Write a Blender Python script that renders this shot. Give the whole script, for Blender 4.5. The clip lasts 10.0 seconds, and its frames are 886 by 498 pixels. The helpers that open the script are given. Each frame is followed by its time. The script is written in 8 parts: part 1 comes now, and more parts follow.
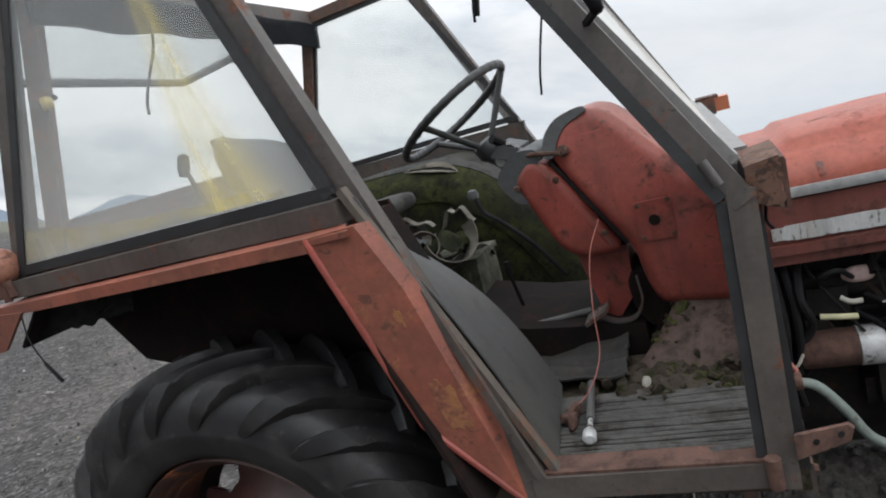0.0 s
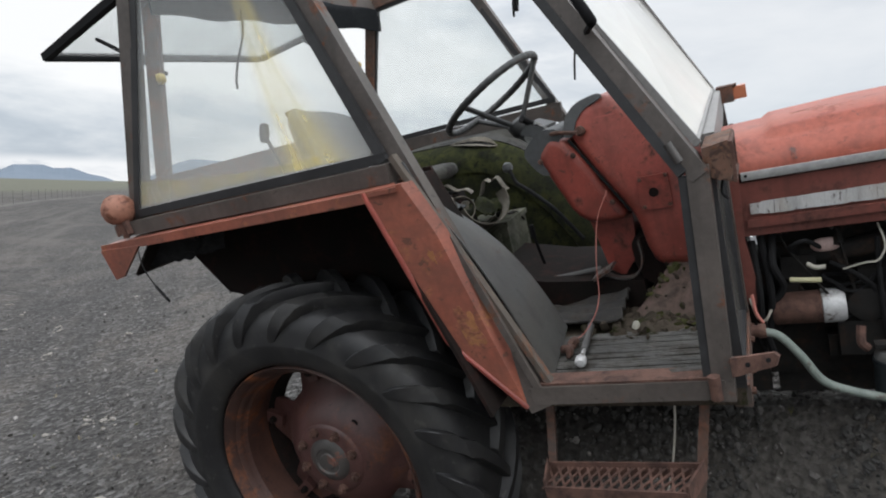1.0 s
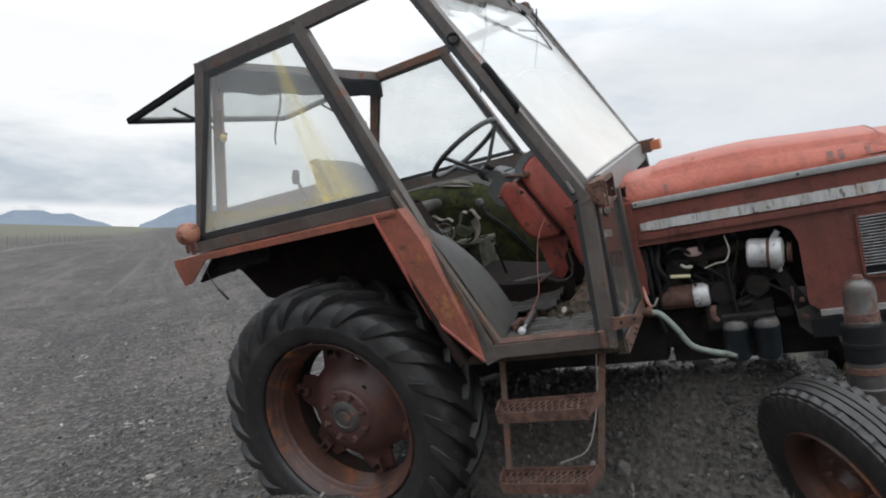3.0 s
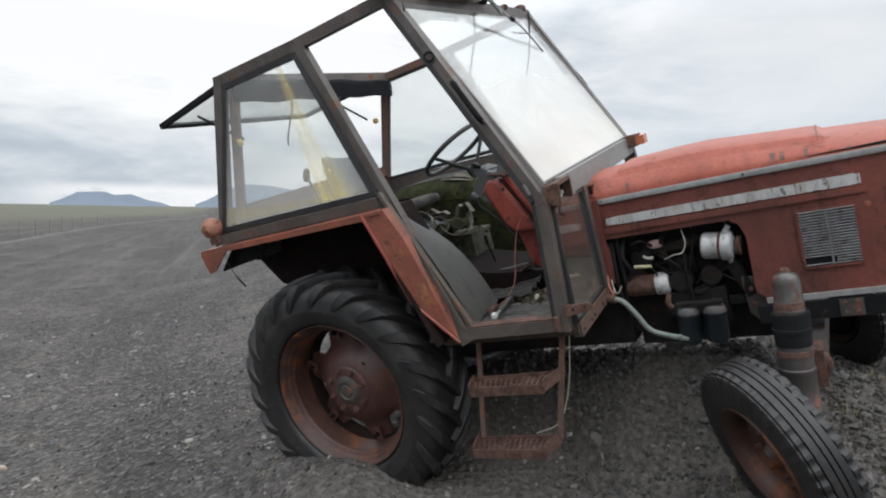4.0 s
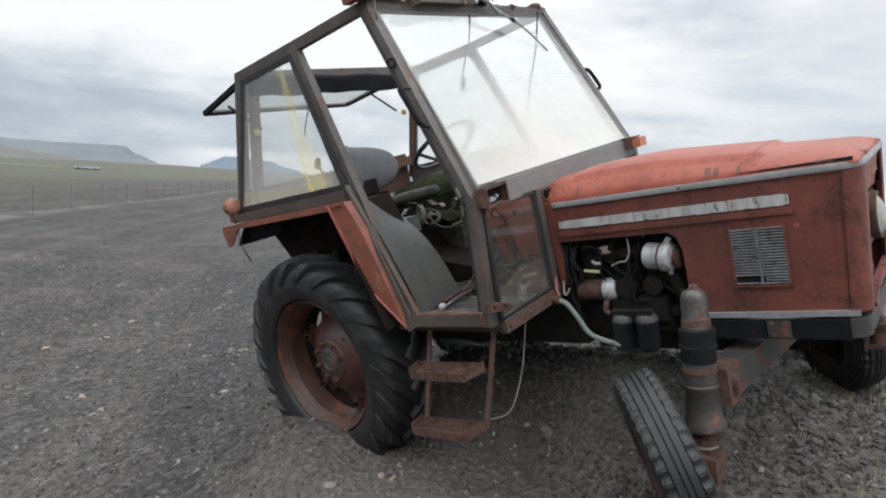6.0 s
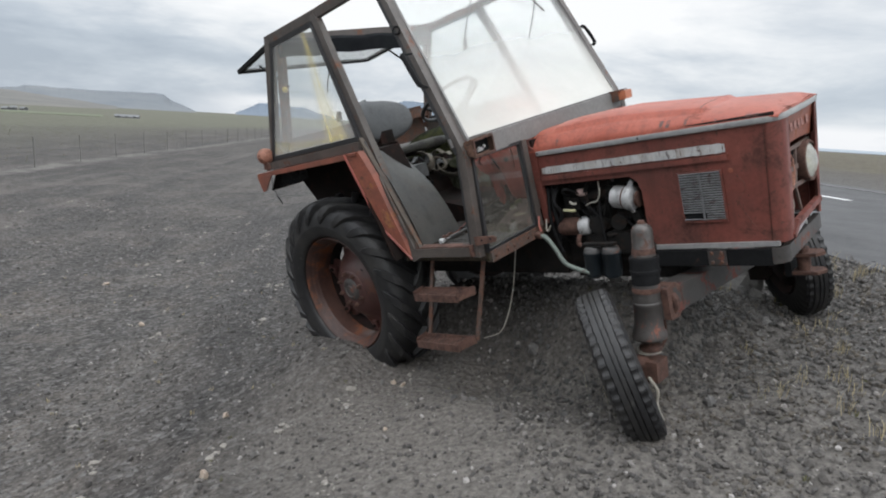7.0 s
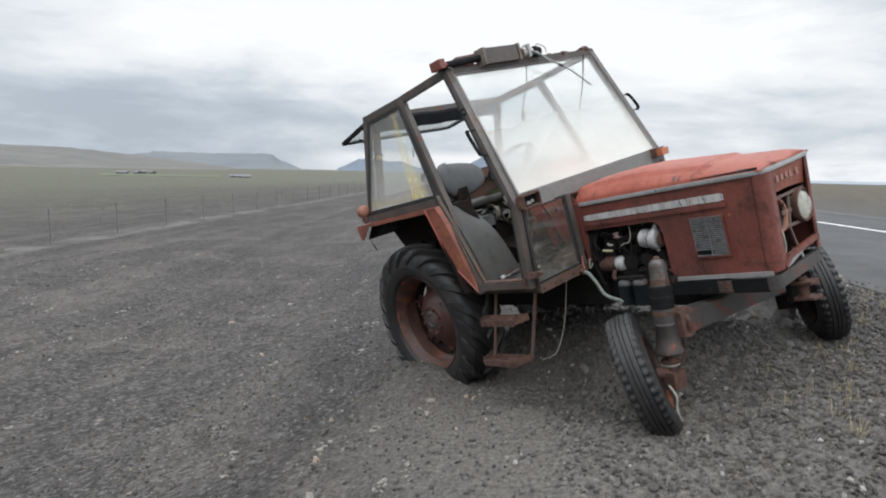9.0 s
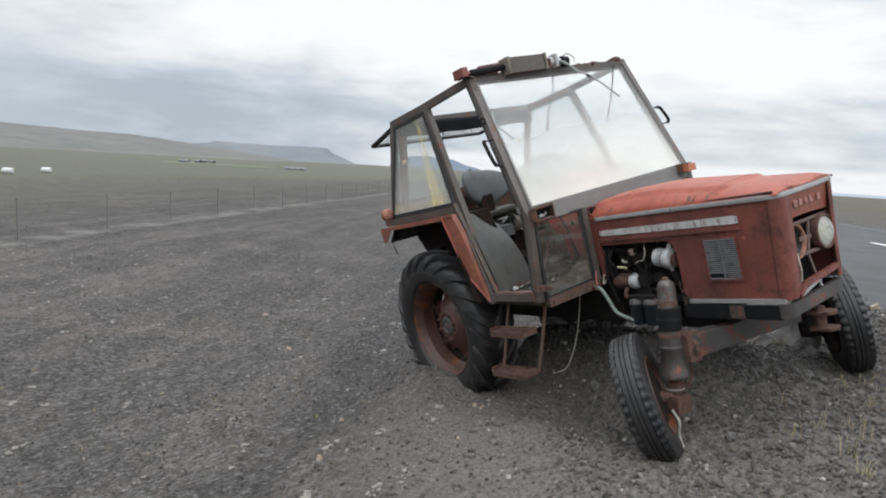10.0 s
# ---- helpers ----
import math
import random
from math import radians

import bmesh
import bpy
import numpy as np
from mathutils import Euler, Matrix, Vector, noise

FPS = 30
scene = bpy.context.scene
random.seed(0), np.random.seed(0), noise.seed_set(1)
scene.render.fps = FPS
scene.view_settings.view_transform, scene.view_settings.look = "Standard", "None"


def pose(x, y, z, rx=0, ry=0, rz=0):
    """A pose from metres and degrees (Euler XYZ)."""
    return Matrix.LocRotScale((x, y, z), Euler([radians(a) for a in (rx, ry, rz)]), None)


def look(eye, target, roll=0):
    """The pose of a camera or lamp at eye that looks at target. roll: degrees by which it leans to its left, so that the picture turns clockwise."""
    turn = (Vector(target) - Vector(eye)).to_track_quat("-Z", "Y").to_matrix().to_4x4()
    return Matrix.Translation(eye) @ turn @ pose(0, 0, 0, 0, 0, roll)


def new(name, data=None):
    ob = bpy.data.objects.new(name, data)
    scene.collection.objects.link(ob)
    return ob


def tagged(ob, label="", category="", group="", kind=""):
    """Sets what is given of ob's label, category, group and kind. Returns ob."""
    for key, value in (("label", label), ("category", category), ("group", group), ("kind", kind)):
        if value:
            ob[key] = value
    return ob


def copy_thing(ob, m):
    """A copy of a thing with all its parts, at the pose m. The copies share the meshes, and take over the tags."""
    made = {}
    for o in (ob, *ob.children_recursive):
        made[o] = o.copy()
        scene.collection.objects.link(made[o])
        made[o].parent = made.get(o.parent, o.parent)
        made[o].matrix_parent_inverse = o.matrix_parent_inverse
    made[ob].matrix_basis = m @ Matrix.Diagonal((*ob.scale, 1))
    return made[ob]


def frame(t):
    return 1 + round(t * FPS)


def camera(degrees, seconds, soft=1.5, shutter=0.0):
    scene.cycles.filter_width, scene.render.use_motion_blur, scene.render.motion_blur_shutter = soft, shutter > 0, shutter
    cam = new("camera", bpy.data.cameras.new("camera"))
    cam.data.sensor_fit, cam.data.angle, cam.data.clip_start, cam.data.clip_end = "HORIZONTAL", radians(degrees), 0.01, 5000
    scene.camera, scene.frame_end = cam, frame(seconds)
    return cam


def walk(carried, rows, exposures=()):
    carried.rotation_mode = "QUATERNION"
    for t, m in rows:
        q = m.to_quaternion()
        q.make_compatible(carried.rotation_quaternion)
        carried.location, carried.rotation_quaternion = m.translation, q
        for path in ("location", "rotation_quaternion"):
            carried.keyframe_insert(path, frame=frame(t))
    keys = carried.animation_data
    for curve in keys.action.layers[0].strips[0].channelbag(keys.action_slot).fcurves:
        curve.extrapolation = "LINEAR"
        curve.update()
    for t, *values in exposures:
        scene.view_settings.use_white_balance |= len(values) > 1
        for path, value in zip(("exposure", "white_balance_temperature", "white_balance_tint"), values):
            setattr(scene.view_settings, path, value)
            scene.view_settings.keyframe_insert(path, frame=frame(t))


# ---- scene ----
cam = camera(70.4, 10.0, soft=2.0)
PATH = [
    (0, (0.000, 0.000, 1.392), (-0.002, 1.997, 1.284), -0.69),
    (0.5, (-0.018, -0.168, 1.362), (-0.123, 1.827, 1.268), 0.45),
    (1, (0.071, -0.368, 1.361), (-0.094, 1.617, 1.173), 1.65),
    (1.5, (0.048, -0.574, 1.337), (-0.087, 1.418, 1.230), 1.38),
    (2, (0.005, -0.850, 1.282), (-0.046, 1.144, 1.139), 0.95),
    (2.2, (0.007, -0.929, 1.272), (-0.070, 1.066, 1.158), 1.60),
    (3.3, (0.297, -1.297, 1.286), (0.098, 0.693, 1.238), 1.36),
    (3.5, (0.353, -1.382, 1.291), (0.123, 0.601, 1.172), 1.59),
    (4, (0.525, -1.470, 1.375), (0.215, 0.502, 1.251), 0.91),
    (4.5, (0.719, -1.505, 1.395), (0.232, 0.430, 1.265), 2.19),
    (5, (0.918, -1.429, 1.382), (0.356, 0.481, 1.189), 3.70),
    (5.2, (0.987, -1.392, 1.406), (0.455, 0.525, 1.199), 4.27),
    (6.3, (1.446, -1.575, 1.508), (0.721, 0.277, 1.293), 2.86),
    (6.5, (1.522, -1.655, 1.509), (0.785, 0.183, 1.230), 1.76),
    (7, (1.689, -1.919, 1.549), (0.940, -0.105, 1.164), 3.38),
    (7.5, (1.839, -2.152, 1.600), (0.983, -0.362, 1.349), 2.78),
    (8, (2.005, -2.348, 1.636), (1.076, -0.591, 1.409), 2.81),
    (8.5, (2.127, -2.530, 1.585), (1.188, -0.785, 1.319), 2.86),
    (9, (2.234, -2.592, 1.627), (1.201, -0.896, 1.383), 1.29),
    (9.5, (2.362, -2.510, 1.649), (1.258, -0.857, 1.431), 3.71),
    (10, (2.436, -2.464, 1.700), (1.277, -0.854, 1.447), 3.47),
]
walk(cam, [(t, look(eye, target, roll)) for t, eye, target, roll in PATH],
     exposures=[(0, 0.06), (2, 0.06), (4, 0.05), (6, 0.06), (10, 0.06)])

# ---------------------------------------------------------------- light
world = bpy.data.worlds.new("world")
scene.world = world
world.use_nodes = True
SUN_EL, SUN_ROT = radians(48), radians(150)


def build_sky():
    nt = world.node_tree
    nt.nodes.clear()
    N, L = nt.nodes.new, nt.links.new
    out, bg = N("ShaderNodeOutputWorld"), N("ShaderNodeBackground")
    sky = N("ShaderNodeTexSky")
    sky.sky_type, sky.sun_disc = "NISHITA", False
    sky.sun_elevation, sky.sun_rotation = SUN_EL, SUN_ROT
    sky.air_density, sky.dust_density = 1.0, 2.0
    dim = N("ShaderNodeVectorMath"); dim.operation = "SCALE"; dim.inputs["Scale"].default_value = 0.10
    L(sky.outputs[0], dim.inputs[0])
    geo = N("ShaderNodeTexCoord")
    sep = N("ShaderNodeSeparateXYZ")
    L(geo.outputs["Generated"], sep.inputs[0])
    flat = N("ShaderNodeMapping"); flat.inputs["Scale"].default_value = (1.0, 1.0, 3.6)
    L(geo.outputs["Generated"], flat.inputs[0])

    def cloud(scale, seed, detail=8, rough=0.58):
        n = N("ShaderNodeTexNoise"); n.noise_dimensions = "4D"
        n.inputs["W"].default_value, n.inputs["Scale"].default_value, n.inputs["Detail"].default_value = seed, scale, detail
        n.inputs["Roughness"].default_value, n.inputs["Distortion"].default_value = rough, 0.35
        L(flat.outputs[0], n.inputs["Vector"])
        return n.outputs["Fac"]

    def span(value, a, b, c, d):
        m = N("ShaderNodeMapRange"); m.interpolation_type = "SMOOTHSTEP"
        for k, v in zip(("From Min", "From Max", "To Min", "To Max"), (a, b, c, d)):
            m.inputs[k].default_value = v
        L(value, m.inputs["Value"])
        return m.outputs[0]

    def calc(op, a, b):
        m = N("ShaderNodeMath"); m.operation = op
        for k, v in enumerate((a, b)):
            if isinstance(v, (int, float)):
                m.inputs[k].default_value = v
            else:
                L(v, m.inputs[k])
        return m.outputs[0]

    def toward(x, y):
        d = N("ShaderNodeVectorMath"); d.operation = "DOT_PRODUCT"; d.inputs[1].default_value = (x, y, 0.0)
        L(geo.outputs["Generated"], d.inputs[0])
        return d.outputs["Value"]

    z = sep.outputs["Z"]
    hills_side = toward(-0.93, 0.37)      # over the hills
    open_side = toward(-0.50, 0.866)      # over the far mountains
    # billows and small puffs; heavier low over the hills, thin and bright higher up over the far mountains
    body = calc("ADD", calc("MULTIPLY", cloud(3.2, 1.7), 0.75), calc("MULTIPLY", cloud(9.0, 4.1, 6), 0.25))
    bright = calc("MULTIPLY", span(open_side, 0.80, 0.96, 0.0, 1.0), span(z, 0.08, 0.22, 0.0, 0.24))
    heavy = calc("MULTIPLY", span(hills_side, 0.80, 0.95, 0.0, 1.0), span(z, 0.22, 0.10, 0.05, -0.09))
    low = span(z, 0.15, 0.05, 0.0, -0.085)
    dens = calc("ADD", calc("ADD", body, bright), calc("ADD", heavy, low))
    ramp = N("ShaderNodeValToRGB")
    stops = [(0.27, (0.44, 0.50, 0.575)), (0.37, (0.55, 0.61, 0.68)), (0.455, (0.70, 0.745, 0.795)), (0.53, (0.84, 0.87, 0.90)), (0.64, (0.98, 0.99, 1.0))]
    while len(ramp.color_ramp.elements) < len(stops):
        ramp.color_ramp.elements.new(0.5)
    for e, (p, c) in zip(ramp.color_ramp.elements, stops):
        e.position, e.color = p, (*c, 1)
    L(dens, ramp.inputs[0])
    # an even pale sheet of cloud out towards the sea, greyer near the horizon
    sheet_tone = N("ShaderNodeValToRGB")
    for e, (p, c) in zip(sheet_tone.color_ramp.elements, [(0.02, (0.55, 0.63, 0.71)), (0.20, (0.78, 0.81, 0.85))]):
        e.position, e.color = p, (*c, 1)
    L(z, sheet_tone.inputs[0])
    sea_side = N("ShaderNodeMixRGB")
    L(span(open_side, 0.88, 0.62, 0.0, 0.72), sea_side.inputs[0]); L(ramp.outputs[0], sea_side.inputs[1]); L(sheet_tone.outputs[0], sea_side.inputs[2])
    # a thin bright gap along the horizon, closed over the hills
    gap = calc("MULTIPLY", span(z, 0.036, 0.020, 0.0, 0.92), span(hills_side, 0.93, 0.86, 0.0, 1.0))
    gap = calc("MULTIPLY", gap, span(cloud(7.0, 9.3, 4), 0.30, 0.46, 0.35, 1.0))
    band = N("ShaderNodeMixRGB"); band.inputs[2].default_value = (0.95, 0.965, 0.99, 1)
    L(gap, band.inputs[0]); L(sea_side.outputs[0], band.inputs[1])
    veil = N("ShaderNodeMixRGB"); veil.inputs[0].default_value = 0.94
    L(dim.outputs[0], veil.inputs[1]); L(band.outputs[0], veil.inputs[2])
    # an overcast sky is brightest overhead
    zen = N("ShaderNodeMapRange")
    zen.inputs["From Min"].default_value, zen.inputs["From Max"].default_value = 0.26, 1.0
    zen.inputs["To Min"].default_value, zen.inputs["To Max"].default_value = 1.0, 3.5
    L(z, zen.inputs["Value"])
    lit = N("ShaderNodeVectorMath"); lit.operation = "SCALE"
    L(veil.outputs[0], lit.inputs[0]); L(zen.outputs[0], lit.inputs["Scale"])
    L(lit.outputs[0], bg.inputs["Color"])
    bg.inputs["Strength"].default_value = 1.0
    L(bg.outputs[0], out.inputs["Surface"])


build_sky()
sun = new("sun", bpy.data.lights.new("sun", "SUN"))
sun.data.energy, sun.data.angle, sun.data.color = 0.6, radians(40), (1.0, 0.97, 0.93)
sun.matrix_world = look((0, 0, 0), (-math.sin(SUN_ROT) * math.cos(SUN_EL), -math.cos(SUN_ROT) * math.cos(SUN_EL), -math.sin(SUN_EL)))

# ---------------------------------------------------------------- materials


def shader(name):
    m = bpy.data.materials.new(name)
    m.use_nodes = True
    nt = m.node_tree
    return m, nt, nt.nodes.new, nt.links.new, nt.nodes["Principled BSDF"]


def noise_node(nt, coord, scale, detail=5, rough=0.6, distort=0.0):
    n = nt.nodes.new("ShaderNodeTexNoise")
    n.inputs["Scale"].default_value, n.inputs["Detail"].default_value = scale, detail
    n.inputs["Roughness"].default_value, n.inputs["Distortion"].default_value = rough, distort
    nt.links.new(coord, n.inputs["Vector"])
    return n


def ramp_node(nt, fac, stops):
    r = nt.nodes.new("ShaderNodeValToRGB")
    while len(r.color_ramp.elements) < len(stops):
        r.color_ramp.elements.new(0.5)
    for e, (p, c) in zip(r.color_ramp.elements, stops):
        e.position, e.color = p, (*c, 1) if len(c) == 3 else c
    nt.links.new(fac, r.inputs[0])
    return r


def mix_node(nt, fac, a, b):
    m = nt.nodes.new("ShaderNodeMixRGB")
    for k, v in ((0, fac), (1, a), (2, b)):
        if isinstance(v, (int, float)):
            m.inputs[k].default_value = v
        elif isinstance(v, tuple):
            m.inputs[k].default_value = (*v, 1)
        else:
            nt.links.new(v, m.inputs[k])
    return m.outputs[0]


def surface(name, base, second, rust=None, rust_at=0.6, rust_soft=0.06, scale=6.0, rough=0.6, rust_rough=0.9, metal=0.0,
            bump=0.15, fine=60.0, dirt=None, dirt_at=0.62, coord="Object", stretch=(1, 1, 1), wear=None, wear_at=0.62, gloss=0.5, vary=False):
    """A weathered surface: two tones of base colour, patches of rust with bump, and a dusting of dirt."""
    m, nt, N, L, p = shader(name)
    tc = N("ShaderNodeTexCoord")
    mp = N("ShaderNodeMapping")
    mp.inputs["Scale"].default_value = stretch
    place = tc.outputs[coord]
    if vary:
        # pieces that share one mesh are marked differently
        info, shift = N("ShaderNodeObjectInfo"), N("ShaderNodeVectorMath")
        shift.operation = "MULTIPLY_ADD"; shift.inputs[1].default_value = (37, 23, 51)
        L(info.outputs["Random"], shift.inputs[0]); L(place, shift.inputs[2])
        place = shift.outputs[0]
    L(place, mp.inputs[0])
    v = mp.outputs[0]
    big, small = noise_node(nt, v, scale, 6, 0.62, 0.3), noise_node(nt, v, fine, 4, 0.7)
    col = mix_node(nt, ramp_node(nt, big.outputs["Fac"], [(0.35, (0, 0, 0)), (0.68, (1, 1, 1))]).outputs[0], base, second)
    grain = ramp_node(nt, small.outputs["Fac"], [(0.3, (0.78, 0.78, 0.78)), (0.7, (1.18, 1.18, 1.18))])
    mul = N("ShaderNodeMixRGB"); mul.blend_type = "MULTIPLY"; mul.inputs[0].default_value = 0.8
    L(col, mul.inputs[1]); L(grain.outputs[0], mul.inputs[2])
    col, roughness = mul.outputs[0], rough
    if dirt:
        dn = noise_node(nt, v, scale * 0.45, 7, 0.7, 0.6)
        col = mix_node(nt, ramp_node(nt, dn.outputs["Fac"], [(dirt_at - 0.12, (0, 0, 0)), (dirt_at + 0.1, (0.85, 0.85, 0.85))]).outputs[0], col, dirt)
    height = small.outputs["Fac"]
    if wear:
        # runs of grime down the sheet, then chips and scratches
        down = N("ShaderNodeMapping"); down.inputs["Scale"].default_value = (17, 17, 1.6)
        L(place, down.inputs[0])
        runs = noise_node(nt, down.outputs[0], 1.0, 5, 0.6, 0.2)
        col = mix_node(nt, ramp_node(nt, runs.outputs["Fac"], [(0.50, (0, 0, 0)), (0.72, (0.6,) * 3)]).outputs[0], col, tuple(0.5 * (a + b) for a, b in zip(wear, tuple(c * 0.6 for c in base))))
        chips = noise_node(nt, v, 30, 8, 0.72, 0.6)
        col = mix_node(nt, ramp_node(nt, chips.outputs["Fac"], [(wear_at, (0, 0, 0)), (wear_at + 0.03, (0.85,) * 3)]).outputs[0], col, wear)
        along = N("ShaderNodeMapping"); along.inputs["Scale"].default_value = (3, 60, 60); along.inputs["Rotation"].default_value = (0.2, 0.35, 0.1)
        L(place, along.inputs[0])
        scr = noise_node(nt, along.outputs[0], 1.0, 4, 0.6, 0.1)
        col = mix_node(nt, ramp_node(nt, scr.outputs["Fac"], [(0.69, (0, 0, 0)), (0.72, (0.5,) * 3)]).outputs[0], col, tuple(min(1, c * 1.7 + 0.03) for c in base))
    if rust:
        rn = noise_node(nt, v, scale * 1.7, 9, 0.72, 0.4)
        mask = ramp_node(nt, rn.outputs["Fac"], [(rust_at - rust_soft, (0, 0, 0)), (rust_at + rust_soft, (1, 1, 1))]).outputs[0]
        tone = ramp_node(nt, small.outputs["Fac"], [(0.3, tuple(c * 0.45 for c in rust)), (0.7, tuple(min(1, c * 1.35) for c in rust))]).outputs[0]
        col = mix_node(nt, mask, col, tone)
        roughness = mix_node(nt, mask, (rough,) * 3, (rust_rough,) * 3)
        add = N("ShaderNodeMath"); add.operation = "MULTIPLY_ADD"
        L(small.outputs["Fac"], add.inputs[0]); add.inputs[1].default_value = 0.5; L(mask, add.inputs[2])
        height = add.outputs[0]
    L(col, p.inputs["Base Color"])
    if isinstance(roughness, (int, float)):
        p.inputs["Roughness"].default_value = roughness
    else:
        L(roughness, p.inputs["Roughness"])
    p.inputs["Metallic"].default_value = metal
    p.inputs["Specular IOR Level"].default_value = gloss
    b = N("ShaderNodeBump"); b.inputs["Strength"].default_value, b.inputs["Distance"].default_value = bump, 0.004
    L(height, b.inputs["Height"]); L(b.outputs[0], p.inputs["Normal"])
    return m


RUST = (0.16, 0.06, 0.03)
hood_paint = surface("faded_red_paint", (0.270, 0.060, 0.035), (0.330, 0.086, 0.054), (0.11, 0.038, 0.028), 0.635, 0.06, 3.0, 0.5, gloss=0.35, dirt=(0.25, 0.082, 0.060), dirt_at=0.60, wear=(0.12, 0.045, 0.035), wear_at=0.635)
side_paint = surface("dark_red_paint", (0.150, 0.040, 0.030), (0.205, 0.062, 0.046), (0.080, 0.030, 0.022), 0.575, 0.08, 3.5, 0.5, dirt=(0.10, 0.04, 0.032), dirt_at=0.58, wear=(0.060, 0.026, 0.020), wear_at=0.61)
fender_paint = surface("orange_red_paint", (0.250, 0.070, 0.043), (0.315, 0.102, 0.064), (0.32, 0.135, 0.060), 0.625, 0.06, 5.0, 0.5, dirt=(0.135, 0.055, 0.040), dirt_at=0.54, wear=(0.085, 0.038, 0.027), wear_at=0.59)
console_paint = surface("dull_red_paint", (0.265, 0.048, 0.036), (0.33, 0.080, 0.060), (0.080, 0.030, 0.022), 0.62, 0.05, 4.0, 0.38, dirt=(0.135, 0.038, 0.029), dirt_at=0.53, wear=(0.085, 0.030, 0.024), wear_at=0.60)
# rust-flecked near black: the shade of recesses is put into the colour
under_shade = surface("rust_and_shade_underside", (0.007, 0.006, 0.005), (0.014, 0.008, 0.007), (0.030, 0.011, 0.008), 0.60, 0.08, 6, 0.9, gloss=0.2)
ghost_wear = surface("paint_worn_to_primer", (0.085, 0.040, 0.033), (0.135, 0.055, 0.043), (0.26, 0.075, 0.05), 0.57, 0.05, 16, 0.6)
ghost_scratch = surface("dull_scratch", (0.19, 0.085, 0.062), (0.15, 0.060, 0.045), (0.10, 0.035, 0.027), 0.50, 0.08, 30, 0.7)
lamp_paint = surface("mottled_rusty_orange", (0.33, 0.155, 0.105), (0.26, 0.112, 0.076), (0.16, 0.060, 0.034), 0.55, 0.05, 11, 0.7, bump=0.3, wear=(0.10, 0.042, 0.028), wear_at=0.58)
frame_paint = surface("grey_brown_frame_paint", (0.060, 0.051, 0.046), (0.092, 0.078, 0.070), RUST, 0.625, 0.05, 5.0, 0.5, dirt=(0.115, 0.096, 0.084), dirt_at=0.64, wear=(0.030, 0.026, 0.023), wear_at=0.61)
rusty_frame = surface("rusted_frame", (0.092, 0.057, 0.044), (0.068, 0.058, 0.052), (0.160, 0.066, 0.038), 0.54, 0.12, 8, 0.8)
rust_mat = surface("heavy_rust", (0.092, 0.046, 0.034), (0.126, 0.066, 0.049), (0.050, 0.025, 0.019), 0.53, 0.1, 12, 0.88, bump=0.4)
rim_paint = surface("rusted_rim_paint", (0.072, 0.031, 0.028), (0.105, 0.047, 0.042), (0.150, 0.060, 0.034), 0.62, 0.06, 4.5, 0.42, dirt=(0.060, 0.030, 0.026), dirt_at=0.56, wear=(0.035, 0.017, 0.014), wear_at=0.60)
rim_orange = surface("orange_rim_rust", (0.036, 0.018, 0.015), (0.070, 0.031, 0.022), (0.25, 0.078, 0.025), 0.585, 0.08, 3.0, 0.5, wear=(0.030, 0.015, 0.012), wear_at=0.58, dirt=(0.10, 0.050, 0.038), dirt_at=0.60)
rubber = surface("weathered_tyre_rubber", (0.009, 0.009, 0.010), (0.019, 0.019, 0.020), (0.052, 0.050, 0.046), 0.66, 0.08, 7, 0.46, gloss=0.45, dirt=(0.036, 0.034, 0.031), dirt_at=0.62, bump=0.3, wear=(0.052, 0.050, 0.046), wear_at=0.615, vary=True)
seal_rubber = surface("black_window_seal", (0.014, 0.014, 0.015), (0.028, 0.028, 0.03), None, scale=10, rough=0.55)
inner_mat = surface("dark_worn_sheet", (0.054, 0.055, 0.054), (0.080, 0.081, 0.079), (0.11, 0.075, 0.055), 0.70, 0.05, 3.0, 0.55, dirt=(0.075, 0.068, 0.058), dirt_at=0.62, wear=(0.022, 0.022, 0.021), wear_at=0.62)
rust_patch = surface("orange_rust_patch", (0.26, 0.110, 0.045), (0.30, 0.130, 0.055), (0.20, 0.070, 0.045), 0.52, 0.05, 14, 0.9, bump=0.4)
splinter = surface("splintered_strip", (0.105, 0.085, 0.068), (0.075, 0.064, 0.056), (0.19, 0.075, 0.035), 0.60, 0.05, 9, 0.85, stretch=(1, 1, 0.3))
pad_grey = surface("worn_grey_vinyl", (0.062, 0.065, 0.068), (0.09, 0.093, 0.096), (0.05, 0.05, 0.05), 0.66, 0.06, 5, 0.62)
wheel_black = surface("worn_black_plastic", (0.020, 0.021, 0.022), (0.036, 0.037, 0.038), (0.060, 0.058, 0.055), 0.64, 0.06, 9, 0.45)
cowl_grey = surface("faded_grey_cowl", (0.150, 0.146, 0.141), (0.195, 0.190, 0.184), (0.13, 0.070, 0.045), 0.70, 0.05, 4, 0.55, dirt=(0.12, 0.105, 0.09), dirt_at=0.66)
moss_sheet = surface("mossy_green_panel", (0.046, 0.051, 0.015), (0.024, 0.026, 0.013), (0.010, 0.011, 0.009), 0.53, 0.12, 5, 0.9, dirt=(0.060, 0.066, 0.018), dirt_at=0.60, bump=0.5, gloss=0.15, wear=(0.008, 0.008, 0.007), wear_at=0.56)
old_vinyl = surface("grimy_dark_vinyl", (0.034, 0.034, 0.034), (0.052, 0.050, 0.046), (0.024, 0.022, 0.020), 0.58, 0.08, 7, 0.75, gloss=0.25, dirt=(0.070, 0.066, 0.050), dirt_at=0.60, wear=(0.016, 0.015, 0.014), wear_at=0.58)
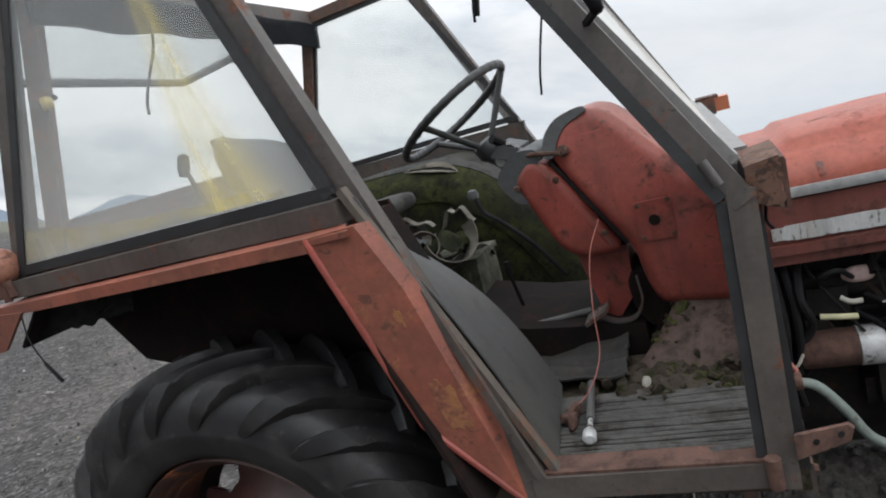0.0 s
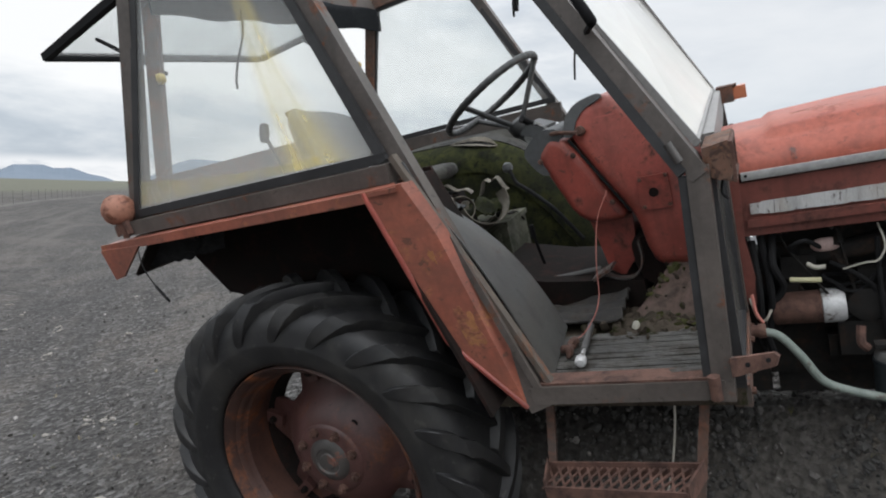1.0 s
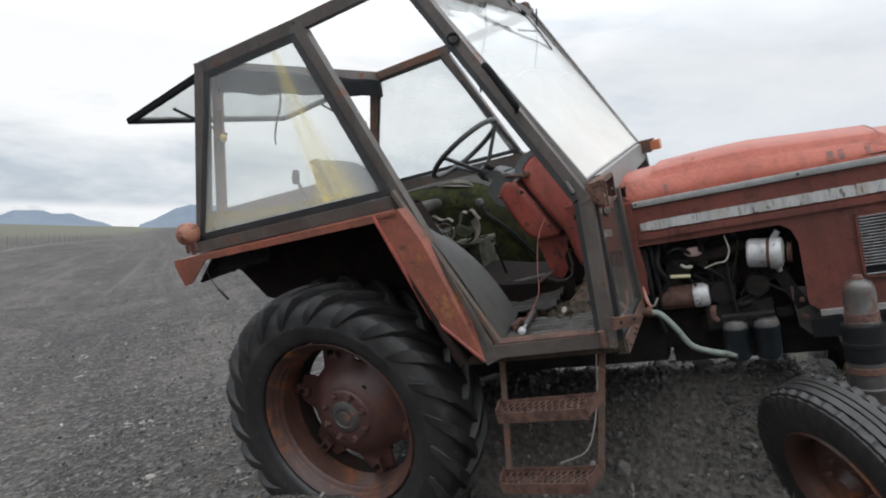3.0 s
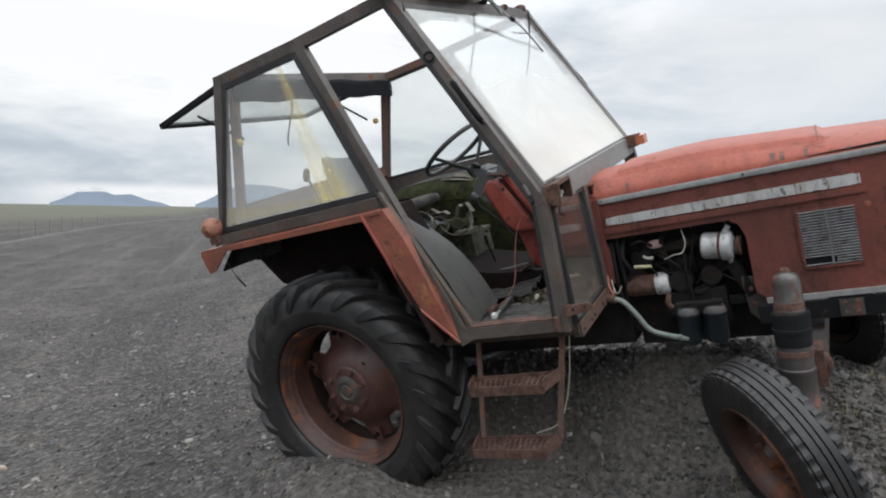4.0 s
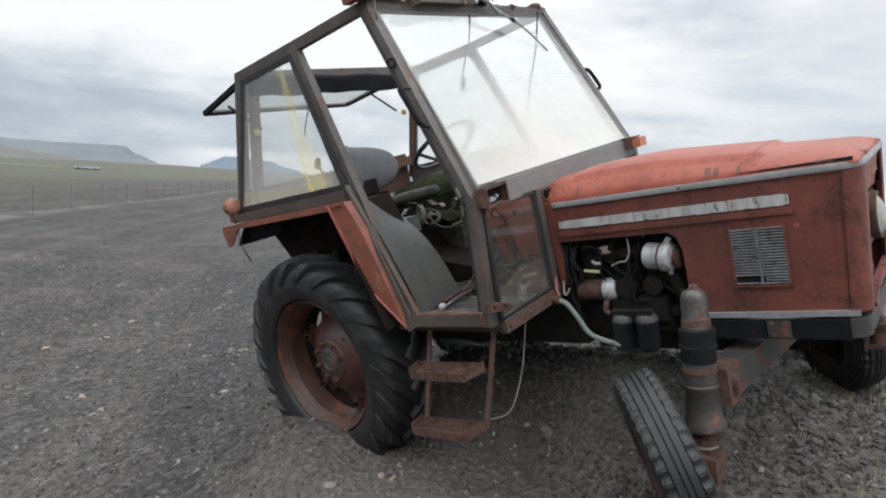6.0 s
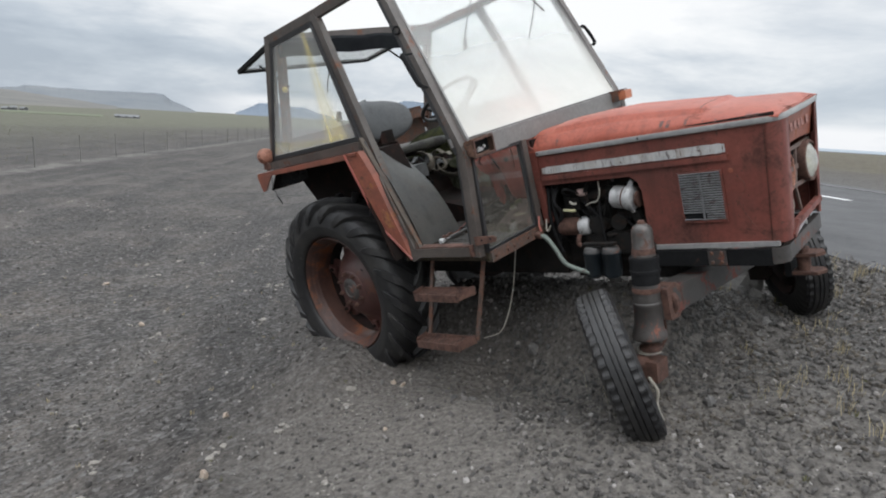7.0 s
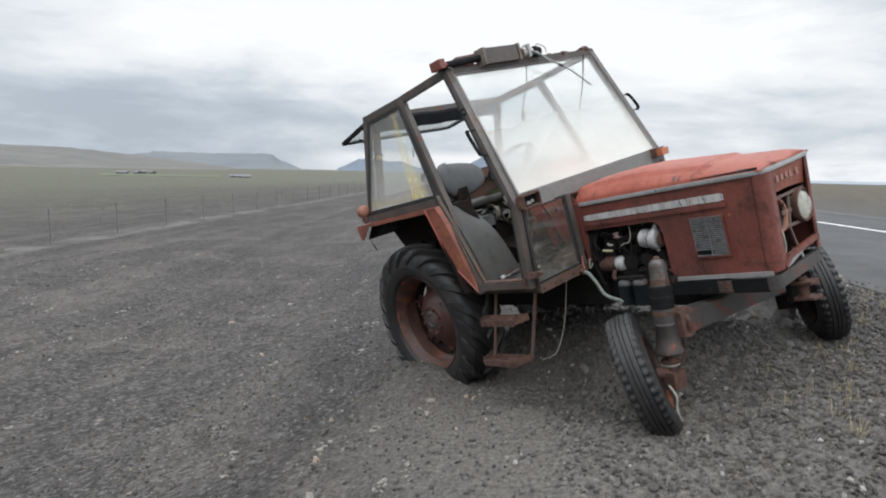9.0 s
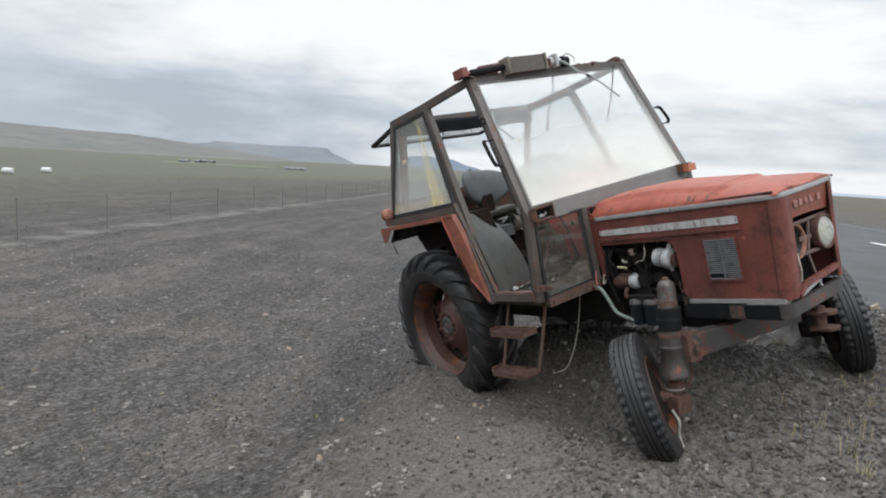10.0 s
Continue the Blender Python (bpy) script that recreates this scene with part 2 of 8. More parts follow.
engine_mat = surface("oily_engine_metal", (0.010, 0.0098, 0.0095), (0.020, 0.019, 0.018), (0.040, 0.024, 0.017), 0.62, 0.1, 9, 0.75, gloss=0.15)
filter_blue = surface("dark_blue_filter", (0.007, 0.011, 0.014), (0.012, 0.017, 0.021), None, scale=12, rough=0.42)
alloy = surface("dull_aluminium", (0.40, 0.405, 0.41), (0.54, 0.54, 0.54), (0.10, 0.075, 0.06), 0.60, 0.04, 11, 0.5, metal=0.25, wear=(0.12, 0.10, 0.085), wear_at=0.60)
trim_metal = surface("weathered_trim", (0.29, 0.29, 0.29), (0.38, 0.38, 0.372), (0.15, 0.13, 0.09), 0.68, 0.06, 7, 0.5, metal=0.3)
white_enamel = surface("chipped_white_strip", (0.52, 0.52, 0.52), (0.42, 0.42, 0.41), (0.12, 0.06, 0.045), 0.615, 0.03, 6, 0.55, stretch=(3.0, 1, 0.7), dirt=(0.30, 0.25, 0.20), dirt_at=0.60, wear=(0.035, 0.022, 0.018), wear_at=0.585)
louvre_mat = surface("grey_louvre", (0.135, 0.137, 0.142), (0.205, 0.207, 0.212), (0.085, 0.050, 0.040), 0.60, 0.06, 10, 0.5, metal=0.2, wear=(0.05, 0.035, 0.03), wear_at=0.60)
axle_paint = surface("flaking_axle_paint", (0.034, 0.032, 0.030), (0.055, 0.051, 0.048), (0.15, 0.050, 0.038), 0.555, 0.015, 4, 0.6, wear=(0.06, 0.05, 0.045), wear_at=0.62)
black_paint = surface("black_chassis_paint", (0.007, 0.0073, 0.008), (0.015, 0.0155, 0.0165), (0.10, 0.046, 0.03), 0.68, 0.06, 6, 0.85, gloss=0.15)
cap_iron = surface("scuffed_rusty_iron", (0.095, 0.088, 0.083), (0.050, 0.046, 0.044), (0.115, 0.052, 0.036), 0.57, 0.06, 8, 0.34, metal=0.3, wear=(0.045, 0.035, 0.030), wear_at=0.60)
housing_iron = surface("dark_housing_paint", (0.040, 0.037, 0.035), (0.068, 0.061, 0.057), (0.19, 0.075, 0.052), 0.585, 0.025, 5, 0.5, wear=(0.028, 0.024, 0.022), wear_at=0.60)
grey_iron = surface("grey_cast_iron", (0.090, 0.088, 0.086), (0.055, 0.054, 0.055), (0.18, 0.08, 0.05), 0.62, 0.06, 8, 0.55)
hump_mat = surface("dirty_brown_red_sheet", (0.105, 0.056, 0.046), (0.135, 0.085, 0.072), (0.045, 0.030, 0.022), 0.55, 0.08, 9, 0.75, dirt=(0.060, 0.045, 0.034), dirt_at=0.55, wear=(0.040, 0.026, 0.020), wear_at=0.58)
old_rubber = surface("cracked_black_rubber", (0.022, 0.021, 0.021), (0.040, 0.037, 0.034), (0.055, 0.045, 0.036), 0.60, 0.08, 9, 0.7, gloss=0.3, bump=0.4, wear=(0.075, 0.062, 0.050), wear_at=0.60)
box_green = surface("moss_stained_tin", (0.070, 0.072, 0.045), (0.115, 0.112, 0.088), (0.030, 0.033, 0.016), 0.54, 0.08, 9, 0.85, bump=0.4, wear=(0.035, 0.032, 0.022), wear_at=0.56)
floor_mat = surface("ribbed_rubber_mat", (0.075, 0.073, 0.070), (0.105, 0.102, 0.097), (0.040, 0.034, 0.028), 0.56, 0.08, 7, 0.8, gloss=0.3, wear=(0.14, 0.125, 0.105), wear_at=0.63)
soil_mat = surface("dirt_and_moss", (0.046, 0.037, 0.028), (0.076, 0.060, 0.047), (0.030, 0.034, 0.009), 0.58, 0.05, 12, 0.95, bump=0.8, gloss=0.2, wear=(0.030, 0.024, 0.018), wear_at=0.54)
hose_mat = surface("pale_green_hose", (0.150, 0.182, 0.162), (0.200, 0.228, 0.205), (0.10, 0.09, 0.075), 0.60, 0.06, 20, 0.6)
wire_black = surface("black_cable", (0.007, 0.007, 0.0075), (0.014, 0.014, 0.015), None, scale=20, rough=0.85, gloss=0.2)
wire_red = surface("faded_red_cable", (0.30, 0.085, 0.065), (0.38, 0.15, 0.12), None, scale=20, rough=0.6)
wire_white = surface("off_white_cable", (0.40, 0.385, 0.34), (0.32, 0.30, 0.25), None, scale=20, rough=0.6)
cloth = surface("dusty_canvas", (0.14, 0.125, 0.10), (0.21, 0.19, 0.16), (0.06, 0.055, 0.045), 0.6, 0.1, 9, 0.95)
roof_felt = surface("black_roof_fabric", (0.008, 0.009, 0.011), (0.016, 0.018, 0.020), (0.05, 0.048, 0.045), 0.68, 0.08, 5, 0.95, gloss=0.15)
stone_mat = surface("grey_stone", (0.105, 0.102, 0.10), (0.16, 0.155, 0.15), (0.10, 0.095, 0.09), 0.55, 0.15, 14, 0.9, bump=0.5)
sand_stone = surface("pale_stone", (0.34, 0.27, 0.21), (0.42, 0.36, 0.30), (0.2, 0.17, 0.14), 0.58, 0.1, 14, 0.9, bump=0.4)
post_wood = surface("weathered_post", (0.115, 0.112, 0.106), (0.145, 0.14, 0.135), None, scale=8, rough=0.9)
bale_wrap = surface("white_bale_wrap", (0.50, 0.50, 0.51), (0.58, 0.58, 0.58), None, scale=1, rough=0.4)
farm_white = surface("white_farm_wall", (0.13, 0.135, 0.135), (0.17, 0.17, 0.17), None, scale=0.3, rough=0.8)
farm_roof = surface("grey_farm_roof", (0.12, 0.126, 0.13), (0.15, 0.155, 0.16), None, scale=0.3, rough=0.6)
dry_grass = surface("dry_straw", (0.36, 0.30, 0.19), (0.27, 0.23, 0.13), None, scale=30, rough=0.9)
green_grass = surface("sparse_green_moss", (0.085, 0.088, 0.034), (0.125, 0.12, 0.05), None, scale=30, rough=0.9)
moss_mat = surface("dark_moss", (0.030, 0.033, 0.008), (0.055, 0.054, 0.014), None, scale=40, rough=1.0, bump=0.8)


def lens_mat(name, colour, rough=0.25):
    m, nt, N, L, p = shader(name)
    p.inputs["Base Color"].default_value, p.inputs["Roughness"].default_value = (*colour, 1), rough
    return m


amber = lens_mat("amber_lens", (0.44, 0.15, 0.075), 0.4)
bulb_yellow = lens_mat("stained_reflector", (0.5, 0.36, 0.08), 0.3)


def dusty_glass(name, dust_low, dust_high, colour=(0.80, 0.80, 0.78), scale=2.2, mirror=0.03, tint=(0.93, 0.95, 0.95), settled=None, fading=False):
    """A thin pane: clear, glossy, with a film of dust."""
    m, nt, N, L, p = shader(name)
    nt.nodes.remove(p)
    out = nt.nodes["Material Output"]
    tc = N("ShaderNodeTexCoord")
    n1 = noise_node(nt, tc.outputs["Object"], scale, 6, 0.6, 0.5)
    n2 = noise_node(nt, tc.outputs["Object"], 45, 4, 0.7)
    dust = ramp_node(nt, n1.outputs["Fac"], [(0.3, (dust_low,) * 3), (0.7, (dust_high,) * 3)]).outputs[0]
    speck = ramp_node(nt, n2.outputs["Fac"], [(0.35, (0.95,) * 3), (0.72, (1.05,) * 3)]).outputs[0]
    mul = N("ShaderNodeMath"); mul.operation = "MULTIPLY"; mul.use_clamp = True
    L(dust, mul.inputs[0]); L(speck, mul.inputs[1])
    if settled:
        # dust gathers towards the lower edge: heights of the edge and of the clean part, and how much lies on them
        sp = N("ShaderNodeSeparateXYZ"); L(tc.outputs["Object"], sp.inputs[0])
        wav = N("ShaderNodeMath"); wav.operation = "MULTIPLY_ADD"; wav.inputs[1].default_value = 0.5
        L(n1.outputs["Fac"], wav.inputs[0]); L(sp.outputs["Z"], wav.inputs[2])
        down = N("ShaderNodeMapRange")
        for k, v in zip(("From Min", "From Max", "To Min", "To Max"), settled):
            down.inputs[k].default_value = v
        L(wav.outputs[0], down.inputs["Value"])
        more = N("ShaderNodeMath"); more.operation = "ADD"; more.use_clamp = True
        L(mul.outputs[0], more.inputs[0]); L(down.outputs[0], more.inputs[1])
        mul = more
    if fading:
        # strongest along the middle, run out at the sides, broken up in drips
        su = N("ShaderNodeSeparateXYZ"); L(tc.outputs["UV"], su.inputs[0])
        drip = N("ShaderNodeMapping"); drip.inputs["Scale"].default_value = (4.0, 0.8, 1.0)
        L(tc.outputs["UV"], drip.inputs[0])
        dn = noise_node(nt, drip.outputs[0], 1.3, 3, 0.5, 0.4)
        bell = N("ShaderNodeMath"); bell.operation = "PINGPONG"; bell.inputs[1].default_value = 0.5
        L(su.outputs["X"], bell.inputs[0])
        edge = N("ShaderNodeMapRange"); edge.interpolation_type = "SMOOTHSTEP"
        edge.inputs["From Max"].default_value = 0.42
        L(bell.outputs[0], edge.inputs["Value"])
        run = N("ShaderNodeMapRange")
        for k, v in zip(("From Min", "From Max", "To Min", "To Max"), (0.35, 0.68, 0.25, 1.0)):
            run.inputs[k].default_value = v
        L(dn.outputs["Fac"], run.inputs["Value"])
        m1, m2 = N("ShaderNodeMath"), N("ShaderNodeMath")
        m1.operation = m2.operation = "MULTIPLY"
        L(edge.outputs[0], m1.inputs[0]); L(run.outputs[0], m1.inputs[1])
        L(mul.outputs[0], m2.inputs[0]); L(m1.outputs[0], m2.inputs[1])
        mul = m2
    clear, gloss, film = N("ShaderNodeBsdfTransparent"), N("ShaderNodeBsdfGlossy"), N("ShaderNodeBsdfDiffuse")
    gloss.inputs["Roughness"].default_value = 0.03
    clear.inputs["Color"].default_value = (*tint, 1)
    thin = N("ShaderNodeBsdfTranslucent")
    half = N("ShaderNodeMixShader"); half.inputs[0].default_value = 0.5
    film.inputs["Color"].default_value = thin.inputs["Color"].default_value = (*colour, 1)
    L(film.outputs[0], half.inputs[1]); L(thin.outputs[0], half.inputs[2])
    lw_ = N("ShaderNodeLayerWeight"); lw_.inputs["Blend"].default_value = 0.5
    pw = N("ShaderNodeMath"); pw.operation = "POWER"; pw.inputs[1].default_value = 4.5
    L(lw_.outputs["Facing"], pw.inputs[0])
    fres = N("ShaderNodeMath"); fres.operation = "MULTIPLY_ADD"; fres.inputs[1].default_value, fres.inputs[2].default_value = 0.9, mirror
    L(pw.outputs[0], fres.inputs[0])
    pane, dirty = N("ShaderNodeMixShader"), N("ShaderNodeMixShader")
    L(fres.outputs[0], pane.inputs[0]); L(clear.outputs[0], pane.inputs[1]); L(gloss.outputs[0], pane.inputs[2])
    L(mul.outputs[0], dirty.inputs[0]); L(pane.outputs[0], dirty.inputs[1]); L(half.outputs[0], dirty.inputs[2])
    L(dirty.outputs[0], out.inputs["Surface"])
    return m


lamp_glass = dusty_glass("headlamp_glass", 0.22, 0.42, (0.80, 0.80, 0.74), scale=14, mirror=0.07)
screen_glass = dusty_glass("dusty_windscreen", 0.06, 0.13, (0.88, 0.865, 0.82), scale=1.4, settled=(1.05, 1.75, 0.56, 0.0))
side_glass = dusty_glass("streaked_side_glass", 0.06, 0.15, (0.82, 0.81, 0.78), scale=1.6, settled=(1.2, 1.75, 0.13, 0.0))
stain_glass = dusty_glass("yellow_resin_streak", 0.36, 0.60, (0.80, 0.66, 0.24), scale=7, mirror=0.0, tint=(1.0, 1.0, 1.0), fading=True)
algae_glass = dusty_glass("algae_film", 0.0, 0.26, (0.46, 0.38, 0.13), scale=9, mirror=0.0, tint=(1.0, 0.995, 0.97))
left_glass = dusty_glass("milky_side_glass", 0.08, 0.17, (0.86, 0.86, 0.84))
low_glass = dusty_glass("grimy_lower_glass", 0.02, 0.10, (0.42, 0.39, 0.34), mirror=0.10, scale=5, settled=(0.40, 0.75, 0.09, 0.0))
hatch_glass = dusty_glass("hatch_glass", 0.07, 0.15, (0.86, 0.86, 0.84))


def ground_material():
    m, nt, N, L, p = shader("volcanic_gravel")
    geo = N("ShaderNodeNewGeometry")
    pos = geo.outputs["Position"]
    fine, mid, big, wide = (noise_node(nt, pos, s, 6, 0.65) for s in (38, 7.0, 1.1, 0.16))
    stones = N("ShaderNodeTexVoronoi"); stones.inputs["Scale"].default_value = 26
    L(pos, stones.inputs["Vector"])
    col = ramp_node(nt, mid.outputs["Fac"], [(0.33, (0.037, 0.035, 0.034)), (0.50, (0.057, 0.054, 0.051)), (0.67, (0.092, 0.086, 0.080))]).outputs[0]
    brown = ramp_node(nt, big.outputs["Fac"], [(0.50, (0, 0, 0)), (0.70, (0.65,) * 3)]).outputs[0]
    col = mix_node(nt, brown, col, (0.110, 0.095, 0.082))
    dark = ramp_node(nt, wide.outputs["Fac"], [(0.38, (0.65,) * 3), (0.6, (0, 0, 0))]).outputs[0]
    col = mix_node(nt, dark, col, (0.046, 0.043, 0.041))
    turned = N("ShaderNodeMapping"); turned.vector_type = "TEXTURE"
    turned.inputs["Rotation"].default_value = (0, 0, radians(118)); turned.inputs["Scale"].default_value = (26.0, 1.0, 1.0)
    L(pos, turned.inputs[0])
    lanes = noise_node(nt, turned.outputs[0], 1.5, 6, 0.62, 0.5)
    col = mix_node(nt, ramp_node(nt, lanes.outputs["Fac"], [(0.40, (0.8,) * 3), (0.5, (0, 0, 0))]).outputs[0], col, (0.043, 0.041, 0.040))
    col = mix_node(nt, ramp_node(nt, lanes.outputs["Fac"], [(0.53, (0, 0, 0)), (0.66, (0.55,) * 3)]).outputs[0], col, (0.112, 0.103, 0.095))
    dust = noise_node(nt, pos, 0.55, 4, 0.55, 0.8)
    col = mix_node(nt, ramp_node(nt, dust.outputs["Fac"], [(0.50, (0, 0, 0)), (0.66, (0.35,) * 3)]).outputs[0], col, (0.128, 0.114, 0.102))
    far_up = N("ShaderNodeVectorMath"); far_up.operation = "DOT_PRODUCT"; far_up.inputs[1].default_value = (0.883, 0.469, 0)
    L(pos, far_up.inputs[0])
    jag = N("ShaderNodeMath"); jag.operation = "MULTIPLY_ADD"; jag.inputs[1].default_value = 1.6
    L(big.outputs["Fac"], jag.inputs[0]); L(far_up.outputs["Value"], jag.inputs[2])
    bank = N("ShaderNodeMapRange")
    bank.inputs["From Min"].default_value, bank.inputs["From Max"].default_value = 1.9, 2.9
    bank.inputs["To Max"].default_value = 0.75
    L(jag.outputs[0], bank.inputs["Value"])
    col = mix_node(nt, bank.outputs[0], col, (0.090, 0.085, 0.080))
    for size, low, high in ((13, 0.84, 1.16), (36, 0.64, 1.36)):
        cell = N("ShaderNodeTexVoronoi"); cell.inputs["Scale"].default_value = size; cell.inputs["Randomness"].default_value = 1.0
        L(pos, cell.inputs["Vector"])
        tone = ramp_node(nt, cell.outputs["Color"], [(0.15, (low,) * 3), (0.85, (high,) * 3)]).outputs[0]
        var = N("ShaderNodeMixRGB"); var.blend_type = "MULTIPLY"; var.inputs[0].default_value = 0.85
        L(col, var.inputs[1]); L(tone, var.inputs[2])
        col = var.outputs[0]
    peb = ramp_node(nt, stones.outputs["Color"], [(0.62, (0, 0, 0)), (0.95, (0.8,) * 3)]).outputs[0]
    col = mix_node(nt, peb, col, (0.15, 0.146, 0.142))
    grain = ramp_node(nt, fine.outputs["Fac"], [(0.32, (0.58,) * 3), (0.68, (1.42,) * 3)]).outputs[0]
    mul = N("ShaderNodeMixRGB"); mul.blend_type = "MULTIPLY"; mul.inputs[0].default_value = 1.0
    L(col, mul.inputs[1]); L(grain, mul.inputs[2])
    col = mul.outputs[0]
    # brown fine earth thrown up round the sunken wheels; dark soil below the engine, its shade put into the colour
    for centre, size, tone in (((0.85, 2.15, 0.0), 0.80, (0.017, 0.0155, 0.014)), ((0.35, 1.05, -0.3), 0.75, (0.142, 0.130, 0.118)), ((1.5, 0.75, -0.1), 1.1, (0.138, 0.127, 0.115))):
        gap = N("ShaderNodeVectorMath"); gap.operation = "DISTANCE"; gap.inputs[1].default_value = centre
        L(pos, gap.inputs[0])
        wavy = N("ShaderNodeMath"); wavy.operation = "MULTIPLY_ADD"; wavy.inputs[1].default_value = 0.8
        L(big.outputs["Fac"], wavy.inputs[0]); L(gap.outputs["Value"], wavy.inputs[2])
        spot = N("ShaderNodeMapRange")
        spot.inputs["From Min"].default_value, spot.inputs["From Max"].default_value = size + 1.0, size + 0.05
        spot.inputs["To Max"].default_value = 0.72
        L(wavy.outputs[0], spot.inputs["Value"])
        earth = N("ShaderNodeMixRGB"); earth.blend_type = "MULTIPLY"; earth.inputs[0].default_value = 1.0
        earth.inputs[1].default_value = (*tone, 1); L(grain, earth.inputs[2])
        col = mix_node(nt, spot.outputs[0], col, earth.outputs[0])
    # the plain turns to thin grass beyond the fence, and to heath across the road
    across = N("ShaderNodeVectorMath"); across.operation = "DOT_PRODUCT"
    across.inputs[1].default_value = (0.883, 0.469, 0)
    L(pos, across.inputs[0])
    wob = N("ShaderNodeMath"); wob.operation = "MULTIPLY_ADD"; wob.inputs[1].default_value = 14.0
    L(wide.outputs["Fac"], wob.inputs[0]); L(across.outputs["Value"], wob.inputs[2])
    grassy = N("ShaderNodeMapRange")
    grassy.inputs["From Min"].default_value, grassy.inputs["From Max"].default_value = -8.0, -32.0
    L(wob.outputs[0], grassy.inputs["Value"])
    patch = ramp_node(nt, big.outputs["Fac"], [(0.3, (0.086, 0.087, 0.066)), (0.7, (0.116, 0.114, 0.088))]).outputs[0]
    col = mix_node(nt, grassy.outputs[0], col, patch)
    heath = N("ShaderNodeMapRange")
    heath.inputs["From Min"].default_value, heath.inputs["From Max"].default_value = 11.0, 22.0
    L(across.outputs["Value"], heath.inputs["Value"])
    clumps = noise_node(nt, pos, 0.5, 6, 0.65, 0.5)
    moor = ramp_node(nt, clumps.outputs["Fac"], [(0.36, (0.062, 0.056, 0.045)), (0.50, (0.092, 0.081, 0.064)), (0.66, (0.118, 0.108, 0.070))]).outputs[0]
    col = mix_node(nt, heath.outputs[0], col, moor)
    # pale sandy strip along the fence
    strip = N("ShaderNodeMath"); strip.operation = "COMPARE"; strip.inputs[1].default_value = -11.0; strip.inputs[2].default_value = 0.42
    jog = N("ShaderNodeMath"); jog.operation = "MULTIPLY_ADD"; jog.inputs[1].default_value = 1.0
    L(big.outputs["Fac"], jog.inputs[0]); L(across.outputs["Value"], jog.inputs[2]); L(jog.outputs[0], strip.inputs[0])
    sandy = ramp_node(nt, big.outputs["Fac"], [(0.40, (0, 0, 0)), (0.56, (0.5,) * 3)]).outputs[0]
    both = N("ShaderNodeMath"); both.operation = "MULTIPLY"
    L(strip.outputs[0], both.inputs[0]); L(sandy, both.inputs[1])
    col = mix_node(nt, both.outputs[0], col, (0.19, 0.18, 0.168))
    L(col, p.inputs["Base Color"])
    p.inputs["Roughness"].default_value = 0.95
    p.inputs["Specular IOR Level"].default_value = 0.2
    hsum = N("ShaderNodeMath"); hsum.operation = "MULTIPLY_ADD"; hsum.inputs[1].default_value = 0.6
    L(fine.outputs["Fac"], hsum.inputs[0]); L(stones.outputs["Distance"], hsum.inputs[2])
    b = N("ShaderNodeBump"); b.inputs["Strength"].default_value, b.inputs["Distance"].default_value = 0.9, 0.025
    L(hsum.outputs[0], b.inputs["Height"]); L(b.outputs[0], p.inputs["Normal"])
    return m


def plain_world(name, a, b, scale, rough=0.9, bump=0.0, dist=0.01):
    m, nt, N, L, p = shader(name)
    geo = N("ShaderNodeNewGeometry")
    n1, n2 = noise_node(nt, geo.outputs["Position"], scale, 7, 0.65), noise_node(nt, geo.outputs["Position"], scale * 9, 5, 0.7)
    mixed = N("ShaderNodeMath"); mixed.operation = "MULTIPLY_ADD"; mixed.inputs[1].default_value = 0.4
    L(n2.outputs["Fac"], mixed.inputs[0]); L(n1.outputs["Fac"], mixed.inputs[2])
    L(ramp_node(nt, mixed.outputs[0], [(0.5, a), (0.9, b)]).outputs[0], p.inputs["Base Color"])
    p.inputs["Roughness"].default_value = rough
    if bump:
        bp = N("ShaderNodeBump"); bp.inputs["Strength"].default_value, bp.inputs["Distance"].default_value = bump, dist
        L(n2.outputs["Fac"], bp.inputs["Height"]); L(bp.outputs[0], p.inputs["Normal"])
    return m


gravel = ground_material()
asphalt = plain_world("worn_asphalt", (0.034, 0.034, 0.036), (0.070, 0.070, 0.072), 1.6, 0.85, 0.5, 0.012)
road_white = plain_world("worn_road_paint", (0.55, 0.55, 0.55), (0.75, 0.75, 0.74), 6.0, 0.7)
edge_paint = plain_world("faded_edge_paint", (0.10, 0.10, 0.10), (0.26, 0.26, 0.26), 4.0, 0.8)
# haze of the distance is mixed into the hill colours, bluer farther off
hill_near = plain_world("heathland_slope", (0.078, 0.083, 0.080), (0.142, 0.132, 0.120), 0.009, 1.0)
hill_far = plain_world("hazed_cliff", (0.112, 0.128, 0.145), (0.150, 0.162, 0.170), 0.006, 1.0)
hill_blue = plain_world("hazed_mountain", (0.100, 0.130, 0.168), (0.128, 0.158, 0.196), 0.004, 1.0)
sea_mat = plain_world("grey_sea", (0.15, 0.20, 0.255), (0.19, 0.24, 0.29), 0.01, 0.35)
field_green = plain_world("green_meadow", (0.080, 0.098, 0.056), (0.096, 0.112, 0.066), 0.02, 1.0)

# ---------------------------------------------------------------- mesh helpers


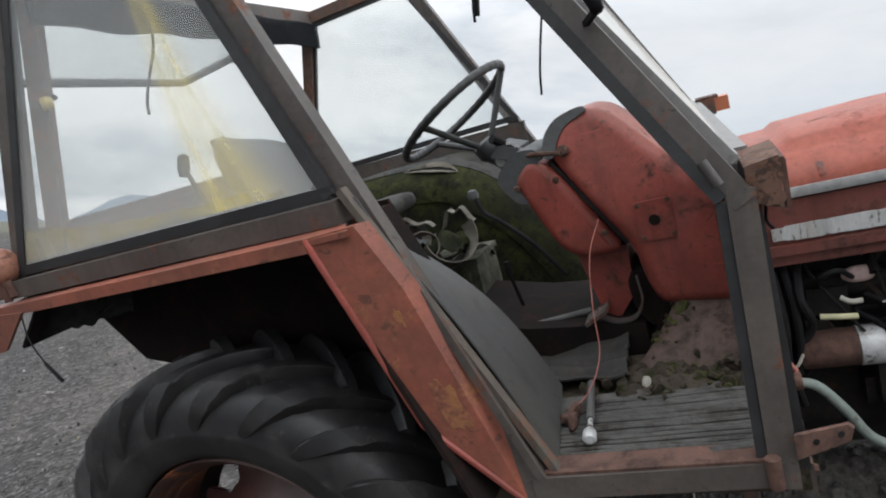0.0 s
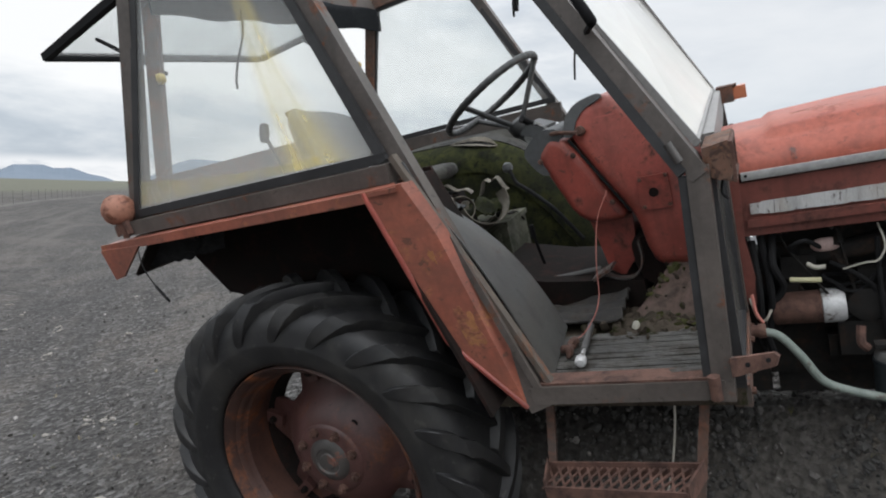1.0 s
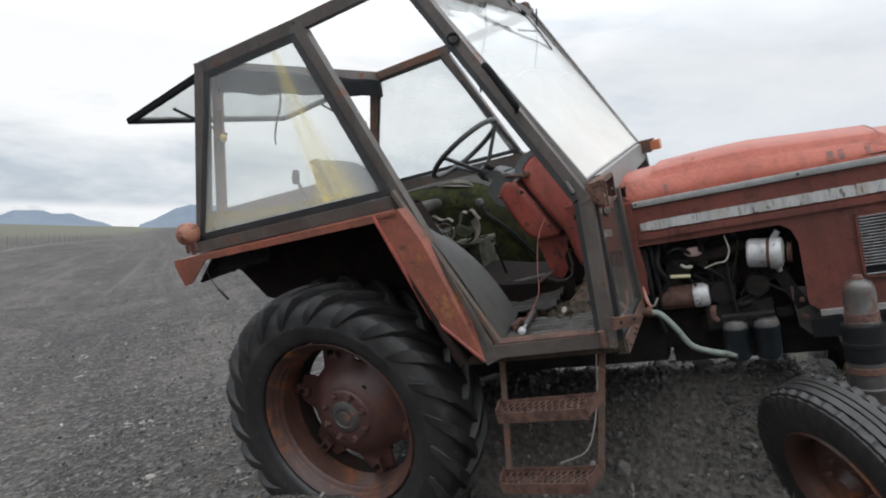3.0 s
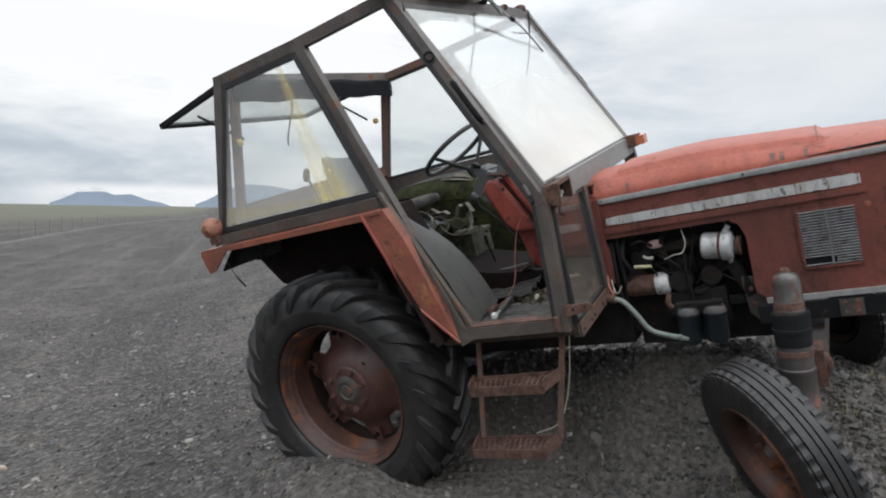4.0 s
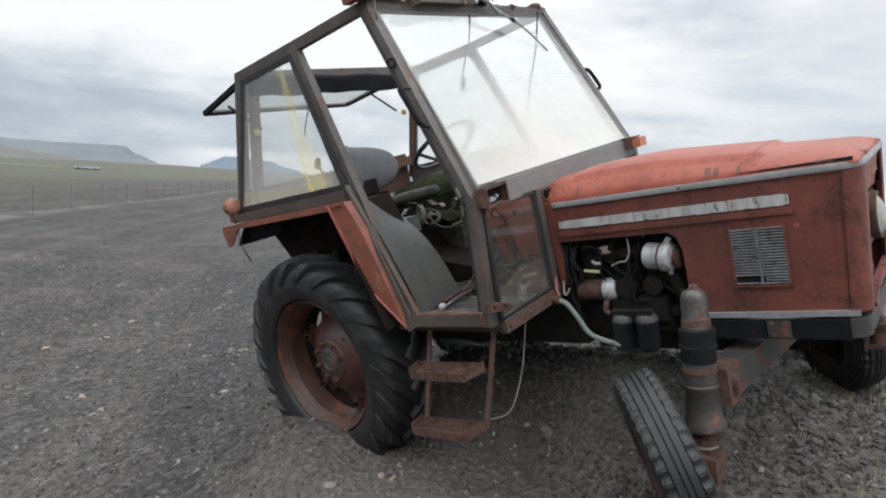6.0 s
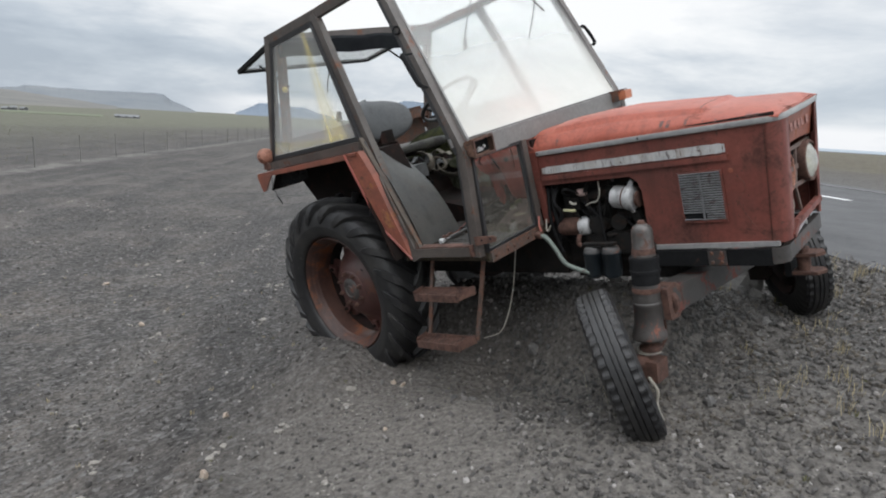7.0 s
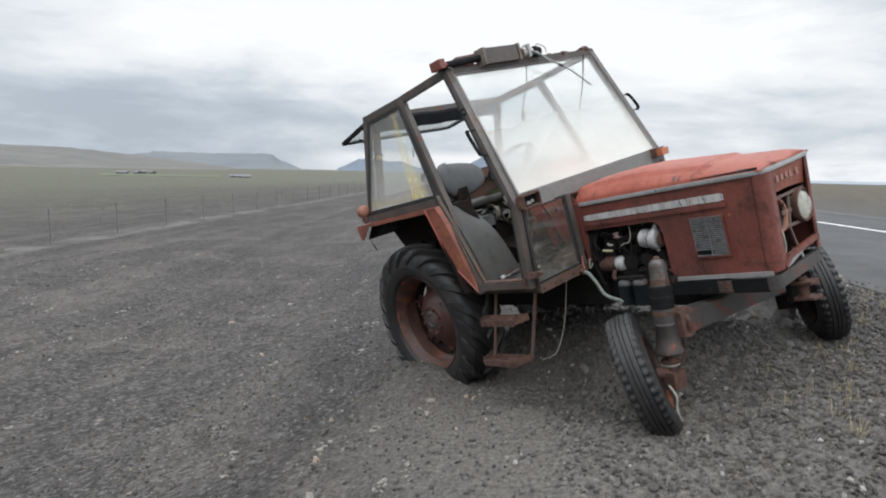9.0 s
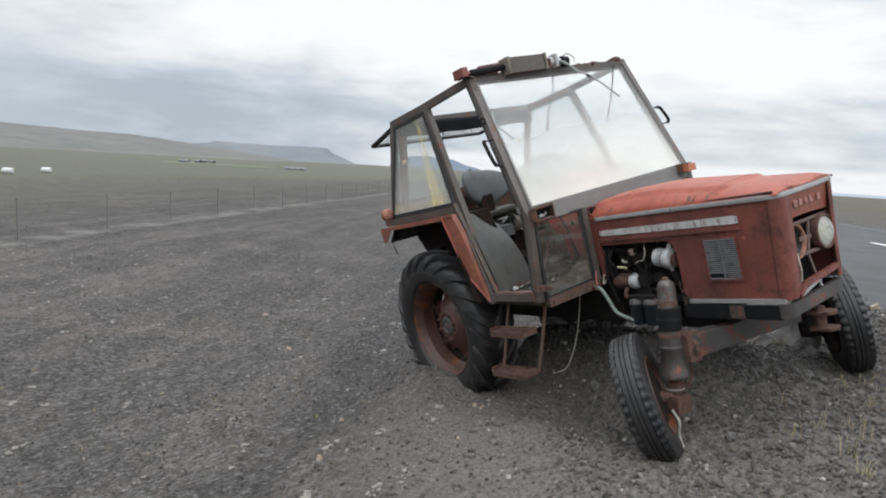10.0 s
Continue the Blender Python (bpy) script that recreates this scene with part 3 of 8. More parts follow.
def part(name, bm, material, parent=None, label="", sharp=38, bevel=0.0):
    """Links a bmesh as one mesh object, under a thing or a part."""
    if bevel:
        edges = [e for e in bm.edges if len(e.link_faces) == 2 and e.calc_face_angle(0) > radians(30)]
        bmesh.ops.bevel(bm, geom=edges, offset=bevel, segments=3 if bevel > 0.02 else 2, affect="EDGES", clamp_overlap=True)
    bmesh.ops.recalc_face_normals(bm, faces=bm.faces)
    me = bpy.data.meshes.new(name)
    bm.to_mesh(me)
    bm.free()
    me.materials.append(material)
    me.polygons.foreach_set("use_smooth", [True] * len(me.polygons))
    me.set_sharp_from_angle(angle=radians(sharp))
    ob = new(name, me)
    if parent is not None:
        ob.parent = parent
    if label:
        ob["label"] = label
    return ob


def thing(name, label, category, group="", m=None):
    ob = new(name)
    ob.empty_display_size = 0.1
    if m is not None:
        ob.matrix_world = m
    return tagged(ob, label, category, group)


def V(*a):
    return Vector(a)


def add_box(bm, p, q, w, h, up=(0, 0, 1), ends=(0, 0)):
    """A bar of section w (across) by h (along up) from p to q."""
    p, q = Vector(p), Vector(q)
    d = (q - p).normalized()
    p, q = p - d * ends[0], q + d * ends[1]
    side = d.cross(Vector(up)).normalized()
    top = side.cross(d).normalized()
    vs = [bm.verts.new(c + side * sx * w / 2 + top * sz * h / 2) for c in (p, q) for sx, sz in ((-1, -1), (1, -1), (1, 1), (-1, 1))]
    for f in ((3, 2, 1, 0), (4, 5, 6, 7), (0, 1, 5, 4), (1, 2, 6, 5), (2, 3, 7, 6), (3, 0, 4, 7)):
        bm.faces.new([vs[i] for i in f])
    return vs


def bar(p, q, w, h, up=(0, 0, 1), ends=(0, 0)):
    bm = bmesh.new()
    add_box(bm, p, q, w, h, up, ends)
    return bm


def block(x0, x1, y0, y1, z0, z1):
    return bar((x0, (y0 + y1) / 2, (z0 + z1) / 2), (x1, (y0 + y1) / 2, (z0 + z1) / 2), abs(y1 - y0), abs(z1 - z0))


def add_prism(bm, poly, off):
    """A plate: the polygon and its copy moved by off."""
    a = [bm.verts.new(Vector(v)) for v in poly]
    b = [bm.verts.new(Vector(v) + Vector(off)) for v in poly]
    n = len(a)
    bm.faces.new(a)
    bm.faces.new(b[::-1])
    for i in range(n):
        bm.faces.new((a[i], b[i], b[(i + 1) % n], a[(i + 1) % n]))


def plate(poly, off):
    bm = bmesh.new()
    add_prism(bm, poly, off)
    return bm


def frame_of(p, d):
    z = Vector(d).normalized()
    x = z.cross(Vector((0, 0, 1)) if abs(z.z) < 0.9 else Vector((1, 0, 0))).normalized()
    y = z.cross(x)
    return Matrix(((x.x, y.x, z.x, p[0]), (x.y, y.y, z.y, p[1]), (x.z, y.z, z.z, p[2]), (0, 0, 0, 1)))


def add_lathe(bm, profile, n=32, m=None, closed=False):
    """Turns a profile of (radius, height) round the z axis of m."""
    m = m or Matrix()
    rings = []
    for r, h in profile:
        if r < 1e-6:
            rings.append([bm.verts.new(m @ Vector((0, 0, h)))])
        else:
            rings.append([bm.verts.new(m @ Vector((r * math.cos(2 * math.pi * i / n), r * math.sin(2 * math.pi * i / n), h))) for i in range(n)])
    pairs = list(zip(rings, rings[1:])) + ([(rings[-1], rings[0])] if closed else [])
    for a, b in pairs:
        for i in range(n):
            j = (i + 1) % n
            if len(a) == 1 and len(b) == 1:
                continue
            if len(a) == 1:
                bm.faces.new((a[0], b[j], b[i]))
            elif len(b) == 1:
                bm.faces.new((a[i], a[j], b[0]))
            else:
                bm.faces.new((a[i], a[j], b[j], b[i]))


def lathe(profile, n=32, m=None, closed=False):
    bm = bmesh.new()
    add_lathe(bm, profile, n, m, closed)
    return bm


def smooth_path(pts, k=6):
    pts = [Vector(p) for p in pts]
    if len(pts) < 3:
        return pts
    ext = [2 * pts[0] - pts[1], *pts, 2 * pts[-1] - pts[-2]]
    out = []
    for a, b, c, d in zip(ext, ext[1:], ext[2:], ext[3:]):
        for i in range(k):
            t = i / k
            out.append(0.5 * ((2 * b) + (c - a) * t + (2 * a - 5 * b + 4 * c - d) * t * t + (3 * b - a - 3 * c + d) * t ** 3))
    return out + [pts[-1]]


def add_tube(bm, pts, r, n=8, k=6, cap=True):
    pts = smooth_path(pts, k)
    rings, x = [], None
    for i, p in enumerate(pts):
        d = (pts[min(i + 1, len(pts) - 1)] - pts[max(i - 1, 0)]).normalized()
        if x is None:
            x = d.orthogonal().normalized()
        x = (x - d * x.dot(d)).normalized()
        y = d.cross(x)
        rad = r[0] + (r[1] - r[0]) * i / (len(pts) - 1) if isinstance(r, tuple) else r
        rings.append([bm.verts.new(p + rad * (x * math.cos(2 * math.pi * j / n) + y * math.sin(2 * math.pi * j / n))) for j in range(n)])
    for a, b in zip(rings, rings[1:]):
        for j in range(n):
            bm.faces.new((a[j], a[(j + 1) % n], b[(j + 1) % n], b[j]))
    if cap:
        bm.faces.new(rings[0][::-1])
        bm.faces.new(rings[-1])


def tube(pts, r, n=8, k=6):
    bm = bmesh.new()
    add_tube(bm, pts, r, n, k)
    return bm


def add_sheet(bm, f, nu, nv, thick):
    """A thin shell: the surface f(u, v) for u, v in 0..1, given thickness along its normal."""
    P = [[Vector(f(i / nu, j / nv)) for j in range(nv + 1)] for i in range(nu + 1)]
    def nrm(i, j):
        a = P[min(i + 1, nu)][j] - P[max(i - 1, 0)][j]
        b = P[i][min(j + 1, nv)] - P[i][max(j - 1, 0)]
        return a.cross(b).normalized()
    A = [[bm.verts.new(P[i][j]) for j in range(nv + 1)] for i in range(nu + 1)]
    B = [[bm.verts.new(P[i][j] + nrm(i, j) * thick) for j in range(nv + 1)] for i in range(nu + 1)]
    for i in range(nu):
        for j in range(nv):
            bm.faces.new((A[i][j], A[i + 1][j], A[i + 1][j + 1], A[i][j + 1]))
            bm.faces.new((B[i][j + 1], B[i + 1][j + 1], B[i + 1][j], B[i][j]))
    for i in range(nu):
        bm.faces.new((A[i][0], B[i][0], B[i + 1][0], A[i + 1][0]))
        bm.faces.new((A[i][nv], A[i + 1][nv], B[i + 1][nv], B[i][nv]))
    for j in range(nv):
        bm.faces.new((A[0][j], A[0][j + 1], B[0][j + 1], B[0][j]))
        bm.faces.new((A[nu][j], B[nu][j], B[nu][j + 1], A[nu][j + 1]))


def sheet(f, nu, nv, thick):
    bm = bmesh.new()
    add_sheet(bm, f, nu, nv, thick)
    return bm


def add_lump(bm, c, size, rng, sub=2, rough=0.25):
    """An irregular stone."""
    made = bmesh.ops.create_icosphere(bm, subdivisions=sub, radius=1.0)
    turn = Euler((rng.uniform(0, 6), rng.uniform(0, 6), rng.uniform(0, 6))).to_matrix()
    seed = Vector((rng.uniform(0, 99), rng.uniform(0, 99), rng.uniform(0, 99)))
    for v in made["verts"]:
        k = 1 + rough * noise.noise(v.co * 1.3 + seed) * 2
        v.co = Vector(c) + turn @ Vector((v.co.x * size[0] * k, v.co.y * size[1] * k, v.co.z * size[2] * k))


# ---------------------------------------------------------------- ground, road, distance
TO_ROAD = V(0.883, 0.469, 0)
ALONG = V(-0.469, 0.883, 0)


def soft_ramp(x, k=0.35):
    return k * math.log1p(math.exp(min(60, x / k)))


def ground_height(x, y, bumps=True):
    n = 0.883 * x + 0.469 * y
    z = -0.72 + 0.2426 * (soft_ramp(n + 2.15) - soft_ramp(n - 4.0))
    r = math.hypot(x, y)
    z -= 0.010 * max(0.0, min(r - 70, 300)) * (1 if n < 0 else 0.15)
    if bumps and r < 60 and n < 4.3:
        fade = max(0.0, min(1.0, (4.3 - n) / 0.6))
        rough = max(0.0, min(1.0, (n - 0.9) / 0.6)) * max(0.0, min(1.0, (3.9 - n) / 0.5))
        z += rough * (0.030 * noise.noise(V(x * 4.3, y * 4.3, 11)) + 0.016 * noise.noise(V(x * 11, y * 11, 13)))
        z += fade * (0.05 * noise.noise(V(x * 0.7, y * 0.7, 0)) + 0.022 * noise.noise(V(x * 2.6, y * 2.6, 3)) + 0.011 * noise.noise(V(x * 8, y * 8, 7)))
    # soil heaped against the sunken rear wheel, and the scrape below the cab
    z += 0.10 * math.exp(-((x + 0.42) ** 2 + (y - 1.30) ** 2) / 0.10)
    z -= 0.05 * math.exp(-((x - 0.55) ** 2 + (y - 1.95) ** 2) / 0.35)
    # ridge of soil along the outer face of the rear tyre, over its foot
    rx, ry = x + 0.62, y - 1.72
    along, off = 0.927 * rx - 0.375 * ry, 0.375 * rx + 0.927 * ry
    z += (0.125 - 0.07 * max(-0.6, min(0.6, along))) * math.exp(-(along / 0.46) ** 4) * math.exp(-(off / (0.34 if off < 0 else 0.20)) ** 2)
    # low heap before the sunken front wheel
    z += 0.07 * math.exp(-((x - 1.45) ** 2 + (y - 0.68) ** 2) / 0.09)
    # soil and rubble pushed up under the front axle
    z += 0.15 * math.exp(-(x - 1.90) ** 2 / 0.055 - (y - 2.18) ** 2 / 0.16)
    # the bank on whose edge the tractor sits: a hollow on the near side, a steep face below the engine, then a slow fall
    dx, dy = x + 0.225, y - 2.434
    lx, ly = 0.907 * dx - 0.376 * dy, 0.333 * dx + 0.917 * dy
    if -0.1 < lx < 2.5 and -1.2 < ly < 1.3:
        st = lambda a: max(0.0, min(1.0, a)) ** 2 * (3 - 2 * max(0.0, min(1.0, a)))
        z -= 0.10 * st((lx - 0.75) / 0.4) * st((2.0 - lx) / 0.4) * st((ly + 1.0) / 0.4) * st((-0.10 - ly) / 0.3)
        crest = 0.385 + 0.186 * lx + 0.030 * noise.noise(V(lx * 3.5, ly * 3, 8))
        face = st((ly + 0.40 + 0.06 * math.sin(lx * 5)) / 0.42) if ly < 0.06 else 1 - st((ly - 0.06) / 0.85)
        part_way = face * st((lx - 0.10) / 0.3) * st((2.06 - lx) / 0.22)
        z += max(0.0, crest - z) * part_way + 0.020 * part_way * noise.noise(V(x * 13, y * 13, 2))
    if n > 3.3:
        z = z + (0.79 - z) * min(1.0, (n - 3.3) / 0.45) if n < 11 else z
    if 3.95 < n < 10.1:
        z -= 0.05
    return z


def build_ground():
    n, k = 420, 9.0
    s = np.linspace(-1, 1, n)
    a = 4700 / math.sinh(k)
    xs, ys = 0.4 + a * np.sinh(k * s), 1.2 + a * np.sinh(k * s)
    verts = [(float(x), float(y), ground_height(float(x), float(y))) for x in xs for y in ys]
    faces = [(i * n + j, (i + 1) * n + j, (i + 1) * n + j + 1, i * n + j + 1) for i in range(n - 1) for j in range(n - 1)]
    me = bpy.data.meshes.new("ground")
    me.from_pydata(verts, [], faces)
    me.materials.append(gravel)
    me.polygons.foreach_set("use_smooth", [True] * len(me.polygons))
    return tagged(new("ground", me), "dark grey volcanic gravel plain sloping up to a road", "ground", kind="structure")


def road_strip(name, n0, n1, s0, s1, z, material, label, steps=60):
    bm = bmesh.new()
    def f(u, v):
        p = TO_ROAD * (n0 + (n1 - n0) * v) + ALONG * (s0 + (s1 - s0) * u)
        return (p.x, p.y, z + (0.03 * (1 - ((v - 0.5) * 2) ** 2) if name == "road" else 0.0))
    add_sheet(bm, f, steps, 8 if name == "road" else 1, 0.12 if name == "road" else 0.006)
    return tagged(part(name, bm, material), label, "road", kind="structure")


build_ground()
ROAD_Z = 0.80
ROAD_NEAR, ROAD_FAR = 3.78, 10.25
road_strip("road", ROAD_NEAR, ROAD_FAR, -150, 900, ROAD_Z, asphalt, "worn grey asphalt country road on a low bank", 120)


def ridge(name, az0, az1, dist, depth, profile, material, label, rough=0.12, n=260):
    """A range of hills seen between two bearings; profile gives its height angle in degrees."""
    bm = bmesh.new()
    rows = 14
    vs = []
    for i in range(n + 1):
        az = az0 + (az1 - az0) * i / n
        h = dist * math.tan(radians(max(0.0, profile(az)))) + 1.6
        col = []
        for j in range(rows + 1):
            t = j / rows
            r = dist - depth * (1 - t)
            base = -6.0
            lift = t ** 1.5
            nz = noise.noise(V(az * 0.35, t * 5, dist * 0.01)) + 0.5 * noise.noise(V(az * 1.3, t * 11, dist * 0.01))
            z = base + (h - base) * lift + (h * rough * nz * math.sin(math.pi * min(1, t * 1.0)) if j < rows else 0)
            col.append(bm.verts.new((r * math.sin(radians(az)), r * math.cos(radians(az)), z)))
        r = dist + depth * 0.3
        col.append(bm.verts.new((r * math.sin(radians(az)), r * math.cos(radians(az)), -8)))
        vs.append(col)
    for a, b in zip(vs, vs[1:]):
        for j in range(len(a) - 1):
            bm.faces.new((a[j], b[j], b[j + 1], a[j + 1]))
    return tagged(part(name, bm, material, sharp=60), label, "hills", kind="structure")


def knots(table):
    def f(az):
        if az <= table[0][0]:
            return table[0][1]
        for (a, h), (b, k) in zip(table, table[1:]):
            if az <= b:
                t = (az - a) / (b - a)
                return h + (k - h) * t
        return table[-1][1]
    return lambda az: f(az) + 0.05 * noise.noise(V(az * 1.1, 5, 0)) + 0.02 * noise.noise(V(az * 4, 9, 0))


for i in range(-5, 24):
    s0 = 5.90 + i * 9.0
    road_strip("road_centre_dash", 7.10, 7.22, s0, s0 + 3.1, ROAD_Z + 0.042, road_white, "white dash of the road's centre line", 2)
road_strip("road_edge_line", 9.27, 9.33, -60, 200, ROAD_Z + 0.030, edge_paint, "thin white line along the far road edge", 60)


ridge("backdrop_hills", -150, -50, 2300, 1500, knots([(-150, 1.0), (-110, 1.9), (-80, 1.7), (-71, 1.47), (-66, 1.3), (-62, 1.25), (-57, 0.75), (-50, 0.0)]), hill_near, "grassy brown hillside rising beyond the plain")
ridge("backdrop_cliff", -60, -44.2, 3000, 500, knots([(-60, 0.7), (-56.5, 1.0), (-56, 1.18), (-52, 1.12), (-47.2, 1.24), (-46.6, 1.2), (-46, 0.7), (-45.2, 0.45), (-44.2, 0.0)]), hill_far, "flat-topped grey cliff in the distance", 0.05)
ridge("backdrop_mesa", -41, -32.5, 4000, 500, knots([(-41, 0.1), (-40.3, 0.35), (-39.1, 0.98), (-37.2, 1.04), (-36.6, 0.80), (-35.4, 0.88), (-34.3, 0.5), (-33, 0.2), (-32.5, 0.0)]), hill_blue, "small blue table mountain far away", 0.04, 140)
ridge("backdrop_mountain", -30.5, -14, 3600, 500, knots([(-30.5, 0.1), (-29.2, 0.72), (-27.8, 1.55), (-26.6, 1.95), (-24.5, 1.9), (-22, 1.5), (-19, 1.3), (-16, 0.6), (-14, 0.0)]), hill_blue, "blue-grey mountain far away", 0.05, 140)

# ---------------------------------------------------------------- tractor
# local axes: x ahead, y to its left, z up; the rear axle is at the origin
TRACTOR = Matrix(((0.90674, 0.33259, -0.25925, -0.22505), (-0.37554, 0.91653, -0.13766, 2.43368), (0.19182, 0.22218, 0.95595, 0.60567), (0, 0, 0, 1)))
tractor = thing("tractor", "abandoned old red farm tractor, rusted and doorless, sunk askew in gravel", "tractor", m=TRACTOR)


# carcass of the rear tyre, from the middle of the tread over the shoulder to the bead: radius, half width
CARCASS = [(0.619, 0.0), (0.618, 0.045), (0.614, 0.09), (0.606, 0.125), (0.590, 0.150), (0.565, 0.167), (0.538, 0.177), (0.505, 0.181), (0.470, 0.179), (0.435, 0.170), (0.418, 0.160), (0.410, 0.148)]


def carcass(k):
    """Point and outward normal of the carcass at the knot k (a fraction is allowed)."""
    if k < 0:
        return Vector((0.619, 0.045 * k)), Vector((1, 0))
    i = min(len(CARCASS) - 2, int(k))
    t = k - i
    a, b = Vector(CARCASS[i]), Vector(CARCASS[i + 1])
    d = (Vector(CARCASS[min(i + 2, len(CARCASS) - 1)]) - Vector(CARCASS[max(i - 1, 0)])).normalized()
    return a.lerp(b, t), Vector((d.y, -d.x))


def lug_mesh(side):
    """One slanting bar of the tread, worn round, running out on the shoulder."""
    bm = bmesh.new()
    rows = []
    #   knot, turn back, height, half width
    for k, lag, h, w in ((-0.55, 0.315, 0.025, 0.018), (0.0, 0.270, 0.031, 0.022), (0.5, 0.232, 0.034, 0.023), (1.2, 0.170, 0.037, 0.024), (2.0, 0.100, 0.039, 0.026), (2.8, 0.040, 0.039, 0.029), (3.5, 0.000, 0.041, 0.032), (3.9, -0.030, 0.035, 0.033),
                         (4.8, -0.078, 0.026, 0.031), (5.6, -0.118, 0.016, 0.027), (6.4, -0.150, 0.008, 0.020), (7.1, -0.172, 0.000, 0.010)):
        c, n = carcass(k)
        low, mid, top = c - n * 0.01, c + n * h * 0.86, c + n * h
        ring = []
        for p, ww in ((low, w + 0.010), (mid, w + 0.003), (top, w - 0.001)):
            for e in (-1, 1):
                t = -lag + e * ww / 0.64
                ring.append(bm.verts.new(Vector((p.x * math.cos(t), p.x * math.sin(t), side * p.y))))
        rows.append([ring[i] for i in (0, 2, 4, 5, 3, 1)])
    for p, q in zip(rows, rows[1:]):
        for j in range(6):
            bm.faces.new((p[j], p[(j + 1) % 6], q[(j + 1) % 6], q[j]))
    bm.faces.new(rows[0][::-1])
    bm.faces.new(rows[-1])
    return bm


LUGS = 22
lug_data = {}


def tyre_rear(parent, sgn):
    """Wide traction tyre; the outer face looks along sgn * y."""
    m = Matrix.Rotation(radians(-90 * sgn), 4, "X")
    half = [(r, h) for r, h in CARCASS]
    inner = [(0.411, 0.12), (0.411, -0.12)]
    # raised moulding ring on each flank
    flank = half[:8] + [(0.497, 0.1835), (0.489, 0.1835)] + half[8:]
    prof = [(r, -h) for r, h in flank[::-1][:-1]] + flank + inner
    part("tyre", lathe(prof, 80, m, closed=True), rubber, parent, "worn black traction tyre with a smooth flank", sharp=60)
    for side in (-1, 1):
        for i in range(LUGS):
            a = 2 * math.pi * (i + (0.5 if side > 0 else 0.0) + 0.2) / LUGS
            if side not in lug_data:
                first_lug = part("tread_lug", lug_mesh(side), rubber, parent, sharp=24)
                lug_data[side] = first_lug.data
            else:
                first_lug = new("tread_lug", lug_data[side])
                first_lug.parent = parent
            first_lug.matrix_local = m @ Matrix.Rotation(a, 4, "Z")


def rear_wheel(sgn):
    hub = new("rear_wheel")
    hub.parent = tractor
    hub.matrix_local = pose(-0.005, sgn * 0.72, -0.03)
    hub.empty_display_size = 0.1
    hub["label"] = "rear wheel with a rusted red steel disc"
    tyre_rear(hub, sgn)
    m = Matrix.Rotation(radians(-90 * sgn), 4, "X")
    rim = lathe([(0.398, 0.148), (0.404, 0.142), (0.402, 0.132), (0.392, 0.124), (0.378, 0.120), (0.366, 0.112), (0.360, 0.098), (0.357, 0.085), (0.350, 0.078), (0.348, 0.060), (0.346, 0.030), (0.344, -0.030),
                 (0.349, -0.030), (0.351, 0.035), (0.356, 0.07), (0.366, 0.09), (0.372, 0.12), (0.390, 0.14)], 72, m, closed=True)
    part("rim", rim, rim_orange, hub, "rust-orange steel rim")
    # deep part of the rim, its shade painted near black
    part("rim_barrel", lathe([(0.343, -0.030), (0.338, -0.04), (0.330, -0.06), (0.330, -0.11), (0.362, -0.125), (0.398, -0.142), (0.404, -0.136), (0.372, -0.11), (0.342, -0.10), (0.342, -0.03)], 64, m, closed=True), under_shade, hub, "inner side of the rim, coloured dark for its shade")
    # domed disc reaching the rim with six arms
    bm = bmesh.new()
    na = 144
    def reach(a):
        k = abs((a / (2 * math.pi) * 6 - 0.63) % 1.0 - 0.5) * 2      # 1 on an arm, 0 between two
        k = max(0.0, min(1.0, (k - 0.22) / 0.50))
        return 0.250 + 0.094 * k * k * (3 - 2 * k)
    def shape(r):
        if r < 0.125:
            return 0.052
        if r < 0.25:
            return 0.052 - 0.094 * ((r - 0.125) / 0.125) ** 1.5
        return -0.042 - 0.012 * math.sin((r - 0.25) / 0.095 * math.pi * 0.5)
    fr = [0.012, 0.2, 0.36, 0.45, 0.52, 0.6, 0.68, 0.76, 0.84, 0.92, 1.0]
    front, back = [], []
    for f in fr:
        fa, ba = [], []
        for i in range(na):
            a = 2 * math.pi * i / na
            r = f * (0.250 + (reach(a) - 0.250) * max(0.0, (f - 0.68) / 0.32))
            for rows, off in ((fa, 0.0), (ba, -0.014)):
                rows.append(bm.verts.new(m @ Vector((r * math.cos(a), r * math.sin(a), shape(r) + off))))
        front.append(fa); back.append(ba)
    for i in range(na):
        j = (i + 1) % na
        for k in range(len(fr) - 1):
            bm.faces.new((front[k][i], front[k][j], front[k + 1][j], front[k + 1][i]))
            bm.faces.new((back[k + 1][i], back[k + 1][j], back[k][j], back[k][i]))
        bm.faces.new((front[-1][i], front[-1][j], back[-1][j], back[-1][i]))
    part("wheel_disc", bm, rim_paint, hub, "faded red domed wheel disc")
    part("nut_ring", lathe([(0.078, 0.050), (0.080, 0.060), (0.122, 0.060), (0.132, 0.054), (0.138, 0.044)], 48, m), rim_paint, hub)
    cap = lathe([(0, 0.074), (0.028, 0.074), (0.032, 0.069), (0.046, 0.069), (0.050, 0.074), (0.058, 0.073), (0.070, 0.068), (0.082, 0.060), (0.086, 0.052)], 32, m)
    part("hub_cap", cap, housing_iron, hub, "dark greasy axle hub")
    for i in range(8):
        a = 2 * math.pi * (i + 0.3) / 8
        c = m @ Vector((0.112 * math.cos(a), 0.112 * math.sin(a), 0.058))
        nut = lathe([(0, 0.030), (0.008, 0.030), (0.009, 0.017), (0.016, 0.017), (0.017, 0.0)], 6, Matrix.Translation(c) @ m)
        part("wheel_nut", nut, rust_mat, hub)
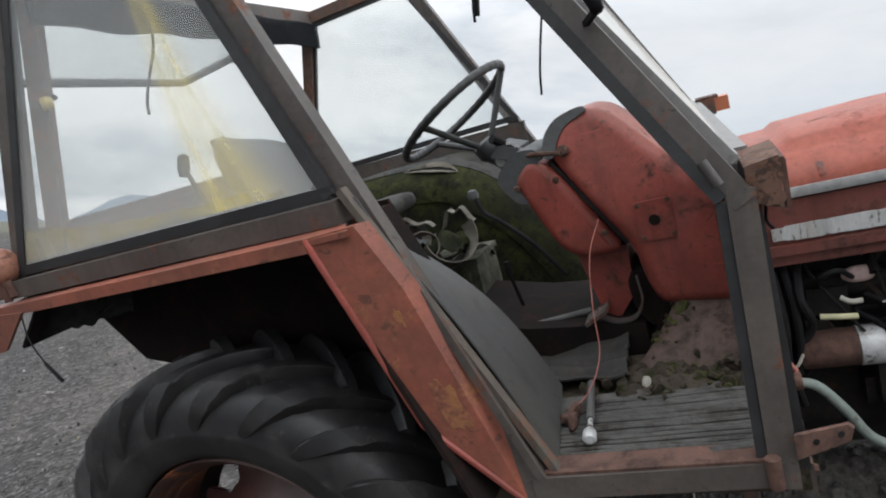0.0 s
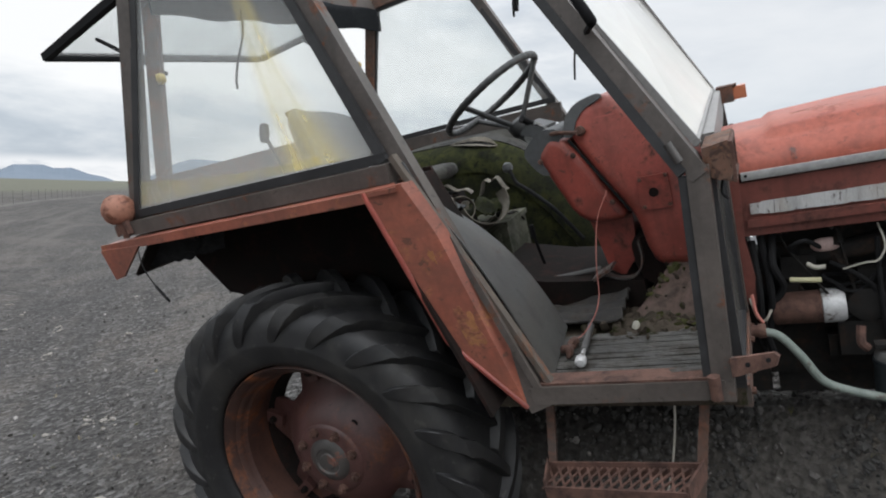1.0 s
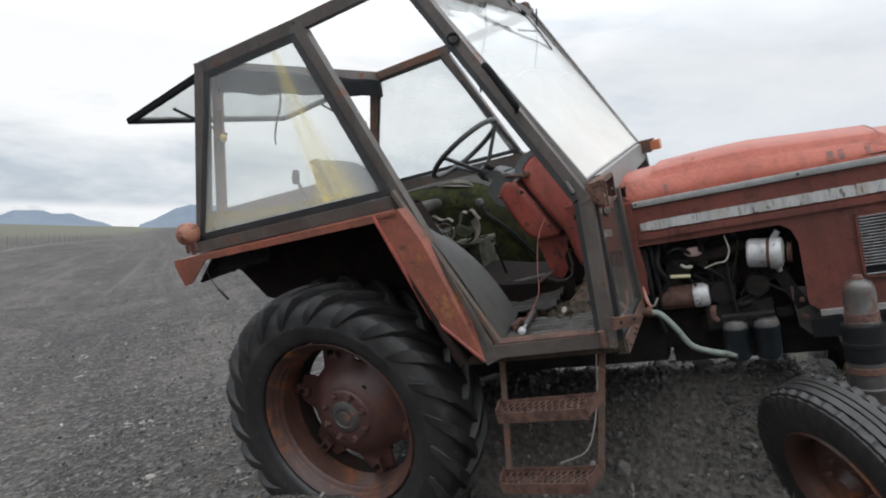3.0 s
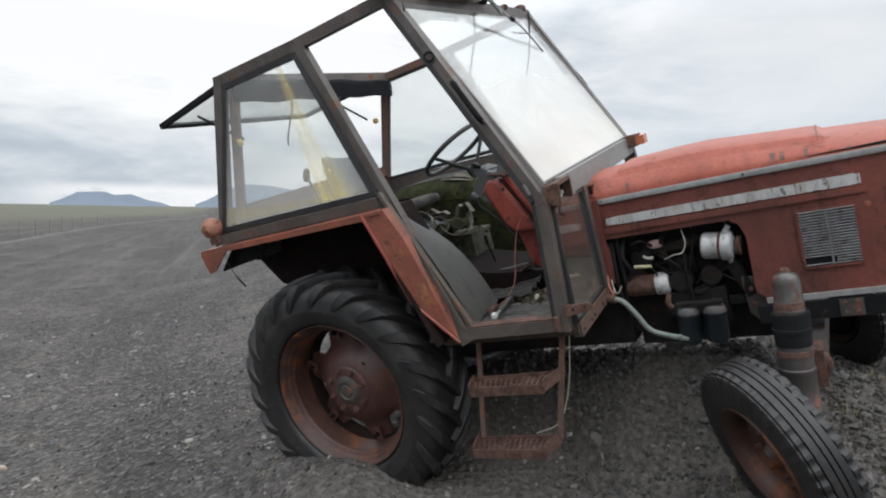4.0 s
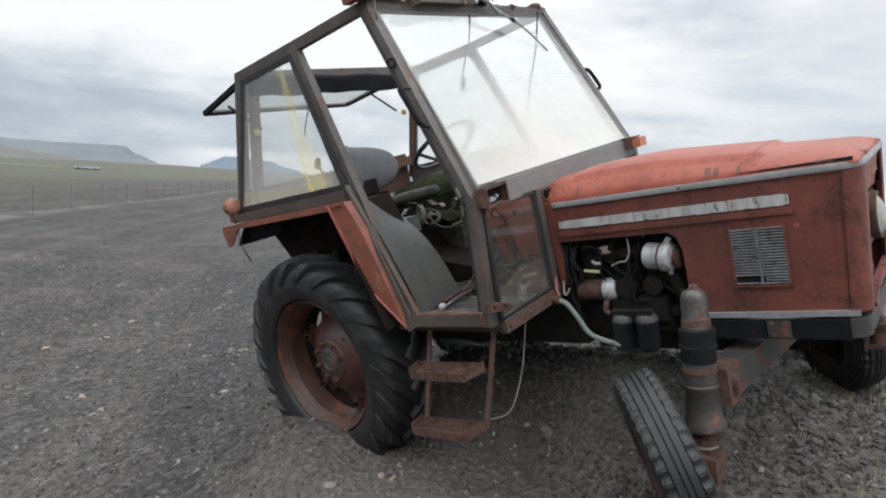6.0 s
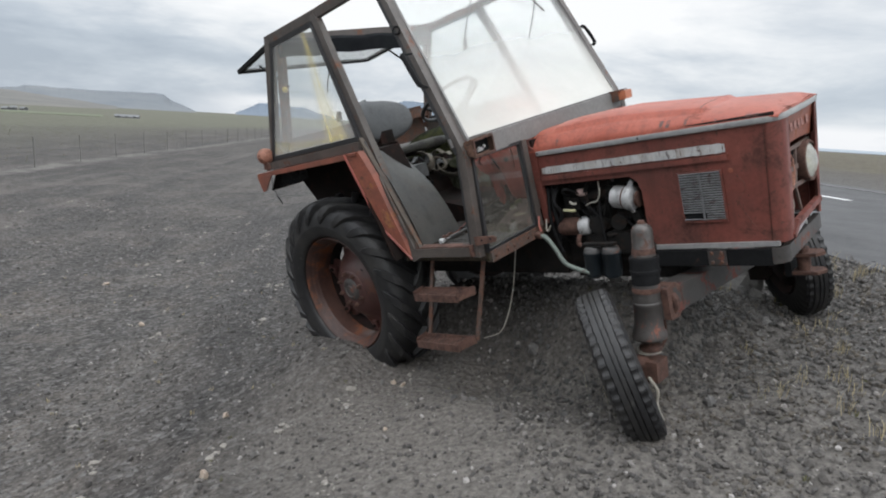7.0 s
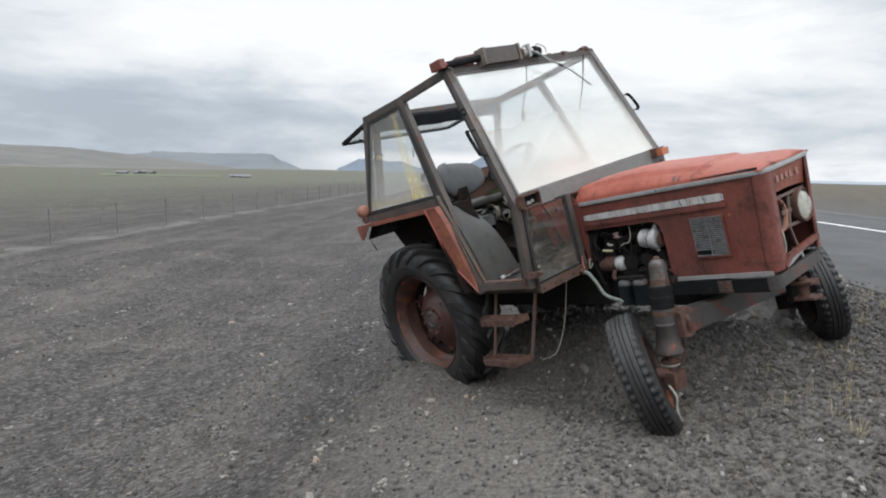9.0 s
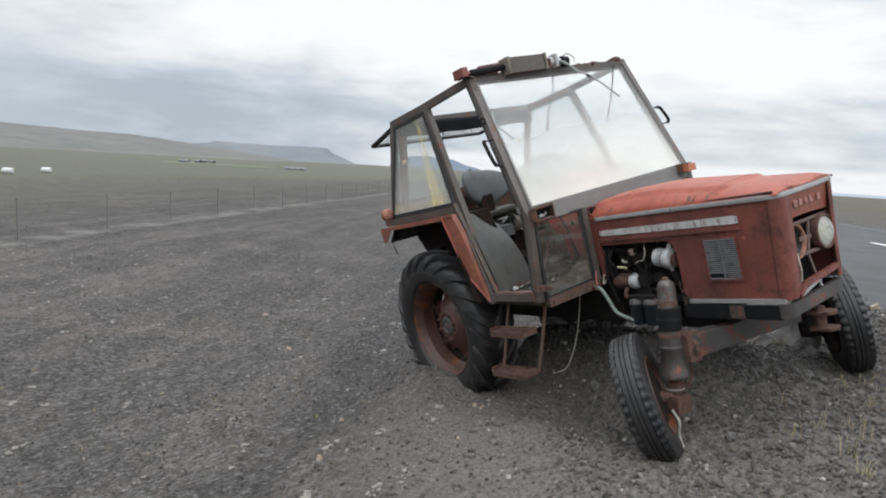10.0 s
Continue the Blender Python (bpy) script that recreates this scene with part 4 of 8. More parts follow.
    for i in range(6):
        a = 2 * math.pi * (i + 0.63) / 6
        clamp = bar(m @ Vector((0.270 * math.cos(a), 0.270 * math.sin(a), -0.032)), m @ Vector((0.340 * math.cos(a), 0.340 * math.sin(a), -0.030)), 0.045, 0.024, up=m.to_3x3() @ Vector((0, 0, 1)))
        part("rim_clamp", clamp, rim_paint, hub, bevel=0.006)
        c = m @ Vector((0.305 * math.cos(a), 0.305 * math.sin(a), -0.020))
        part("clamp_bolt", lathe([(0, 0.022), (0.011, 0.020), (0.014, 0.0)], 6, Matrix.Translation(c) @ m), under_shade, hub)
    # hole drawn as a black disc, no opening is cut
    hole = m @ Vector((0.128, 0.128, 0.054 - 0.094 * (0.056 / 0.125) ** 1.5))
    part("disc_hole", lathe([(0, 0.0), (0.011, 0.0), (0.012, 0.003)], 14, Matrix.Translation(hole) @ m), wire_black, hub)
    return hub


for s in (-1, 1):
    rear_wheel(s)


def front_wheel(centre, steer, camber, rim_look, disc_look):
    """Narrow ribbed front wheel. steer: degrees to the right; camber: degrees by which the foot moves to the wheel's left."""
    w = new("front_wheel")
    w.parent = tractor
    w.matrix_local = pose(*centre, 0, 0, -steer) @ pose(0, 0, 0, camber, 0, 0)
    w.empty_display_size = 0.1
    w["label"] = "narrow front wheel turned to one side"
    m = Matrix.Rotation(radians(90), 4, "X")
    prof = [(0.205, -0.068), (0.23, -0.080), (0.28, -0.088), (0.33, -0.085), (0.352, -0.075)]
    tread = []
    for a, b, g in ((-0.066, -0.044, 1), (-0.038, -0.014, 1), (-0.008, 0.008, 1), (0.014, 0.038, 1), (0.044, 0.066, 1)):
        tread += [(0.352, a - 0.001), (0.368 - 1.2 * a * a, a), (0.368 - 1.2 * b * b, b), (0.352, b + 0.001)]
    prof = prof + tread + [(0.352, 0.075), (0.33, 0.085), (0.28, 0.088), (0.23, 0.080), (0.205, 0.068), (0.20, 0.06), (0.20, -0.06)]
    bm = lathe(prof, 176, m, closed=True)
    # notched shoulders
    inv = m.inverted()
    for vert in bm.verts:
        q = inv @ vert.co
        r, a = math.hypot(q.x, q.y), math.atan2(q.y, q.x)
        if r > 0.325 and abs(q.z) > 0.040:
            step = int((a + math.pi) / (2 * math.pi) * 176 + 0.5) % 4
            if step in (0, 1):
                k = (r - 0.007) / r
                vert.co = m @ Vector((q.x * k, q.y * k, q.z * 0.95))
    part("tyre", bm, rubber, w, "black ribbed front tyre", sharp=30)
    rim = lathe([(0.215, 0.084), (0.222, 0.076), (0.205, 0.066), (0.195, 0.04), (0.188, 0.0), (0.19, -0.05), (0.21, -0.066), (0.222, -0.076), (0.215, -0.084),
                 (0.198, -0.066), (0.176, -0.05), (0.174, 0.0), (0.182, 0.05), (0.198, 0.07)], 48, m, closed=True)
    part("rim", rim, rim_look, w, "rusted steel rim")
    disc = lathe([(0.0, 0.055), (0.035, 0.055), (0.045, 0.04), (0.06, 0.02), (0.09, 0.018), (0.12, 0.03), (0.15, 0.012), (0.183, 0.0), (0.183, -0.01), (0.15, 0.0), (0.12, 0.015), (0.06, 0.005), (0.0, 0.005)], 40, m)
    part("wheel_disc", disc, disc_look, w, "rusted wheel disc")
    # added near-black cap that imitates the deep shade inside the wheel
    part("brake_drum", lathe([(0.0, -0.075), (0.13, -0.075), (0.16, -0.06), (0.172, -0.03), (0.172, -0.012)], 32, m), under_shade, w, "near-black cap for the shade inside the wheel")
    for i in range(6):
        a = 2 * math.pi * i / 6
        c = m @ Vector((0.085 * math.cos(a), 0.085 * math.sin(a), 0.018))
        part("wheel_nut", lathe([(0, 0.018), (0.009, 0.018), (0.010, 0.0)], 6, Matrix.Translation(c) @ m), rust_mat, w)
    return w


front_wheel((2.01, -0.80, -0.335), 53, 11, rim_orange, rim_orange)
# far wheel: rim and disc near black, shadow put into their colour
front_wheel((2.265, 0.84, -0.355), 229, -4, under_shade, under_shade)

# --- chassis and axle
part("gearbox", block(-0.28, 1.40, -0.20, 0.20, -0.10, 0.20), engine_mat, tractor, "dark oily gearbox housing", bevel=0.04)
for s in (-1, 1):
    part("axle_tube", lathe([(0.0, 0.0), (0.16, 0.0), (0.16, 0.10), (0.12, 0.16), (0.095, 0.3), (0.095, 0.52), (0.0, 0.52)], 28, frame_of((0, s * 0.2, -0.02), (0, s, 0))), under_shade, tractor)
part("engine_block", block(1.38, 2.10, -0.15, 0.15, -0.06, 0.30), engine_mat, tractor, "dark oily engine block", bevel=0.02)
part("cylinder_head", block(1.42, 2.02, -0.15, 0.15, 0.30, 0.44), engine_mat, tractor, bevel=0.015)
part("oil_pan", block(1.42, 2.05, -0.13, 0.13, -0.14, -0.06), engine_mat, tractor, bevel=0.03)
beam = bmesh.new()
add_box(beam, (2.150, -0.56, -0.095), (2.172, 0.76, -0.255), 0.115, 0.125)
for vert in beam.verts:
    if vert.co.y > 0:
        vert.co.z = -0.255 + (vert.co.z + 0.255) * 0.75
part("front_axle_beam", beam, axle_paint, tractor, "dark axle beam with flaking red paint", bevel=0.018)


def kingpin(top, foot, name, block_look=rust_mat):
    top, foot = Vector(top), Vector(foot)
    m = frame_of(foot, top - foot)
    H = (top - foot).length
    holder = new(name)
    holder.parent = tractor
    holder["label"] = "upright axle end with a rusted cap and black sleeve"
    k = H / 0.715
    part("cap", lathe([(0, 0.715 * k), (0.020, 0.712 * k), (0.038, 0.702 * k), (0.046, 0.688 * k), (0.049, 0.672 * k), (0.050, 0.575 * k), (0.054, 0.57 * k), (0.054, 0.555 * k)], 28, m), cap_iron, holder, "rusty domed cap")
    part("sleeve", lathe([(0.048, 0.56 * k), (0.066, 0.558 * k), (0.068, 0.545 * k), (0.066, 0.53 * k), (0.066, 0.50 * k), (0.069, 0.498 * k), (0.069, 0.485 * k), (0.065, 0.483 * k), (0.063, 0.43 * k), (0.056, 0.425 * k)], 28, m), black_paint, holder, "black rubber sleeve")
    part("housing", lathe([(0.060, 0.46 * k), (0.063, 0.44 * k), (0.062, 0.345 * k), (0.066, 0.340 * k), (0.066, 0.325 * k), (0.062, 0.318 * k), (0.064, 0.25 * k), (0.069, 0.205 * k), (0.078, 0.190 * k), (0.080, 0.170 * k), (0.072, 0.16 * k), (0.0, 0.16 * k)], 28, m), housing_iron, holder, "dark grey cast housing with red remnants")
    part("spindle", lathe([(0.032, 0.17 * k), (0.032, 0.13 * k), (0.052, 0.125 * k), (0.052, 0.105 * k), (0.03, 0.10 * k), (0.03, 0.04 * k), (0.0, 0.04 * k)], 20, m), rust_mat, holder)
    part("clamp_block", bar(m @ Vector((-0.055, 0, 0.01)), m @ Vector((0.055, 0, 0.01)), 0.10, 0.10, up=m.to_3x3() @ Vector((0, 0, 1))), block_look, holder, "rusty clamp block", bevel=0.012)
    part("band", lathe([(0.0630, 0.415 * k), (0.0650, 0.413 * k), (0.0650, 0.392 * k), (0.0630, 0.39 * k)], 28, m), rust_mat, holder)
    part("cap_nut", lathe([(0, 0.728 * k), (0.014, 0.727 * k), (0.017, 0.720 * k), (0.021, 0.705 * k)], 12, m), rust_mat, holder)
    part("cap_band", lathe([(0.0505, 0.60 * k), (0.052, 0.598 * k), (0.053, 0.572 * k), (0.0505, 0.57 * k)], 28, m), rust_mat, holder)
    return holder


kp = kingpin((2.126, -0.588, 0.296), (2.094, -0.662, -0.413), "kingpin")
# far upright: block coloured near black to stand for the shade there
kingpin((2.12, 0.66, 0.31), (2.14, 0.70, -0.40), "kingpin", under_shade)
for side, y in ((-1, -0.655), (1, 0.70)):
    part("stub_axle", tube([(2.08 if side < 0 else 2.14, y, -0.36), (2.01 if side < 0 else 2.265, -0.80 if side < 0 else 0.84, -0.345)], 0.035, 12), rust_mat, tractor)
part("axle_clamp", lathe([(0, 0.0), (0.066, 0.0), (0.076, 0.008), (0.076, 0.030), (0.066, 0.040), (0, 0.040)], 28, frame_of((2.150, -0.570, -0.105), (0.10, 1, 0.03))), rust_mat, tractor, "rusted round axle flange")
part("axle_gusset", plate([(2.125, -0.61, -0.02), (2.125, -0.52, -0.015), (2.13, -0.475, -0.05), (2.13, -0.475, -0.15), (2.125, -0.53, -0.185), (2.125, -0.61, -0.17)], (0.08, 0, 0)), rust_mat, tractor, "rusted gusset between axle and upright", bevel=0.012)
part("axle_bracket", bar((2.115, -0.61, -0.09), (2.15, -0.545, -0.095), 0.10, 0.15), housing_iron, tractor, bevel=0.02)



def pad_disc(c, r):
    return lathe([(0, 0.002), (r * 0.7, 0.0016), (r, 0.0)], 14, frame_of(c, (0, -1, 0)))


# --- bonnet
YS = 0.275
bm = bmesh.new()
outline = [(1.36, 0.455), (1.36, 0.62), (2.60, 0.625), (2.575, 0.09), (2.03, 0.085), (1.985, 0.12), (1.985, 0.375), (1.965, 0.43), (1.93, 0.455)]
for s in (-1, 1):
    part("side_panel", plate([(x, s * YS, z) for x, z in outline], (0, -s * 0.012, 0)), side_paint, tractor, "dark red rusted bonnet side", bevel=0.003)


def hood_shape(u, v):
    x = 1.345 + 1.31 * u
    a = (v - 0.5) * 2
    y = 0.283 * (1 if a > 0 else -1) * min(1.0, abs(a) * 1.04)
    k = abs(a)
    crown = 0.748 + 0.014 * min(1.0, u / 0.28) - 0.078 * max(0.0, (u - 0.4) / 0.6)
    side = 0.648 + 0.004 * u
    z = side + (crown - side) * (1 - k ** 4.0)
    if k < 0.66 and 0.10 < u < 0.735:
        z += 0.014
    if u > 0.93:
        z -= 0.030 * ((u - 0.93) / 0.07) ** 2 * (1 - 0.6 * k)
    return (x, y, z)


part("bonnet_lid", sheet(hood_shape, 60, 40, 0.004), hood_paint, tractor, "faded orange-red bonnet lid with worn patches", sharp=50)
for u0, u1, v0, v1 in ((0.597, 0.612, 0.020, 0.085), (0.624, 0.638, 0.020, 0.085), (0.690, 0.702, 0.015, 0.088), (0.755, 0.760, 0.03, 0.04), (0.80, 0.807, 0.012, 0.04), (0.90, 0.945, 0.015, 0.045), (0.145, 0.155, 0.015, 0.06)):
    def mark(u, v, u0=u0, u1=u1, v0=v0, v1=v1):
        j = 0.004 * noise.noise(V(u * 3 + u0 * 40, v * 5, 1))
        q = hood_shape(u0 + (u1 - u0) * u + j, v0 + (v1 - v0) * v + 2 * j)
        return (q[0], q[1] - 0.0025, q[2] + 0.0055)
    part("worn_mark", sheet(mark, 6, 8, 0.0006), ghost_wear, tractor)
part("lid_front_edge", sheet(lambda u, v: (lambda q: (q[0], q[1], q[2] + 0.005))(hood_shape(0.728 + 0.016 * v, 0.17 + 0.66 * u)), 30, 3, 0.001), ghost_wear, tractor, "dark line along the edge of the raised middle")
# black strip laid on to paint the shade between lid and trim
part("lid_gap", sheet(lambda u, v: (1.45 + 1.19 * u, -0.2845 + 0.002 * v, 0.655 + (0.004 + 0.010 * u ** 1.3) * v), 20, 1, 0.001), wire_black, tractor, "black strip for the shaded gap under the lid")
part("lid_lip", sheet(lambda u, v: (2.654 + 0.004 * v, hood_shape(1, u)[1], hood_shape(1, u)[2] + (0.650 - hood_shape(1, u)[2]) * v), 40, 3, -0.006), hood_paint, tractor, "front lip of the bonnet lid")
for s in (-1, 1):
    def strip(u, v, s=s):
        ragged = 0.006 * max(0.0, noise.noise(V(u * 46, 3 * v, 2 + s)) - 0.15) + 0.003 * abs(noise.noise(V(u * 140, v, 5)))
        z = 0.519 + (0.040 + 0.006 * u) * v
        z += ragged * (1.4 if v < 0.2 else -0.8 if v > 0.8 else 0)
        if u < 0.03 or u > 0.985:
            z = 0.54 + (z - 0.54) * 0.8
        return (1.412 + 1.008 * u, s * 0.2795, z)
    part("badge_strip", sheet(strip, 150, 5, -0.004 * s), white_enamel, tractor, "chipped white strip")
    part("badge_ledge", bar((1.40, s * 0.283, 0.497), (2.43, s * 0.283, 0.500), 0.014, 0.026), side_paint, tractor, bevel=0.005)
    part("corner_crease", bar((2.568, s * 0.2752, 0.10), (2.588, s * 0.2752, 0.62), 0.002, 0.003, up=(0, 1, 0)), rust_mat, tractor)
    part("lower_trim", bar((2.02, s * 0.281, 0.080), (2.60, s * 0.281, 0.088), 0.014, 0.022), trim_metal, tractor, bevel=0.004)
    # louvred opening
    holder = new("louvre_panel")
    holder.parent = tractor
    holder["label"] = "grey louvred side vent"
    part("backing", block(2.19, 2.385, s * 0.2765, s * 0.279, 0.21, 0.44), black_paint, holder)
    fr = bmesh.new()
    for p, q in (((2.185, 0.205), (2.385, 0.205)), ((2.185, 0.443), (2.385, 0.443)), ((2.185, 0.205), (2.185, 0.443)), ((2.388, 0.205), (2.388, 0.443))):
        add_box(fr, (p[0], s * 0.283, p[1]), (q[0], s * 0.283, q[1]), 0.010, 0.010, ends=(0.005, 0.005), up=(0, 1, 0))
    part("frame", fr, side_paint, holder)
    for i in range(20):
        z = 0.2145 + i * 0.0117
        part("slat", bar((2.300 if i in (1, 2) else 2.19, s * 0.285, z), (2.385, s * 0.285, z), 0.004, 0.0105, up=(0, s * 0.75, 0.66)), louvre_mat, holder)
    part("centre_bar", bar((2.287, s * 0.288, 0.21), (2.287, s * 0.288, 0.44), 0.008, 0.006, up=(0, 1, 0)), louvre_mat, holder)

crack = [(2.452, 0.412), (2.481, 0.375), (2.482, 0.342), (2.444, 0.293), (2.456, 0.258), (2.492, 0.188), (2.511, 0.16)]
for (x0, z0), (x1, z1) in zip(crack, crack[1:]):
    part("scratch", bar((x0, -0.2757, z0), (x1, -0.2757, z1), 0.003, 0.003, up=(0, 1, 0), ends=(0.001, 0.001)), ghost_scratch, tractor, "pale scratch in the paint")
part("panel_dent", pad_disc((2.43, -0.276, 0.435), 0.012), fender_paint, tractor)

# --- nose
def add_ribbon(bm, path, high, thick):
    """A flat strip set on edge along a level path, its outer side to the right of the way."""
    path = [Vector(p) for p in path]
    rows = []
    for i, p in enumerate(path):
        d = (path[min(i + 1, len(path) - 1)] - path[max(i - 1, 0)]).normalized()
        out = d.cross(V(0, 0, 1)).normalized()
        rows.append([bm.verts.new(p + out * a + V(0, 0, b)) for a, b in ((0, -high / 2), (thick, -high / 2 + 0.003), (thick + 0.003, 0), (thick, high / 2 - 0.003), (0, high / 2))])
    for a, b in zip(rows, rows[1:]):
        for k in range(5):
            bm.faces.new((a[k], a[(k + 1) % 5], b[(k + 1) % 5], b[k]))
    bm.faces.new(rows[0][::-1])
    bm.faces.new(rows[-1])


def nose_path(z0, z1, x0, inset=0.0, r=0.055):
    """Level path along one side, round the front and back along the other."""
    y, xf = YS + 0.004 - inset, 2.655 - inset
    pts = [(x0, -y, z0), ((x0 + xf) / 2, -y, (z0 + z1) / 2 + 0.002)]
    pts += [(xf - r + r * math.sin(a), -y + r - r * math.cos(a), z1) for a in (k * math.pi / 16 for k in range(9))]
    pts += [(xf, -0.08, z1 - 0.003), (xf, 0.08, z1 - 0.003)]
    back = [(x, -y_, z) for x, y_, z in pts[:-2]]
    return pts + back[::-1]


bm = bmesh.new()
add_ribbon(bm, nose_path(0.640, 0.639, 1.40), 0.030, 0.010)
part("bonnet_trim", bm, trim_metal, tractor, "weathered grey trim strip wrapped round the nose", sharp=30)
for x in (1.412, 2.02):
    part("trim_screw", lathe([(0, 0.003), (0.004, 0.003), (0.005, 0.0)], 8, frame_of((x, -0.2925, 0.6415), (0, -1, 0))), wire_black, tractor)

nose = new("front_grille")
nose.parent = tractor
nose["label"] = "open red nose with one headlamp missing"
# rounded corners running into flat cheeks beside the opening
for s in (-1, 1):
    def corner(u, v, s=s):
        z = 0.09 + v * 0.545
        x0 = 2.572 + 0.03 * v
        if u < 0.6:
            a = u / 0.6 * math.pi / 2
            return (x0 + 0.055 * math.sin(a), s * (YS - 0.055 + 0.055 * math.cos(a)), z)
        k = (u - 0.6) / 0.4
        wide = (0.045 if s < 0 else 0.012) * k
        return (x0 + 0.055 - 0.004 * k, s * (YS - 0.055 - wide), z)
    part("corner_panel", sheet(corner, 16, 8, -0.008 * s), side_paint, nose)


def brow(u, v):
    """Slanting band over the opening, sagging a little in the middle."""
    y = -0.222 + 0.444 * u
    low = 0.494 - 0.012 * u + 0.010 * math.sin(math.pi * u)
    return (2.626 + 0.026 * v + 0.006 * math.sin(math.pi * u), y, low + (0.632 - low) * v)


part("top_band", sheet(brow, 20, 6, -0.010), fender_paint, nose, "dull red band with worn lettering")
part("band_lip", tube([tuple(V(*brow(u, 0.0)) + V(-0.006, 0, 0.002)) for u in (0, 0.25, 0.5, 0.75, 1.0)], 0.006, 8, 3), rust_mat, nose)
letter_look = surface("faded_pale_lettering", (0.36, 0.19, 0.16), (0.30, 0.14, 0.12), (0.22, 0.08, 0.06), 0.55, 0.05, 30, 0.6)
for y in (-0.115, -0.065, -0.015, 0.035, 0.115):
    c = V(*brow((y + 0.222) / 0.444, 0.52)) + V(0.0055, 0, 0)
    part("worn_letter", bar(c - V(0, 0.016, 0), c + V(0, 0.016, 0), 0.002, 0.034), letter_look, nose)
frame_look = surface("dusty_lamp_frame", (0.15, 0.105, 0.090), (0.11, 0.080, 0.070), RUST, 0.60, 0.06, 10, 0.8)
for p, q, w in (((2.612, -0.17, 0.460), (2.612, 0.235, 0.455), 0.016), ((2.608, -0.16, 0.292), (2.608, 0.225, 0.268), 0.018), ((2.604, 0.052, 0.455), (2.604, -0.002, 0.268), 0.018), ((2.606, -0.07, 0.366), (2.606, 0.05, 0.362), 0.022),
                ((2.604, -0.005, 0.27), (2.610, 0.030, 0.13), 0.012), ((2.60, -0.17, 0.46), (2.60, -0.185, 0.20), 0.016)):
    part("lamp_frame_bar", bar(p, q, w, 0.010, up=(1, 0, 0)), frame_look, nose, bevel=0.003)
part("post", bar((2.622, -0.180, 0.09), (2.638, -0.174, 0.495), 0.012, 0.022, up=(0, 1, 0)), side_paint, nose, bevel=0.004)
part("post", bar((2.622, 0.236, 0.09), (2.638, 0.236, 0.485), 0.014, 0.030, up=(0, 1, 0)), side_paint, nose, bevel=0.004)
part("cross_bar", bar((2.632, -0.14, 0.140), (2.632, 0.225, 0.158), 0.026, 0.028), side_paint, nose, "bent red cross bar", bevel=0.006)
part("cross_bar", bar((2.630, -0.205, 0.095), (2.632, -0.132, 0.142), 0.024, 0.024), side_paint, nose, bevel=0.008)
part("pale_strut", bar((2.625, -0.19, 0.092), (2.628, 0.02, 0.135), 0.020, 0.020), trim_metal, nose, bevel=0.004)
part("pale_strut", bar((2.615, 0.045, 0.08), (2.612, 0.040, 0.150), 0.014, 0.010, up=(1, 0, 0)), trim_metal, nose)
part("inner_scrap", plate([(2.59, -0.175, 0.11), (2.59, -0.10, 0.11), (2.60, -0.105, 0.25), (2.60, -0.17, 0.27)], (-0.02, 0, 0)), rusty_frame, nose, bevel=0.004)
part("loose_wire", tube([(2.61, -0.12, 0.30), (2.625, -0.135, 0.24), (2.62, -0.13, 0.19), (2.61, -0.14, 0.13)], 0.005), wire_white, nose)
part("loose_wire", tube([(2.60, 0.01, 0.44), (2.61, -0.03, 0.42), (2.605, -0.06, 0.38)], 0.004), wire_black, nose)
part("radiator", block(2.44, 2.48, -0.22, 0.22, 0.08, 0.60), engine_mat, nose, "dark radiator core", bevel=0.005)
reflector = surface("tarnished_reflector", (0.55, 0.54, 0.50), (0.42, 0.40, 0.34), (0.30, 0.22, 0.07), 0.58, 0.08, 14, 0.28, metal=0.85)
lamp = new("headlamp"); lamp.parent = tractor; lamp["label"] = "round headlamp with stained glass"
hm = frame_of((2.628, 0.150, 0.362), (1, 0, 0.02))
part("rim", lathe([(0.094, -0.035), (0.100, 0.0), (0.096, 0.012), (0.086, 0.014), (0.082, 0.006), (0.086, -0.03)], 40, hm, closed=True), rust_mat, lamp, "rusted lamp rim")
part("reflector", lathe([(0.0, -0.055), (0.03, -0.050), (0.055, -0.036), (0.074, -0.016), (0.083, 0.004)], 40, hm), reflector, lamp, "tarnished silver reflector")
part("bulb", lathe([(0, 0.004), (0.010, 0.0), (0.013, -0.015), (0.010, -0.04), (0, -0.05)], 14, hm), bulb_yellow, lamp, "yellowed bulb")
lens = part("lens", lathe([(0.0, 0.034), (0.03, 0.031), (0.058, 0.022), (0.084, 0.006), (0.084, 0.002), (0.056, 0.018), (0.03, 0.027), (0.0, 0.030)], 40, hm), lamp_glass, lamp, "scratched glass lens")
lens.visible_shadow = False
part("shell", lathe([(0.094, -0.01), (0.088, -0.05), (0.05, -0.095), (0.0, -0.105)], 30, hm), black_paint, lamp)
em = frame_of((2.600, -0.108, 0.366), (1, 0, 0.02))
empty_lamp = new("headlamp"); empty_lamp.parent = tractor; empty_lamp["label"] = "empty rusted headlamp bowl"
part("rim", lathe([(0.086, -0.014), (0.098, 0.0), (0.096, 0.014), (0.084, 0.014), (0.078, 0.0)], 36, em, closed=True), lamp_paint, empty_lamp, "flaking orange rim")
part("bowl", lathe([(0.084, 0.0), (0.072, -0.035), (0.045, -0.062), (0.0, -0.070), (0.0, -0.076), (0.05, -0.069), (0.078, -0.038), (0.090, 0.0)], 36, em), grey_iron, empty_lamp, "bare dull metal bowl")
